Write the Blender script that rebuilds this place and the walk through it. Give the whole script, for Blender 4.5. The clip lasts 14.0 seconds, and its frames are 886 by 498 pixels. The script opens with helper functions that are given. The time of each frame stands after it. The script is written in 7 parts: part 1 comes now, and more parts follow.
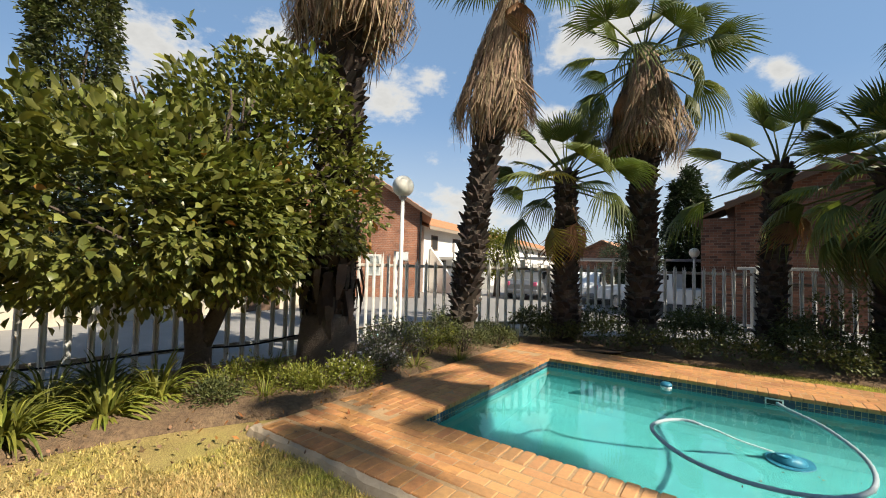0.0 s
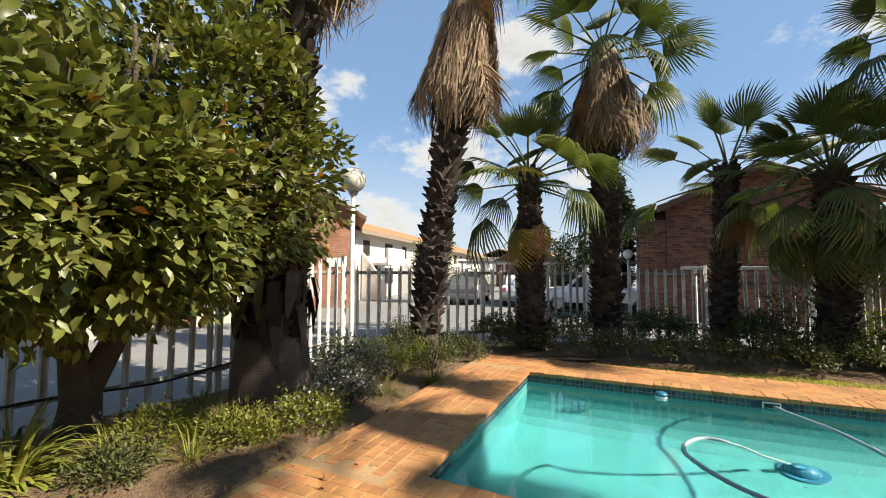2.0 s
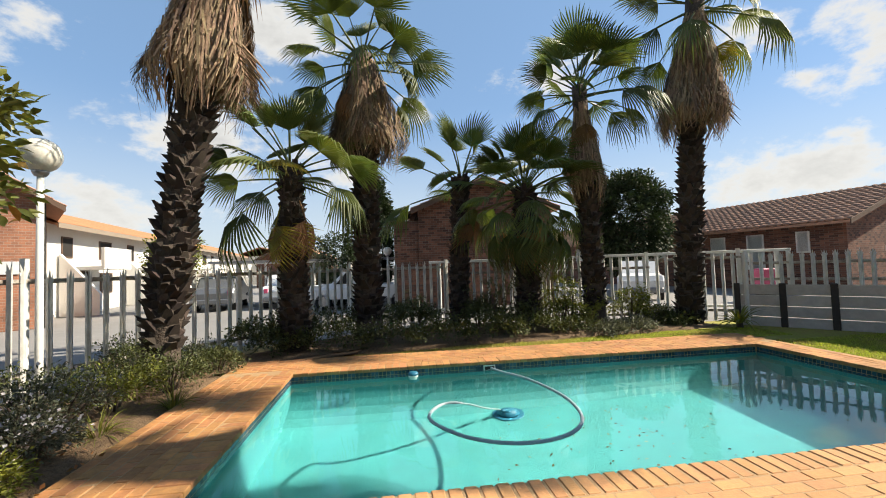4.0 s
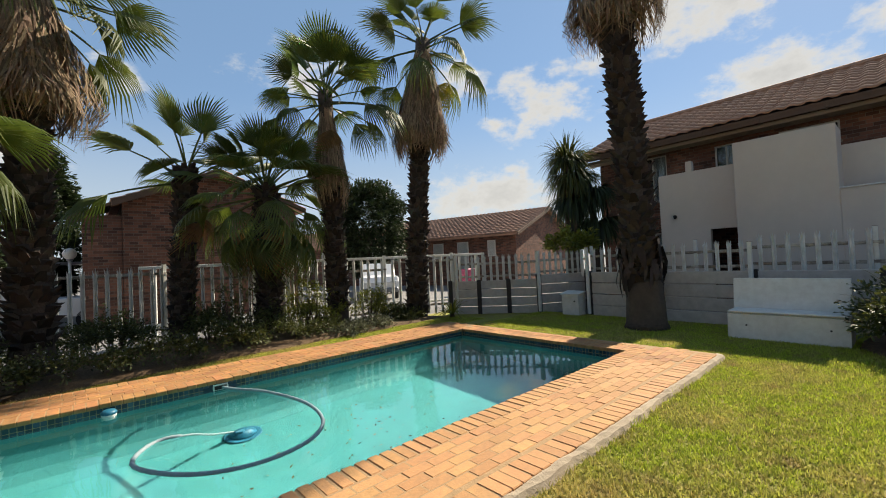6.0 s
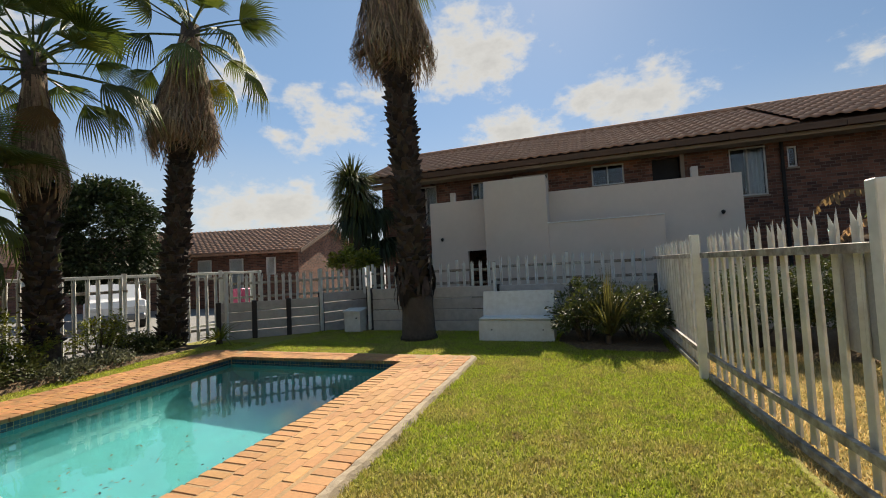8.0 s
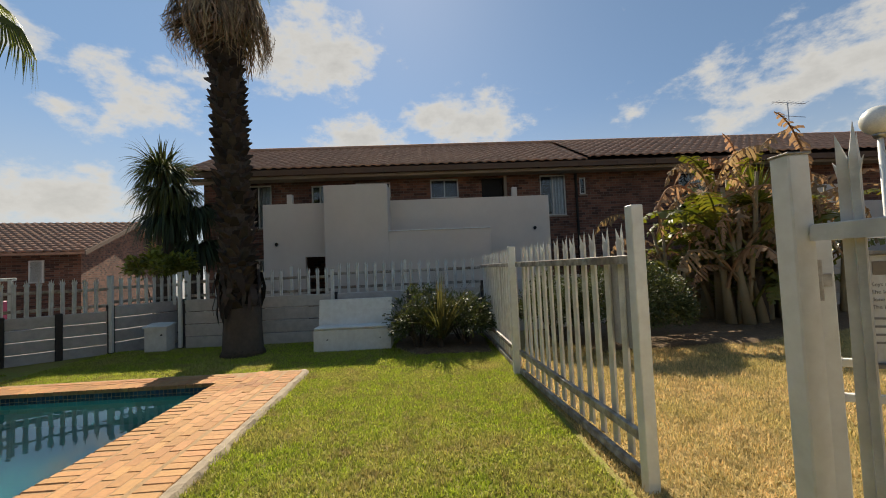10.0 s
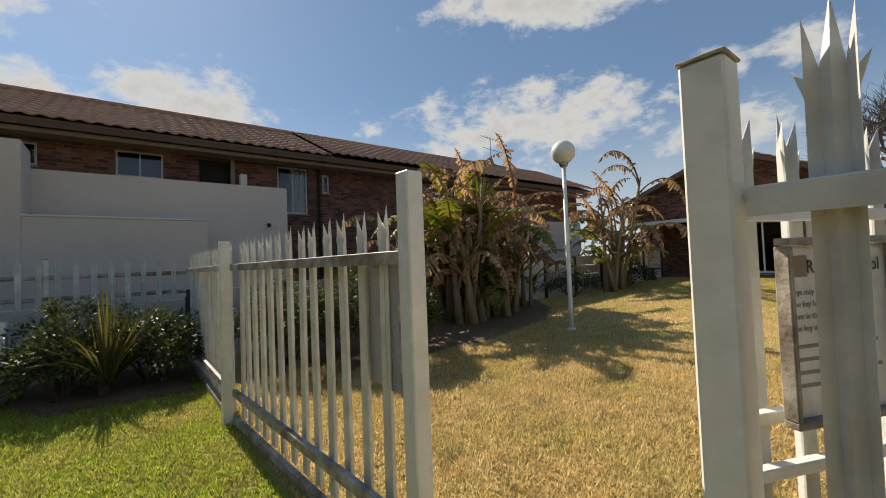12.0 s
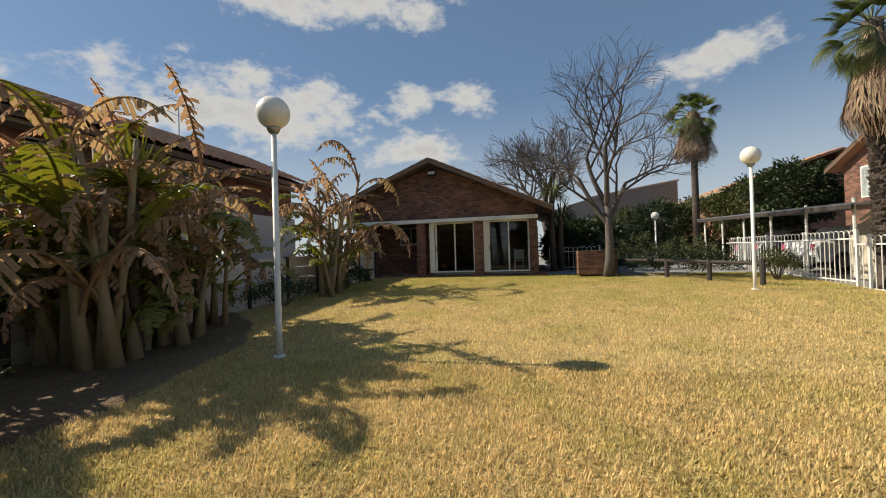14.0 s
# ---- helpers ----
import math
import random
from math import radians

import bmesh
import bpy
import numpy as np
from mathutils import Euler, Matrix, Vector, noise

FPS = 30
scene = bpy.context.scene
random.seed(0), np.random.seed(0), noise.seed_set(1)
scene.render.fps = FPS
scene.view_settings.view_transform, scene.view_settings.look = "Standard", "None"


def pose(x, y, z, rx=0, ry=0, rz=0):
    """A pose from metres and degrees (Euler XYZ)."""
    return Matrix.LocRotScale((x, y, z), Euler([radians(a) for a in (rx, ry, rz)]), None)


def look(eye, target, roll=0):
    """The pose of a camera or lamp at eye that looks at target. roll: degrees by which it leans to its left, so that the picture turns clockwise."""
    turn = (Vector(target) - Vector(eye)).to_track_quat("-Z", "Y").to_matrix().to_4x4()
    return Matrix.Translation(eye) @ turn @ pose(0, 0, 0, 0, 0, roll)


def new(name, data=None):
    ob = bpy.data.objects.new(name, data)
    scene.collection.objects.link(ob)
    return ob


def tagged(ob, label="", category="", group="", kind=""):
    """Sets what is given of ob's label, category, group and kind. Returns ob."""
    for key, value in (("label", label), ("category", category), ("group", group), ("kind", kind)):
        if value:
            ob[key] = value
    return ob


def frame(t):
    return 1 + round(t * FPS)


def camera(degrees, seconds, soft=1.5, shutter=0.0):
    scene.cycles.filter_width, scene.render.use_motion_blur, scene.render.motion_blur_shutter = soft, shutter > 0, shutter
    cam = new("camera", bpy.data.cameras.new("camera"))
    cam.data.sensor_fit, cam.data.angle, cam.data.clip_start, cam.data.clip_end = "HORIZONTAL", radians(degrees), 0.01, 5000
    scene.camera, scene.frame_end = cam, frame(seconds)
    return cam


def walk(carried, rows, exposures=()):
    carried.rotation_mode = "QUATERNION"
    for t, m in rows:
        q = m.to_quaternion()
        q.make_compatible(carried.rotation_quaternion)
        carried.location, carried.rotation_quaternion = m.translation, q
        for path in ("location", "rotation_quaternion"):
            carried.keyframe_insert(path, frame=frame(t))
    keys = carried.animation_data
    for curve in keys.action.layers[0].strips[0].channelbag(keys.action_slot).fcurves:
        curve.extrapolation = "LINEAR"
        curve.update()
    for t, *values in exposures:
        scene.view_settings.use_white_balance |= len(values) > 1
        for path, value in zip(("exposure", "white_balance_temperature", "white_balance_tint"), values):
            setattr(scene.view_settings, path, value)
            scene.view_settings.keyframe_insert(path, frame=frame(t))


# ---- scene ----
cam = camera(94.8, 14.0, 1.0)
METRES, EYE, TILT, LEAN, TURN = 5.0, 1.5, 0.0, 0.0, 36.4
ROWS = [
    (0.0, 0.0, 0.0, 0.0, -0.06, 2.34, -1.48),
    (0.5, -0.0421, 0.0734, -0.0027, 0.28, 2.54, -1.49),
    (1.0, -0.0791, 0.1364, -0.0048, -1.31, 2.89, -1.26),
    (1.5, -0.1054, 0.1813, -0.0044, -5.1, 3.18, -0.84),
    (2.0, -0.1237, 0.1985, -0.003, -10.9, 3.28, -0.27),
    (2.5, -0.1293, 0.1999, -0.0025, -18.04, 3.18, 0.31),
    (3.0, -0.1295, 0.1977, -0.0027, -26.25, 2.89, 0.94),
    (5.5, -0.1066, 0.1757, -0.0038, -68.44, 1.35, 2.58),
    (6.0, -0.1133, 0.1828, -0.0034, -77.47, 1.53, 2.71),
    (6.5, -0.1177, 0.185, -0.0029, -86.08, 1.86, 2.79),
    (7.0, -0.1178, 0.182, -0.0034, -93.96, 2.22, 2.82),
    (7.5, -0.1193, 0.1793, -0.0034, -100.89, 2.48, 2.8),
    (8.0, -0.117, 0.1751, -0.005, -107.08, 2.63, 2.77),
    (10.5, -0.0986, 0.1277, -0.0062, -135.45, 2.61, 2.34),
    (11.0, -0.0612, 0.0801, -0.0087, -143.43, 2.52, 2.26),
    (11.5, -0.0102, 0.0173, -0.0084, -153.16, 2.22, 2.24),
    (12.0, 0.0331, -0.0648, -0.0114, -164.21, 1.9, 2.22),
    (12.5, 0.0709, -0.154, -0.0156, -175.67, 1.48, 2.13),
    (13.0, 0.0786, -0.2481, -0.0159, -186.52, 1.04, 2.1),
    (13.5, 0.0574, -0.3443, -0.0106, -195.83, 0.68, 1.91),
    (14.0, 0.0138, -0.4518, -0.0085, -202.96, 0.51, 1.75),
]
walk(cam, [(t, pose(0, 0, EYE, TILT, LEAN, TURN) @ pose(METRES * x, METRES * y, METRES * z, 90 + pitch, roll, yaw)) for t, x, y, z, yaw, pitch, roll in ROWS],
     exposures=[(0.0, 0.8, 7000, 9), (1.0, 0.85, 7000, 9), (2.5, 1.0, 7000, 9), (3.2, 1.0, 7000, 9), (5.5, 0.76, 7100, 9), (8.0, 0.64, 7200, 9), (10.5, 0.52, 7200, 9), (12.0, 0.55, 7100, 9), (13.0, 0.44, 7100, 9), (14.0, 0.5, 7100, 9)])
# ---------------------------------------------------------------- light
SUN_EL, SUN_AZ = 40.5, 1.5          # degrees above the horizon, degrees from +x towards +y
sun_dir = Vector((math.cos(radians(SUN_EL)) * math.cos(radians(SUN_AZ)), math.cos(radians(SUN_EL)) * math.sin(radians(SUN_AZ)), math.sin(radians(SUN_EL))))
sun_data = bpy.data.lights.new("sun", "SUN")
sun_data.energy, sun_data.angle, sun_data.color = 5.0, radians(0.6), (1.0, 0.93, 0.82)
sun = new("sun", sun_data)
sun.matrix_world = look(sun_dir * 60, (0, 0, 0))

# clouds: azimuth from +x, elevation, half width, half height (degrees)
CLOUDS = [(163, 23, 7, 5), (151, 26.5, 5, 3.4), (133, 22.5, 7.5, 3.6), (113, 16.5, 11, 4.5), (107, 28.8, 8, 4), (86.7, 21.4, 2.6, 2), (97, 12.4, 5, 2.6), (127, 6.5, 12, 3.6),
          (68, 25.2, 6.5, 4.6), (33.4, 20.4, 6.8, 4.2), (40.3, 17.9, 2.8, 1.4), (42, 8, 15, 4), (46.4, 24.6, 5.5, 3.2), (14, 28, 11, 5.4), (7.5, 18.3, 6.6, 2.9),
          (-7, 20.4, 10, 3.3), (-50, 18, 19, 5.2), (-52, 31.5, 16, 2.8), (-75, 14.2, 8, 3), (-72, 20.5, 4.6, 2.1), (-81, 20.5, 5.4, 2.1), (-111, 20.9, 7, 2.6), (-66, 31.5, 14, 2.8)]


def make_world():
    w = bpy.data.worlds.new("sky")
    w.use_nodes = True
    nt = w.node_tree
    nt.nodes.clear()
    N, L = nt.nodes.new, nt.links.new

    def m(op, a, b=None, c=None):
        n = N("ShaderNodeMath")
        n.operation = op
        for i, v in enumerate((a, b, c)):
            if v is None:
                continue
            if isinstance(v, (int, float)):
                n.inputs[i].default_value = v
            else:
                L(v, n.inputs[i])
        return n.outputs[0]

    sky = N("ShaderNodeTexSky")
    sky.sky_type, sky.sun_disc = "NISHITA", False
    sky.sun_elevation, sky.sun_rotation = radians(SUN_EL), radians(90 - SUN_AZ)
    sky.altitude, sky.air_density, sky.dust_density, sky.ozone_density = 1500, 1.0, 0.6, 2.2
    tc = N("ShaderNodeTexCoord")
    sep = N("ShaderNodeSeparateXYZ")
    L(tc.outputs["Generated"], sep.inputs[0])
    x, y, z = sep.outputs
    az = m("MULTIPLY", m("ARCTAN2", y, x), 180 / math.pi)
    el = m("MULTIPLY", m("ARCSINE", z), 180 / math.pi)

    def fbm(scale, detail, rough):
        n = N("ShaderNodeTexNoise")
        n.inputs["Scale"].default_value, n.inputs["Detail"].default_value, n.inputs["Roughness"].default_value = scale, detail, rough
        mp = N("ShaderNodeMapping")
        mp.inputs["Scale"].default_value = (1, 1, 1.7)
        L(tc.outputs["Generated"], mp.inputs[0])
        L(mp.outputs[0], n.inputs["Vector"])
        return n.outputs["Fac"]

    big, fine = fbm(9, 6, 0.62), fbm(30, 5, 0.6)
    best = None
    for a0, e0, hw, hh in CLOUDS:
        u = m("DIVIDE", m("SUBTRACT", az, a0), hw)
        v = m("DIVIDE", m("SUBTRACT", el, e0), hh)
        d = m("SUBTRACT", 1.0, m("SQRT", m("ADD", m("MULTIPLY", u, u), m("MULTIPLY", v, v))))
        best = d if best is None else m("MAXIMUM", best, d)
    best = m("MAXIMUM", best, -0.75)
    field = m("ADD", m("ADD", best, m("MULTIPLY", m("SUBTRACT", big, 0.5), 3.4)), m("MULTIPLY", m("SUBTRACT", fine, 0.5), 0.9))
    ramp = N("ShaderNodeMapRange")
    ramp.interpolation_type = "SMOOTHSTEP"
    for i, v in ((1, -0.1), (2, 0.75), (3, 0.0), (4, 0.93)):
        ramp.inputs[i].default_value = v
    L(field, ramp.inputs[0])
    up = N("ShaderNodeMapRange")
    for i, v in ((1, 0.5), (2, 4.0), (3, 0.0), (4, 1.0)):
        up.inputs[i].default_value = v
    L(el, up.inputs[0])
    cover = m("MULTIPLY", ramp.outputs[0], up.outputs[0])
    thick = N("ShaderNodeMapRange")
    for i, v in ((1, 0.2), (2, 1.7), (3, 1.0), (4, 0.68)):
        thick.inputs[i].default_value = v
    L(field, thick.inputs[0])
    grey = N("ShaderNodeCombineColor")
    for i, k in enumerate((0.97, 0.985, 1.0)):
        L(m("MULTIPLY", thick.outputs[0], k), grey.inputs[i])
    bg1, bg2, mix, out = N("ShaderNodeBackground"), N("ShaderNodeBackground"), N("ShaderNodeMixShader"), N("ShaderNodeOutputWorld")
    hsv = N("ShaderNodeHueSaturation")
    hsv.inputs["Saturation"].default_value = 1.05
    L(sky.outputs[0], hsv.inputs["Color"])
    # clear blue with a little even haze
    dim, haze = N("ShaderNodeVectorMath"), N("ShaderNodeVectorMath")
    dim.operation, haze.operation = "SCALE", "ADD"
    dim.inputs["Scale"].default_value = SKY
    veil, amount = N("ShaderNodeMapRange"), N("ShaderNodeVectorMath")
    veil.interpolation_type, amount.operation = "SMOOTHSTEP", "SCALE"
    for i, v in ((1, -0.7), (2, 0.6), (3, 0.85), (4, 1.5)):
        veil.inputs[i].default_value = v
    L(y, veil.inputs[0])
    amount.inputs[0].default_value = (0.058, 0.102, 0.172)
    L(veil.outputs[0], amount.inputs["Scale"])
    L(amount.outputs[0], haze.inputs[1])
    L(hsv.outputs[0], dim.inputs[0])
    L(dim.outputs[0], haze.inputs[0])
    low = N("ShaderNodeMapRange")
    low.interpolation_type = "SMOOTHSTEP"
    for i, v in ((1, 0.0), (2, 22.0), (3, 0.8), (4, 0.0)):
        low.inputs[i].default_value = v
    L(el, low.inputs[0])
    pale = N("ShaderNodeMix")
    pale.data_type = "RGBA"
    pale.inputs[7].default_value = (0.36, 0.41, 0.46, 1)
    L(low.outputs[0], pale.inputs[0])
    L(haze.outputs[0], pale.inputs[6])
    L(pale.outputs[2], bg1.inputs[0])
    bg1.inputs[1].default_value = 1.0
    L(grey.outputs[0], bg2.inputs[0])
    bg2.inputs[1].default_value = CLOUD
    L(cover, mix.inputs[0])
    L(bg1.outputs[0], mix.inputs[1])
    L(bg2.outputs[0], mix.inputs[2])
    L(mix.outputs[0], out.inputs[0])
    scene.world = w


SKY, CLOUD = 0.043, 0.50
make_world()

# ---------------------------------------------------------------- materials


def material(name, rgb, rough=0.7, metal=0.0, rgb2=None, scale=6.0, mix=0.6, rgb3=None, scale3=40.0, mix3=0.4, bump=0.25, bump_scale=60.0, dist=0.01,
             space="object", island=0.0, objrand=0.0, spec=0.4, sub=0.0, stretch=(1, 1, 1), alpha_noise=False):
    """Two scales of colour variation, fine relief, and optional variation per piece."""
    mt = bpy.data.materials.new(name)
    mt.use_nodes = True
    nt = mt.node_tree
    N, L = nt.nodes.new, nt.links.new
    b = nt.nodes["Principled BSDF"]
    b.inputs["Roughness"].default_value, b.inputs["Metallic"].default_value = rough, metal
    b.inputs["Specular IOR Level"].default_value = spec
    if space == "world":
        src = N("ShaderNodeNewGeometry").outputs["Position"]
    else:
        src = N("ShaderNodeTexCoord").outputs["Object"]
    mp = N("ShaderNodeMapping")
    mp.inputs["Scale"].default_value = stretch
    L(src, mp.inputs[0])
    col = None

    def noise_fac(s, detail=6, lo=0.35, hi=0.65):
        n = N("ShaderNodeTexNoise")
        n.inputs["Scale"].default_value, n.inputs["Detail"].default_value, n.inputs["Roughness"].default_value = s, detail, 0.62
        L(mp.outputs[0], n.inputs["Vector"])
        r = N("ShaderNodeMapRange")
        for i, v in ((1, lo), (2, hi), (3, 0.0), (4, 1.0)):
            r.inputs[i].default_value = v
        L(n.outputs["Fac"], r.inputs[0])
        return r.outputs[0]

    def blend(a, c, fac, k):
        mx = N("ShaderNodeMix")
        mx.data_type = "RGBA"
        mul = N("ShaderNodeMath")
        mul.operation = "MULTIPLY"
        mul.inputs[1].default_value = k
        L(fac, mul.inputs[0])
        L(mul.outputs[0], mx.inputs[0])
        if isinstance(a, tuple):
            mx.inputs[6].default_value = (*a, 1)
        else:
            L(a, mx.inputs[6])
        mx.inputs[7].default_value = (*c, 1)
        return mx.outputs[2]

    col = blend(rgb, rgb2 or tuple(c * 0.7 for c in rgb), noise_fac(scale), mix)
    col = blend(col, rgb3 or tuple(c * 0.6 for c in rgb), noise_fac(scale3, 4), mix3)
    if island or objrand:
        if island:
            rnd = N("ShaderNodeNewGeometry").outputs["Random Per Island"]
        else:
            rnd = N("ShaderNodeObjectInfo").outputs["Random"]
        k = island or objrand
        hs = N("ShaderNodeHueSaturation")
        r1 = N("ShaderNodeMapRange")
        for i, v in ((1, 0), (2, 1), (3, 1 - k), (4, 1 + k)):
            r1.inputs[i].default_value = v
        L(rnd, r1.inputs[0])
        r2 = N("ShaderNodeMapRange")
        for i, v in ((1, 0), (2, 1), (3, 0.5 + 0.035 * k), (4, 0.5 - 0.045 * k)):
            r2.inputs[i].default_value = v
        w2 = N("ShaderNodeMath")
        w2.operation = "FRACT"
        mu = N("ShaderNodeMath")
        mu.operation = "MULTIPLY"
        mu.inputs[1].default_value = 7.31
        L(rnd, mu.inputs[0])
        L(mu.outputs[0], w2.inputs[0])
        L(w2.outputs[0], r2.inputs[0])
        L(r1.outputs[0], hs.inputs["Value"])
        L(r2.outputs[0], hs.inputs["Hue"])
        L(col, hs.inputs["Color"])
        col = hs.outputs[0]
    L(col, b.inputs["Base Color"])
    if bump:
        n = N("ShaderNodeTexNoise")
        n.inputs["Scale"].default_value, n.inputs["Detail"].default_value = bump_scale, 5
        L(mp.outputs[0], n.inputs["Vector"])
        bp = N("ShaderNodeBump")
        bp.inputs["Strength"].default_value, bp.inputs["Distance"].default_value = bump, dist
        L(n.outputs["Fac"], bp.inputs["Height"])
        L(bp.outputs[0], b.inputs["Normal"])
    if sub:
        # thin leaf: light comes through
        tr = N("ShaderNodeBsdfTranslucent")
        hs = N("ShaderNodeHueSaturation")
        hs.inputs["Saturation"].default_value, hs.inputs["Value"].default_value = 1.15, 1.3
        L(col, hs.inputs["Color"])
        L(hs.outputs[0], tr.inputs[0])
        mx = N("ShaderNodeMixShader")
        mx.inputs[0].default_value = sub
        L(b.outputs[0], mx.inputs[1])
        L(tr.outputs[0], mx.inputs[2])
        L(mx.outputs[0], nt.nodes["Material Output"].inputs[0])
    return mt


def brick_material(name, c1, c2, mortar, bw=0.222, bh=0.085):
    """Face brick for walls that run along x or y."""
    mt = bpy.data.materials.new(name)
    mt.use_nodes = True
    nt = mt.node_tree
    N, L = nt.nodes.new, nt.links.new
    b = nt.nodes["Principled BSDF"]
    b.inputs["Roughness"].default_value = 0.88
    geo = N("ShaderNodeNewGeometry")
    sep, com, add = N("ShaderNodeSeparateXYZ"), N("ShaderNodeCombineXYZ"), N("ShaderNodeMath")
    L(geo.outputs["Position"], sep.inputs[0])
    L(sep.outputs[0], add.inputs[0])
    L(sep.outputs[1], add.inputs[1])
    L(add.outputs[0], com.inputs[0])
    L(sep.outputs[2], com.inputs[1])
    t = N("ShaderNodeTexBrick")
    t.inputs["Scale"].default_value = 1.0
    t.inputs["Brick Width"].default_value, t.inputs["Row Height"].default_value = bw, bh
    t.inputs["Mortar Size"].default_value, t.inputs["Mortar Smooth"].default_value, t.inputs["Bias"].default_value = 0.006, 0.3, -0.15
    t.inputs["Color1"].default_value, t.inputs["Color2"].default_value, t.inputs["Mortar"].default_value = (*c1, 1), (*c2, 1), (*mortar, 1)
    L(com.outputs[0], t.inputs["Vector"])
    n = N("ShaderNodeTexNoise")
    n.inputs["Scale"].default_value, n.inputs["Detail"].default_value = 1.3, 7
    L(geo.outputs["Position"], n.inputs["Vector"])
    mx = N("ShaderNodeMix")
    mx.data_type, mx.blend_type = "RGBA", "MULTIPLY"
    r = N("ShaderNodeValToRGB")
    r.color_ramp.elements[0].position, r.color_ramp.elements[0].color = 0.3, (0.62, 0.58, 0.56, 1)
    r.color_ramp.elements[1].position, r.color_ramp.elements[1].color = 0.7, (1.15, 1.1, 1.05, 1)
    L(n.outputs["Fac"], r.inputs[0])
    mx.inputs[0].default_value = 1.0
    L(t.outputs["Color"], mx.inputs[6])
    L(r.outputs[0], mx.inputs[7])
    L(mx.outputs[2], b.inputs["Base Color"])
    bp = N("ShaderNodeBump")
    bp.inputs["Strength"].default_value, bp.inputs["Distance"].default_value, bp.invert = 0.8, 0.008, True
    L(t.outputs["Fac"], bp.inputs["Height"])
    L(bp.outputs[0], b.inputs["Normal"])
    return mt


def glass_material(name, tint=(0.9, 0.95, 0.95), rough=0.0, ior=1.45):
    mt = bpy.data.materials.new(name)
    mt.use_nodes = True
    b = mt.node_tree.nodes["Principled BSDF"]
    b.inputs["Base Color"].default_value = (*tint, 1)
    b.inputs["Roughness"].default_value, b.inputs["IOR"].default_value, b.inputs["Transmission Weight"].default_value = rough, ior, 1.0
    return mt


def water_material():
    mt = glass_material("water", (0.80, 0.97, 0.96), 0.0, 1.33)
    nt = mt.node_tree
    N, L = nt.nodes.new, nt.links.new
    geo, n, bp = N("ShaderNodeNewGeometry"), N("ShaderNodeTexNoise"), N("ShaderNodeBump")
    n.inputs["Scale"].default_value, n.inputs["Detail"].default_value = 2.2, 3
    L(geo.outputs["Position"], n.inputs["Vector"])
    bp.inputs["Strength"].default_value, bp.inputs["Distance"].default_value = 0.06, 0.05
    L(n.outputs["Fac"], bp.inputs["Height"])
    L(bp.outputs[0], nt.nodes["Principled BSDF"].inputs["Normal"])
    return mt


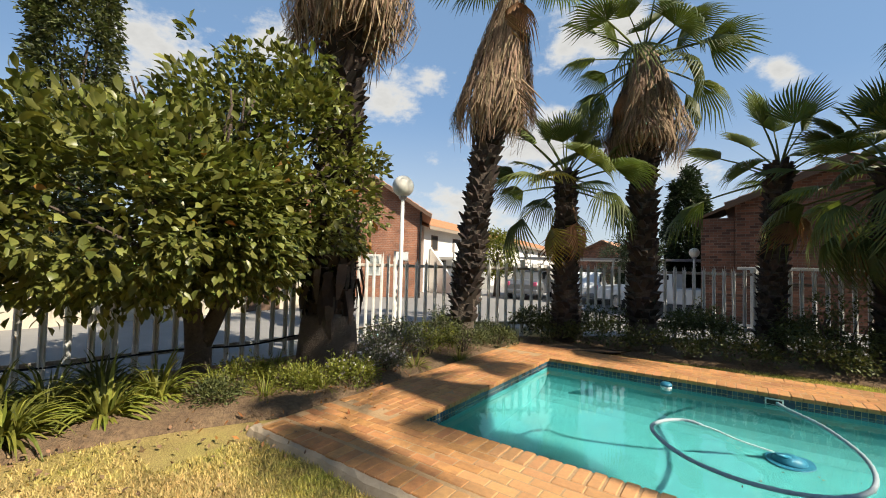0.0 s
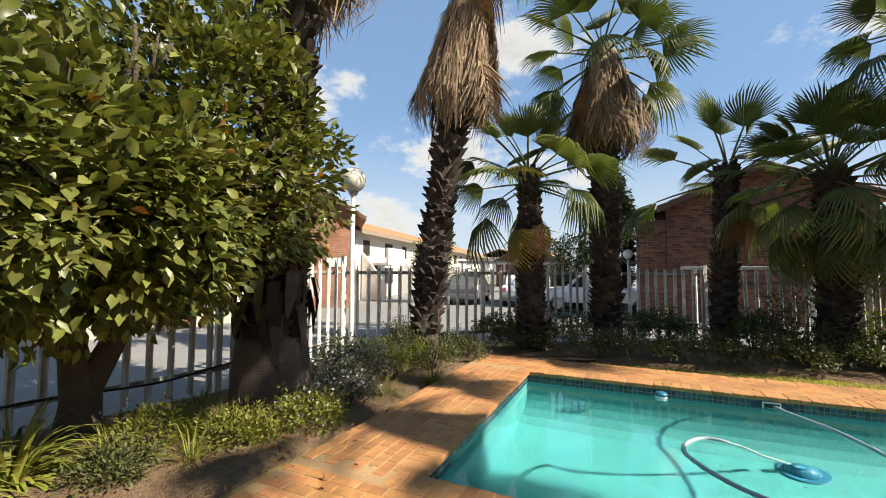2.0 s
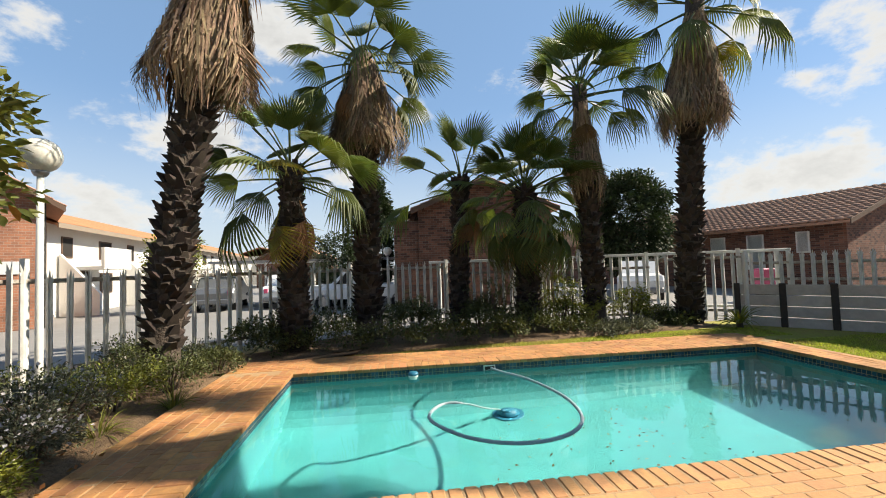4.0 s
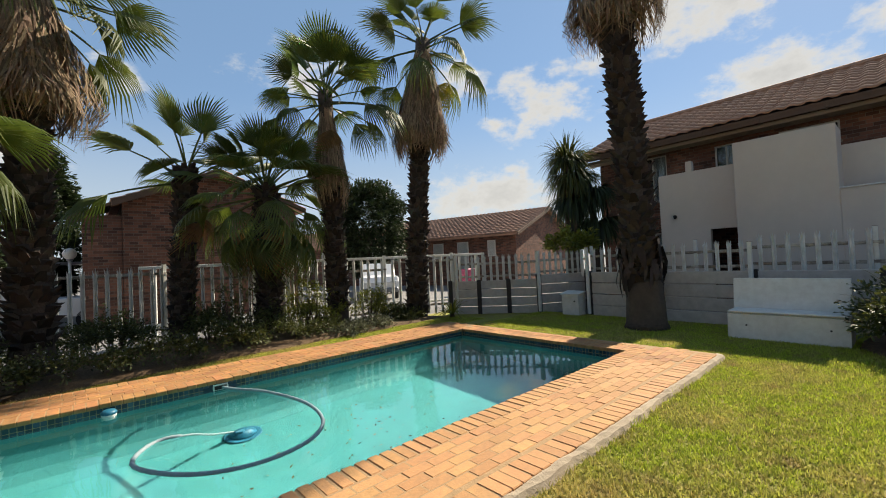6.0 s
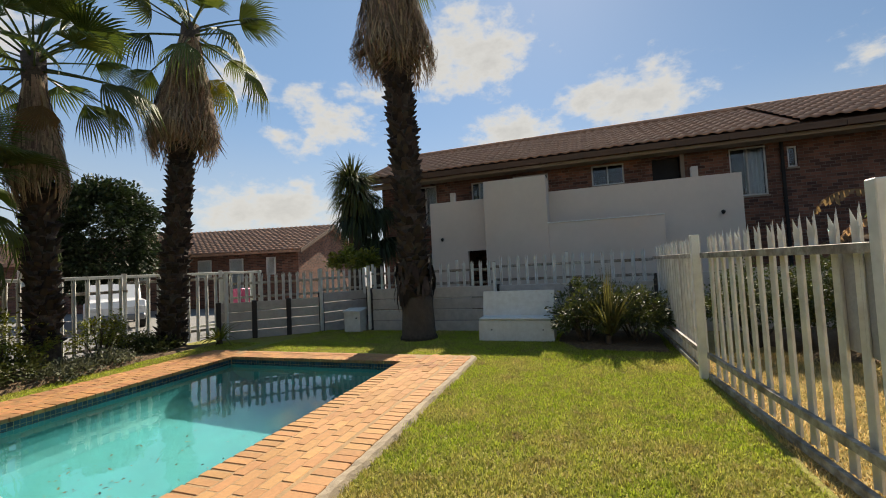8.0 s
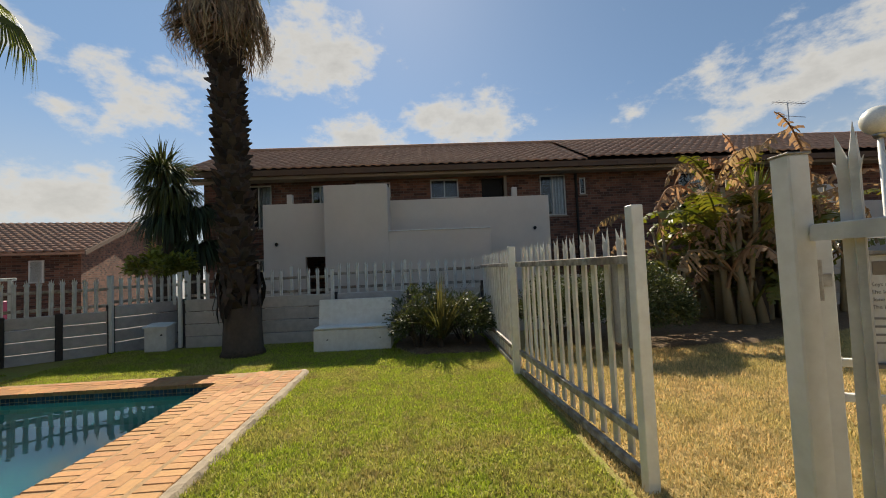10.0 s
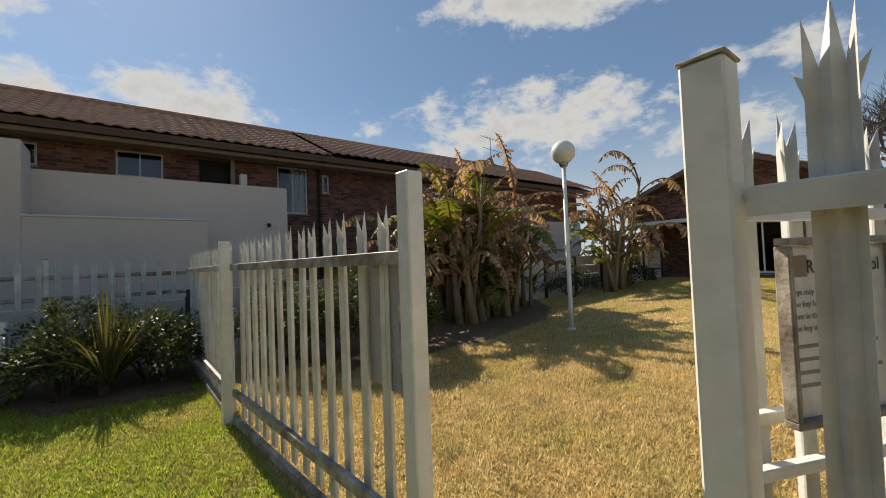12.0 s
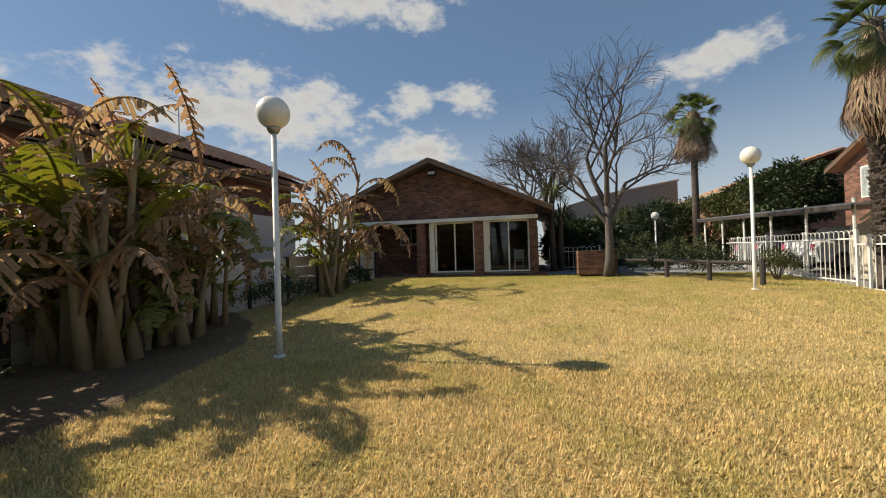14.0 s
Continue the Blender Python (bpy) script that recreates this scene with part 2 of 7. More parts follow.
def lawn_material(name, dry, green, patch, blades=False):
    """Grass that is greener in places: broad drift along the plan and patches."""
    mt = bpy.data.materials.new(name)
    mt.use_nodes = True
    nt = mt.node_tree
    N, L = nt.nodes.new, nt.links.new
    b = nt.nodes["Principled BSDF"]
    b.inputs["Roughness"].default_value, b.inputs["Specular IOR Level"].default_value = 0.85, 0.2
    geo = N("ShaderNodeNewGeometry")

    def nz(s, lo, hi, detail=5):
        n = N("ShaderNodeTexNoise")
        n.inputs["Scale"].default_value, n.inputs["Detail"].default_value, n.inputs["Roughness"].default_value = s, detail, 0.6
        L(geo.outputs["Position"], n.inputs["Vector"])
        r = N("ShaderNodeMapRange")
        for i, v in ((1, lo), (2, hi), (3, 0.0), (4, 1.0)):
            r.inputs[i].default_value = v
        L(n.outputs["Fac"], r.inputs[0])
        return r.outputs[0]

    def mixc(f, a, c):
        mx = N("ShaderNodeMix")
        mx.data_type = "RGBA"
        L(f, mx.inputs[0]) if not isinstance(f, float) else None
        if isinstance(f, float):
            mx.inputs[0].default_value = f
        for i, v in ((6, a), (7, c)):
            if isinstance(v, tuple):
                mx.inputs[i].default_value = (*v, 1)
            else:
                L(v, mx.inputs[i])
        return mx.outputs[2]

    sep = N("ShaderNodeSeparateXYZ")
    L(geo.outputs["Position"], sep.inputs[0])
    drift = N("ShaderNodeMapRange")
    axis, a0, a1 = patch
    for i, v in ((1, a0), (2, a1), (3, 0.0), (4, 1.0)):
        drift.inputs[i].default_value = v
    L(sep.outputs[axis], drift.inputs[0])
    av = N("ShaderNodeMath")
    av.operation = "MULTIPLY_ADD"
    av.inputs[1].default_value = 0.8
    av.use_clamp = True
    mm = N("ShaderNodeMath")
    mm.operation = "MULTIPLY_ADD"
    mm.inputs[1].default_value, mm.inputs[2].default_value = 0.95, -0.38
    L(nz(0.9, 0.3, 0.7), mm.inputs[0])
    L(drift.outputs[0], av.inputs[0])
    L(mm.outputs[0], av.inputs[2])
    col = mixc(av.outputs[0], dry, green)
    col = mixc(nz(14, 0.45, 0.8), col, tuple(c * 0.7 for c in dry))
    col = mixc(nz(3.2, 0.52, 0.78), col, tuple(c * 0.55 for c in dry))
    if blades:
        hs, r1, r2 = N("ShaderNodeHueSaturation"), N("ShaderNodeMapRange"), N("ShaderNodeMapRange")
        for r, lo, hi in ((r1, 0.55, 1.38), (r2, 0.512, 0.483)):
            for i, v in ((1, 0), (2, 1), (3, lo), (4, hi)):
                r.inputs[i].default_value = v
            L(geo.outputs["Random Per Island"], r.inputs[0])
        L(r1.outputs[0], hs.inputs["Value"])
        L(r2.outputs[0], hs.inputs["Hue"])
        L(col, hs.inputs["Color"])
        col = hs.outputs[0]
    else:
        col = mixc(nz(120, 0.35, 0.65, 3), col, tuple(c * 0.5 for c in dry))
        n, bp = N("ShaderNodeTexNoise"), N("ShaderNodeBump")
        n.inputs["Scale"].default_value, n.inputs["Detail"].default_value = 70, 4
        L(geo.outputs["Position"], n.inputs["Vector"])
        bp.inputs["Strength"].default_value, bp.inputs["Distance"].default_value = 0.9, 0.02
        L(n.outputs["Fac"], bp.inputs["Height"])
        L(bp.outputs[0], b.inputs["Normal"])
    L(col, b.inputs["Base Color"])
    if blades:
        tr, mx = N("ShaderNodeBsdfTranslucent"), N("ShaderNodeMixShader")
        L(col, tr.inputs[0])
        mx.inputs[0].default_value = 0.4
        L(b.outputs[0], mx.inputs[1])
        L(tr.outputs[0], mx.inputs[2])
        L(mx.outputs[0], nt.nodes["Material Output"].inputs[0])
    return mt


M_PAINT = material("white_paint", (0.74, 0.74, 0.70), 0.5, rgb2=(0.62, 0.61, 0.56), scale=3, mix=0.5, rgb3=(0.40, 0.36, 0.30), scale3=11, mix3=0.25, bump=0.12, bump_scale=30, dist=0.004)
M_PALE = material("palisade_paint", (0.72, 0.72, 0.68), 0.5, rgb2=(0.55, 0.54, 0.50), scale=4, mix=0.4, rgb3=(0.16, 0.12, 0.09), scale3=6, mix3=0.28, bump=0.2, space="world", objrand=0.08)
M_RUST = material("rusted_paint", (0.60, 0.57, 0.50), 0.6, rgb2=(0.20, 0.14, 0.095), scale=3, mix=0.8, rgb3=(0.075, 0.05, 0.035), scale3=9, mix3=0.75, bump=0.4, space="world")
M_PLASTER = material("white_plaster", (0.65, 0.57, 0.49), 0.85, rgb2=(0.58, 0.505, 0.43), scale=0.8, mix=0.6, rgb3=(0.54, 0.475, 0.41), scale3=6, mix3=0.2, bump=0.35, bump_scale=90, space="world")
M_GLOBE = material("opal_globe", (0.78, 0.76, 0.68), 0.35, rgb2=(0.66, 0.62, 0.52), scale=3, mix=0.5, bump=0)
M_CONC = material("grey_concrete", (0.47, 0.38, 0.27), 0.92, rgb2=(0.34, 0.27, 0.19), scale=2.4, mix=0.7, rgb3=(0.22, 0.165, 0.115), scale3=11, mix3=0.35, bump=0.5, dist=0.015, space="world")
M_SLAB = material("precast_slab", (0.56, 0.51, 0.46), 0.88, rgb2=(0.46, 0.42, 0.38), scale=1.5, mix=0.7, rgb3=(0.24, 0.21, 0.18), scale3=8, mix3=0.3, bump=0.4, space="world", objrand=0.07)
M_DARKPOST = material("dark_post", (0.055, 0.045, 0.04), 0.85, bump=0.5)
M_ROAD = material("road_surface", (0.27, 0.26, 0.245), 0.92, rgb2=(0.19, 0.185, 0.175), scale=0.25, mix=0.8, rgb3=(0.21, 0.20, 0.19), scale3=5, mix3=0.5, bump=0.5, space="world")
M_SOIL = material("garden_soil", (0.20, 0.125, 0.07), 0.95, rgb2=(0.27, 0.18, 0.10), scale=2.2, mix=0.7, rgb3=(0.055, 0.036, 0.025), scale3=22, mix3=0.6, bump=1.0, dist=0.03, space="world")
M_LAWN = lawn_material("lawn_green", (0.49, 0.36, 0.14), (0.29, 0.37, 0.04), (0, -3.0, 3.0))
M_BLADE = lawn_material("grass_blades_green", (0.63, 0.485, 0.20), (0.405, 0.49, 0.056), (0, -3.0, 3.0), True)
M_DRY = lawn_material("lawn_dry", (0.60, 0.445, 0.19), (0.33, 0.32, 0.068), (1, -8.5, -19.0))
M_DRYBLADE = lawn_material("grass_blades_dry", (0.74, 0.58, 0.27), (0.45, 0.43, 0.095), (1, -8.5, -19.0), True)
M_PAVER = material("clay_paver", (0.56, 0.29, 0.115), 0.8, rgb2=(0.47, 0.25, 0.11), scale=5, mix=0.6, rgb3=(0.30, 0.17, 0.09), scale3=24, mix3=0.35, bump=0.4, objrand=0.13, space="world")
M_PAVER_J = material("clay_pavers_joined", (0.53, 0.25, 0.085), 0.8, rgb2=(0.36, 0.17, 0.07), scale=2, mix=0.7, rgb3=(0.20, 0.105, 0.055), scale3=16, mix3=0.4, bump=0.4, island=0.18, space="world")
M_JOINT = material("sandy_mortar", (0.45, 0.29, 0.15), 0.95, bump=0.6, space="world")
M_POOL = material("pool_plaster", (0.042, 0.275, 0.288), 0.7, rgb2=(0.06, 0.32, 0.325), scale=0.8, mix=0.7, rgb3=(0.05, 0.22, 0.21), scale3=2.6, mix3=0.4, bump=0.1, space="world")
M_MOSAIC = material("pool_mosaic", (0.035, 0.07, 0.10), 0.25, rgb2=(0.02, 0.05, 0.09), scale=9, mix=0.8, bump=0.1, island=0.5, space="world")
M_WATER = water_material()
M_TRUNK = material("palm_trunk", (0.075, 0.056, 0.043), 0.95, rgb2=(0.042, 0.031, 0.024), scale=4, mix=0.8, rgb3=(0.14, 0.11, 0.085), scale3=20, mix3=0.5, bump=1.0, dist=0.03, bump_scale=35)
M_BOOT = material("palm_boots", (0.06, 0.045, 0.036), 0.95, rgb2=(0.032, 0.024, 0.019), scale=8, mix=0.7, bump=0.5, island=0.55)
M_SKIRT = material("dead_fronds", (0.25, 0.175, 0.11), 0.95, rgb2=(0.145, 0.097, 0.06), scale=6, mix=0.6, rgb3=(0.38, 0.28, 0.18), scale3=30, mix3=0.5, bump=0.5, island=0.55, sub=0.06)
M_FROND = material("green_frond", (0.10, 0.125, 0.032), 0.5, rgb2=(0.12, 0.15, 0.035), scale=2.5, mix=0.6, rgb3=(0.035, 0.06, 0.018), scale3=9, mix3=0.4, bump=0.2, objrand=0.35, sub=0.28)
M_FRONDY = material("yellow_frond", (0.34, 0.27, 0.055), 0.55, rgb2=(0.16, 0.17, 0.04), scale=3, mix=0.6, bump=0.2, objrand=0.3, sub=0.3)
M_FRONDB = material("brown_frond", (0.30, 0.17, 0.075), 0.8, rgb2=(0.19, 0.11, 0.05), scale=4, mix=0.6, bump=0.3, objrand=0.3, sub=0.2)
M_BARK = material("tree_bark", (0.085, 0.062, 0.048), 0.95, rgb2=(0.05, 0.036, 0.028), scale=6, mix=0.7, rgb3=(0.15, 0.12, 0.09), scale3=24, mix3=0.4, bump=0.9, dist=0.02, bump_scale=40)
M_BAREBARK = material("bare_bark", (0.125, 0.108, 0.096), 0.95, rgb2=(0.075, 0.064, 0.057), scale=5, mix=0.7, bump=0.6, dist=0.02)
M_LITTER = material("leaf_litter", (0.27, 0.165, 0.085), 0.85, rgb2=(0.15, 0.09, 0.05), scale=2.0, mix=0.8, bump=0, island=0.5)
M_BOLE = material("palm_bole", (0.12, 0.094, 0.073), 0.95, rgb2=(0.075, 0.058, 0.045), scale=2.5, mix=0.8, rgb3=(0.06, 0.045, 0.034), scale3=14, mix3=0.4, bump=0.8, dist=0.02)
M_LEAF = material("broad_leaf", (0.13, 0.147, 0.037), 0.38, rgb2=(0.21, 0.203, 0.054), scale=2.0, mix=0.6, rgb3=(0.05, 0.07, 0.014), scale3=7, mix3=0.4, bump=0, island=0.5, sub=0.22, spec=0.35)
M_LEAFRED = material("autumn_leaf", (0.42, 0.17, 0.06), 0.5, rgb2=(0.48, 0.30, 0.07), scale=2.0, mix=0.8, bump=0, island=0.4, sub=0.25)
M_SHRUB = material("shrub_leaf", (0.078, 0.094, 0.028), 0.6, rgb2=(0.125, 0.125, 0.04), scale=2.5, mix=0.6, rgb3=(0.03, 0.045, 0.015), scale3=8, mix3=0.5, bump=0, island=0.5, sub=0.2)
M_GREYSHRUB = material("grey_shrub_leaf", (0.115, 0.125, 0.075), 0.75, rgb2=(0.17, 0.17, 0.11), scale=3, mix=0.6, bump=0, island=0.5, sub=0.2)
M_DARKLEAF = material("dark_leaf", (0.028, 0.045, 0.016), 0.55, rgb2=(0.048, 0.068, 0.022), scale=1.2, mix=0.6, bump=0, island=0.5, sub=0.15)
M_YELLEAF = material("yellow_green_leaf", (0.20, 0.21, 0.035), 0.55, rgb2=(0.12, 0.15, 0.03), scale=1.2, mix=0.6, bump=0, island=0.5, sub=0.25)
M_FLAX = material("flax_leaf", (0.125, 0.118, 0.04), 0.5, rgb2=(0.17, 0.135, 0.055), scale=2, mix=0.6, rgb3=(0.06, 0.065, 0.025), scale3=7, mix3=0.4, bump=0, island=0.45, sub=0.2)
M_FLOWER = material("pale_flowers", (0.62, 0.58, 0.60), 0.7, bump=0, island=0.2)
M_BANANA = material("banana_leaf", (0.12, 0.15, 0.028), 0.42, rgb2=(0.17, 0.19, 0.03), scale=2, mix=0.6, rgb3=(0.26, 0.17, 0.05), scale3=5, mix3=0.5, bump=0.2, objrand=0.3, sub=0.34)
M_BANDEAD = material("withered_banana_leaf", (0.34, 0.225, 0.135), 0.85, rgb2=(0.20, 0.11, 0.06), scale=3, mix=0.7, rgb3=(0.42, 0.30, 0.18), scale3=9, mix3=0.4, bump=0.5, objrand=0.35, sub=0.42)
M_BANSTEM = material("banana_stem", (0.30, 0.235, 0.135), 0.85, rgb2=(0.16, 0.12, 0.065), scale=3, mix=0.7, rgb3=(0.30, 0.24, 0.15), scale3=10, mix3=0.5, bump=0.6)
M_ROOF = material("clay_roof_tile", (0.52, 0.28, 0.17), 0.85, rgb2=(0.40, 0.215, 0.135), scale=0.7, mix=0.7, rgb3=(0.17, 0.095, 0.065), scale3=6, mix3=0.4, bump=0.4, space="world")
M_ROOF_O = material("orange_roof_tile", (0.42, 0.20, 0.10), 0.85, rgb2=(0.33, 0.16, 0.085), scale=0.6, mix=0.6, bump=0.4, space="world")
M_WOOD = material("stained_timber", (0.14, 0.085, 0.055), 0.75, rgb2=(0.10, 0.06, 0.04), scale=3, mix=0.7, bump=0.4, space="world")
M_FASCIA = material("beige_fascia", (0.30, 0.24, 0.18), 0.8, rgb2=(0.24, 0.19, 0.14), scale=1, mix=0.6, bump=0.2, space="world")
M_BRICK = brick_material("face_brick_dark", (0.225, 0.102, 0.066), (0.05, 0.026, 0.021), (0.19, 0.158, 0.13))
M_BRICK_L = brick_material("face_brick_light", (0.36, 0.16, 0.095), (0.24, 0.115, 0.075), (0.36, 0.31, 0.26))
M_GLASS = glass_material("window_glass", (0.75, 0.82, 0.85))
M_ALU = material("window_frame_metal", (0.52, 0.50, 0.46), 0.4, metal=0.4, bump=0)
# near-black that paints the shade of unlit rooms and holes; also dark fittings
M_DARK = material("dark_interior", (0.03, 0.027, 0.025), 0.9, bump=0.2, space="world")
M_CURTAIN = material("net_curtain", (0.52, 0.52, 0.50), 0.9, rgb2=(0.38, 0.38, 0.37), scale=5, mix=0.7, bump=0.3, stretch=(1, 6, 0.2))
M_CAR = material("white_car_paint", (0.74, 0.75, 0.75), 0.25, bump=0, spec=0.6, mix=0.1, mix3=0.1)
M_CARGREY = material("silver_car_paint", (0.20, 0.21, 0.22), 0.3, metal=0.5, bump=0, mix=0.1, mix3=0.1)
M_TYRE = material("black_rubber", (0.02, 0.02, 0.02), 0.85, bump=0.3)
M_CHROME = material("grey_metal", (0.42, 0.42, 0.43), 0.35, metal=0.9, bump=0.05)
M_HOSE = material("pool_hose", (0.34, 0.40, 0.43), 0.5, rgb2=(0.26, 0.32, 0.35), scale=8, mix=0.5, bump=0.1)
M_BLUE = material("blue_plastic", (0.02, 0.17, 0.27), 0.45, rgb2=(0.02, 0.13, 0.22), scale=5, mix=0.5, bump=0.05)
M_WHITEPL = material("white_plastic", (0.72, 0.74, 0.74), 0.4, bump=0.05)
M_SIGN = material("sign_board", (0.80, 0.79, 0.75), 0.6, rgb2=(0.68, 0.66, 0.60), scale=6, mix=0.7, rgb3=(0.34, 0.27, 0.2), scale3=12, mix3=0.3, bump=0.1)
M_SIGNBACK = material("grey_sign_back", (0.33, 0.33, 0.33), 0.6, rgb2=(0.26, 0.26, 0.26), scale=4, mix=0.6, bump=0.1)
M_FADED = material("faded_ink", (0.30, 0.285, 0.26), 0.8, bump=0)
M_INK = material("dark_ink", (0.07, 0.065, 0.06), 0.8, bump=0)
M_GREYWALL = material("grey_cladding", (0.17, 0.155, 0.14), 0.8, rgb2=(0.135, 0.122, 0.11), scale=0.3, mix=0.6, bump=0.2, space="world")
M_CREAM = material("cream_plaster", (0.52, 0.46, 0.36), 0.85, rgb2=(0.54, 0.47, 0.37), scale=0.8, mix=0.6, bump=0.3, space="world")
M_WHITEWALL = material("bright_plaster", (0.76, 0.74, 0.69), 0.85, rgb2=(0.68, 0.66, 0.61), scale=0.8, mix=0.6, bump=0.3, space="world")
M_PINK = material("pink_plastic", (0.62, 0.10, 0.20), 0.5, bump=0)

# ---------------------------------------------------------------- mesh tools


class MB:
    """Gathers vertices and faces of one part."""

    def __init__(self):
        self.v, self.f = [], []

    def add(self, vs, fs):
        k = len(self.v)
        self.v += [tuple(p) for p in vs]
        self.f += [tuple(i + k for i in f) for f in fs]
        return self

    def box(self, c, s, bev=0.0, m=None):
        hx, hy, hz = s[0] / 2, s[1] / 2, s[2] / 2
        vs, fs = [], []
        if bev <= 0:
            vs = [(sx * hx, sy * hy, sz * hz) for sx in (-1, 1) for sy in (-1, 1) for sz in (-1, 1)]
            fs = [(0, 1, 3, 2), (4, 6, 7, 5), (0, 4, 5, 1), (2, 3, 7, 6), (0, 2, 6, 4), (1, 5, 7, 3)]
        else:
            b = min(bev, hx * 0.9, hy * 0.9, hz * 0.9)
            ix = {}
            for sx in (-1, 1):
                for sy in (-1, 1):
                    for sz in (-1, 1):
                        for a in range(3):
                            p = [sx * hx, sy * hy, sz * hz]
                            for q in range(3):
                                if q != a:
                                    p[q] -= (sx, sy, sz)[q] * b
                            ix[sx, sy, sz, a] = len(vs)
                            vs.append(tuple(p))
            for a in range(3):
                o1, o2 = [q for q in range(3) if q != a]
                for s_ in (-1, 1):
                    ring = []
                    for u, w in ((-1, -1), (1, -1), (1, 1), (-1, 1)):
                        k = [0, 0, 0]
                        k[a], k[o1], k[o2] = s_, u, w
                        ring.append(ix[(*k, a)])
                    fs.append(tuple(ring))
                for u in (-1, 1):
                    for w in (-1, 1):
                        k0, k1 = [0, 0, 0], [0, 0, 0]
                        k0[a], k1[a] = -1, 1
                        k0[o1] = k1[o1] = u
                        k0[o2] = k1[o2] = w
                        fs.append((ix[(*k0, o1)], ix[(*k1, o1)], ix[(*k1, o2)], ix[(*k0, o2)]))
            for sx in (-1, 1):
                for sy in (-1, 1):
                    for sz in (-1, 1):
                        fs.append(tuple(ix[sx, sy, sz, a] for a in range(3)))
        mm = Matrix.Translation(c) @ (m or Matrix())
        return self.add([mm @ Vector(p) for p in vs], fs)

    def tube(self, pts, rad, n=8, cap=True, twist=0.0):
        pts = [Vector(p) for p in pts]
        k0, rings = len(self.v), []
        side = None
        for i, p in enumerate(pts):
            d = (pts[min(i + 1, len(pts) - 1)] - pts[max(i - 1, 0)]).normalized()
            if side is None:
                side = d.orthogonal().normalized()
            side = (side - d * side.dot(d)).normalized()
            up = d.cross(side)
            r = rad[i] if isinstance(rad, (list, tuple)) else rad
            rings.append([p + (side * math.cos(a) + up * math.sin(a)) * r for a in (math.tau * j / n + twist * i for j in range(n))])
        vs = [q for ring in rings for q in ring]
        fs = [(i * n + j, i * n + (j + 1) % n, (i + 1) * n + (j + 1) % n, (i + 1) * n + j) for i in range(len(rings) - 1) for j in range(n)]
        if cap:
            fs += [tuple(range(n - 1, -1, -1)), tuple(range((len(rings) - 1) * n, len(rings) * n))]
        return self.add(vs, fs)

    def prism(self, poly, axis, a, b):
        """A flat outline of two coordinates, drawn out from a to b along an axis (0, 1 or 2)."""
        n = len(poly)

        def put(p, k):
            q = [p[0], p[1]]
            q.insert(axis, k)
            return tuple(q)
        vs = [put(p, a) for p in poly] + [put(p, b) for p in poly]
        fs = [tuple(range(n - 1, -1, -1)), tuple(range(n, 2 * n))] + [(i, (i + 1) % n, n + (i + 1) % n, n + i) for i in range(n)]
        return self.add(vs, fs)

    def lathe(self, prof, n=20, c=(0, 0, 0)):
        vs = [(c[0] + r * math.cos(math.tau * j / n), c[1] + r * math.sin(math.tau * j / n), c[2] + z) for r, z in prof for j in range(n)]
        fs = [(i * n + j, i * n + (j + 1) % n, (i + 1) * n + (j + 1) % n, (i + 1) * n + j) for i in range(len(prof) - 1) for j in range(n)]
        return self.add(vs, fs)

    def data(self, name, mat, smooth=False, weld=False):
        me = bpy.data.meshes.new(name)
        me.from_pydata(self.v, [], self.f)
        if smooth:
            me.polygons.foreach_set("use_smooth", [True] * len(me.polygons))
        if mat:
            me.materials.append(mat)
        bm = bmesh.new()
        bm.from_mesh(me)
        if weld:
            bmesh.ops.remove_doubles(bm, verts=bm.verts, dist=0.0005)
        bmesh.ops.recalc_face_normals(bm, faces=bm.faces)
        bm.to_mesh(me)
        bm.free()
        return me


def part(name, mb, mat, parent=None, label="", smooth=False, kind=""):
    ob = new(name, mb.data(name, mat, smooth) if isinstance(mb, MB) else mb)
    if parent:
        ob.parent = parent
    return tagged(ob, label, kind=kind)


def thing(name, label, category, m=None, group="", kind=""):
    ob = new(name)
    ob.empty_display_size = 0.2
    if m is not None:
        ob.matrix_world = m
    return tagged(ob, label, category, group, kind)


def piece(name, data, parent, m=None):
    ob = new(name, data)
    ob.parent = parent
    if m is not None:
        ob.matrix_basis = m
    return ob


def arrays(name, verts, faces, mat, smooth=False):
    """A mesh from numpy arrays; faces all with the same number of corners."""
    me = bpy.data.meshes.new(name)
    nf, k = faces.shape
    me.vertices.add(len(verts))
    me.vertices.foreach_set("co", verts.astype(np.float32).ravel())
    me.loops.add(nf * k)
    me.loops.foreach_set("vertex_index", faces.astype(np.int32).ravel())
    me.polygons.add(nf)
    me.polygons.foreach_set("loop_start", np.arange(0, nf * k, k, dtype=np.int32))
    if smooth:
        me.polygons.foreach_set("use_smooth", np.ones(nf, dtype=bool))
    me.update(calc_edges=True)
    me.materials.append(mat)
    return me


rng = np.random.default_rng(7)


def unit(a):
    return a / np.maximum(np.linalg.norm(a, axis=1, keepdims=True), 1e-9)


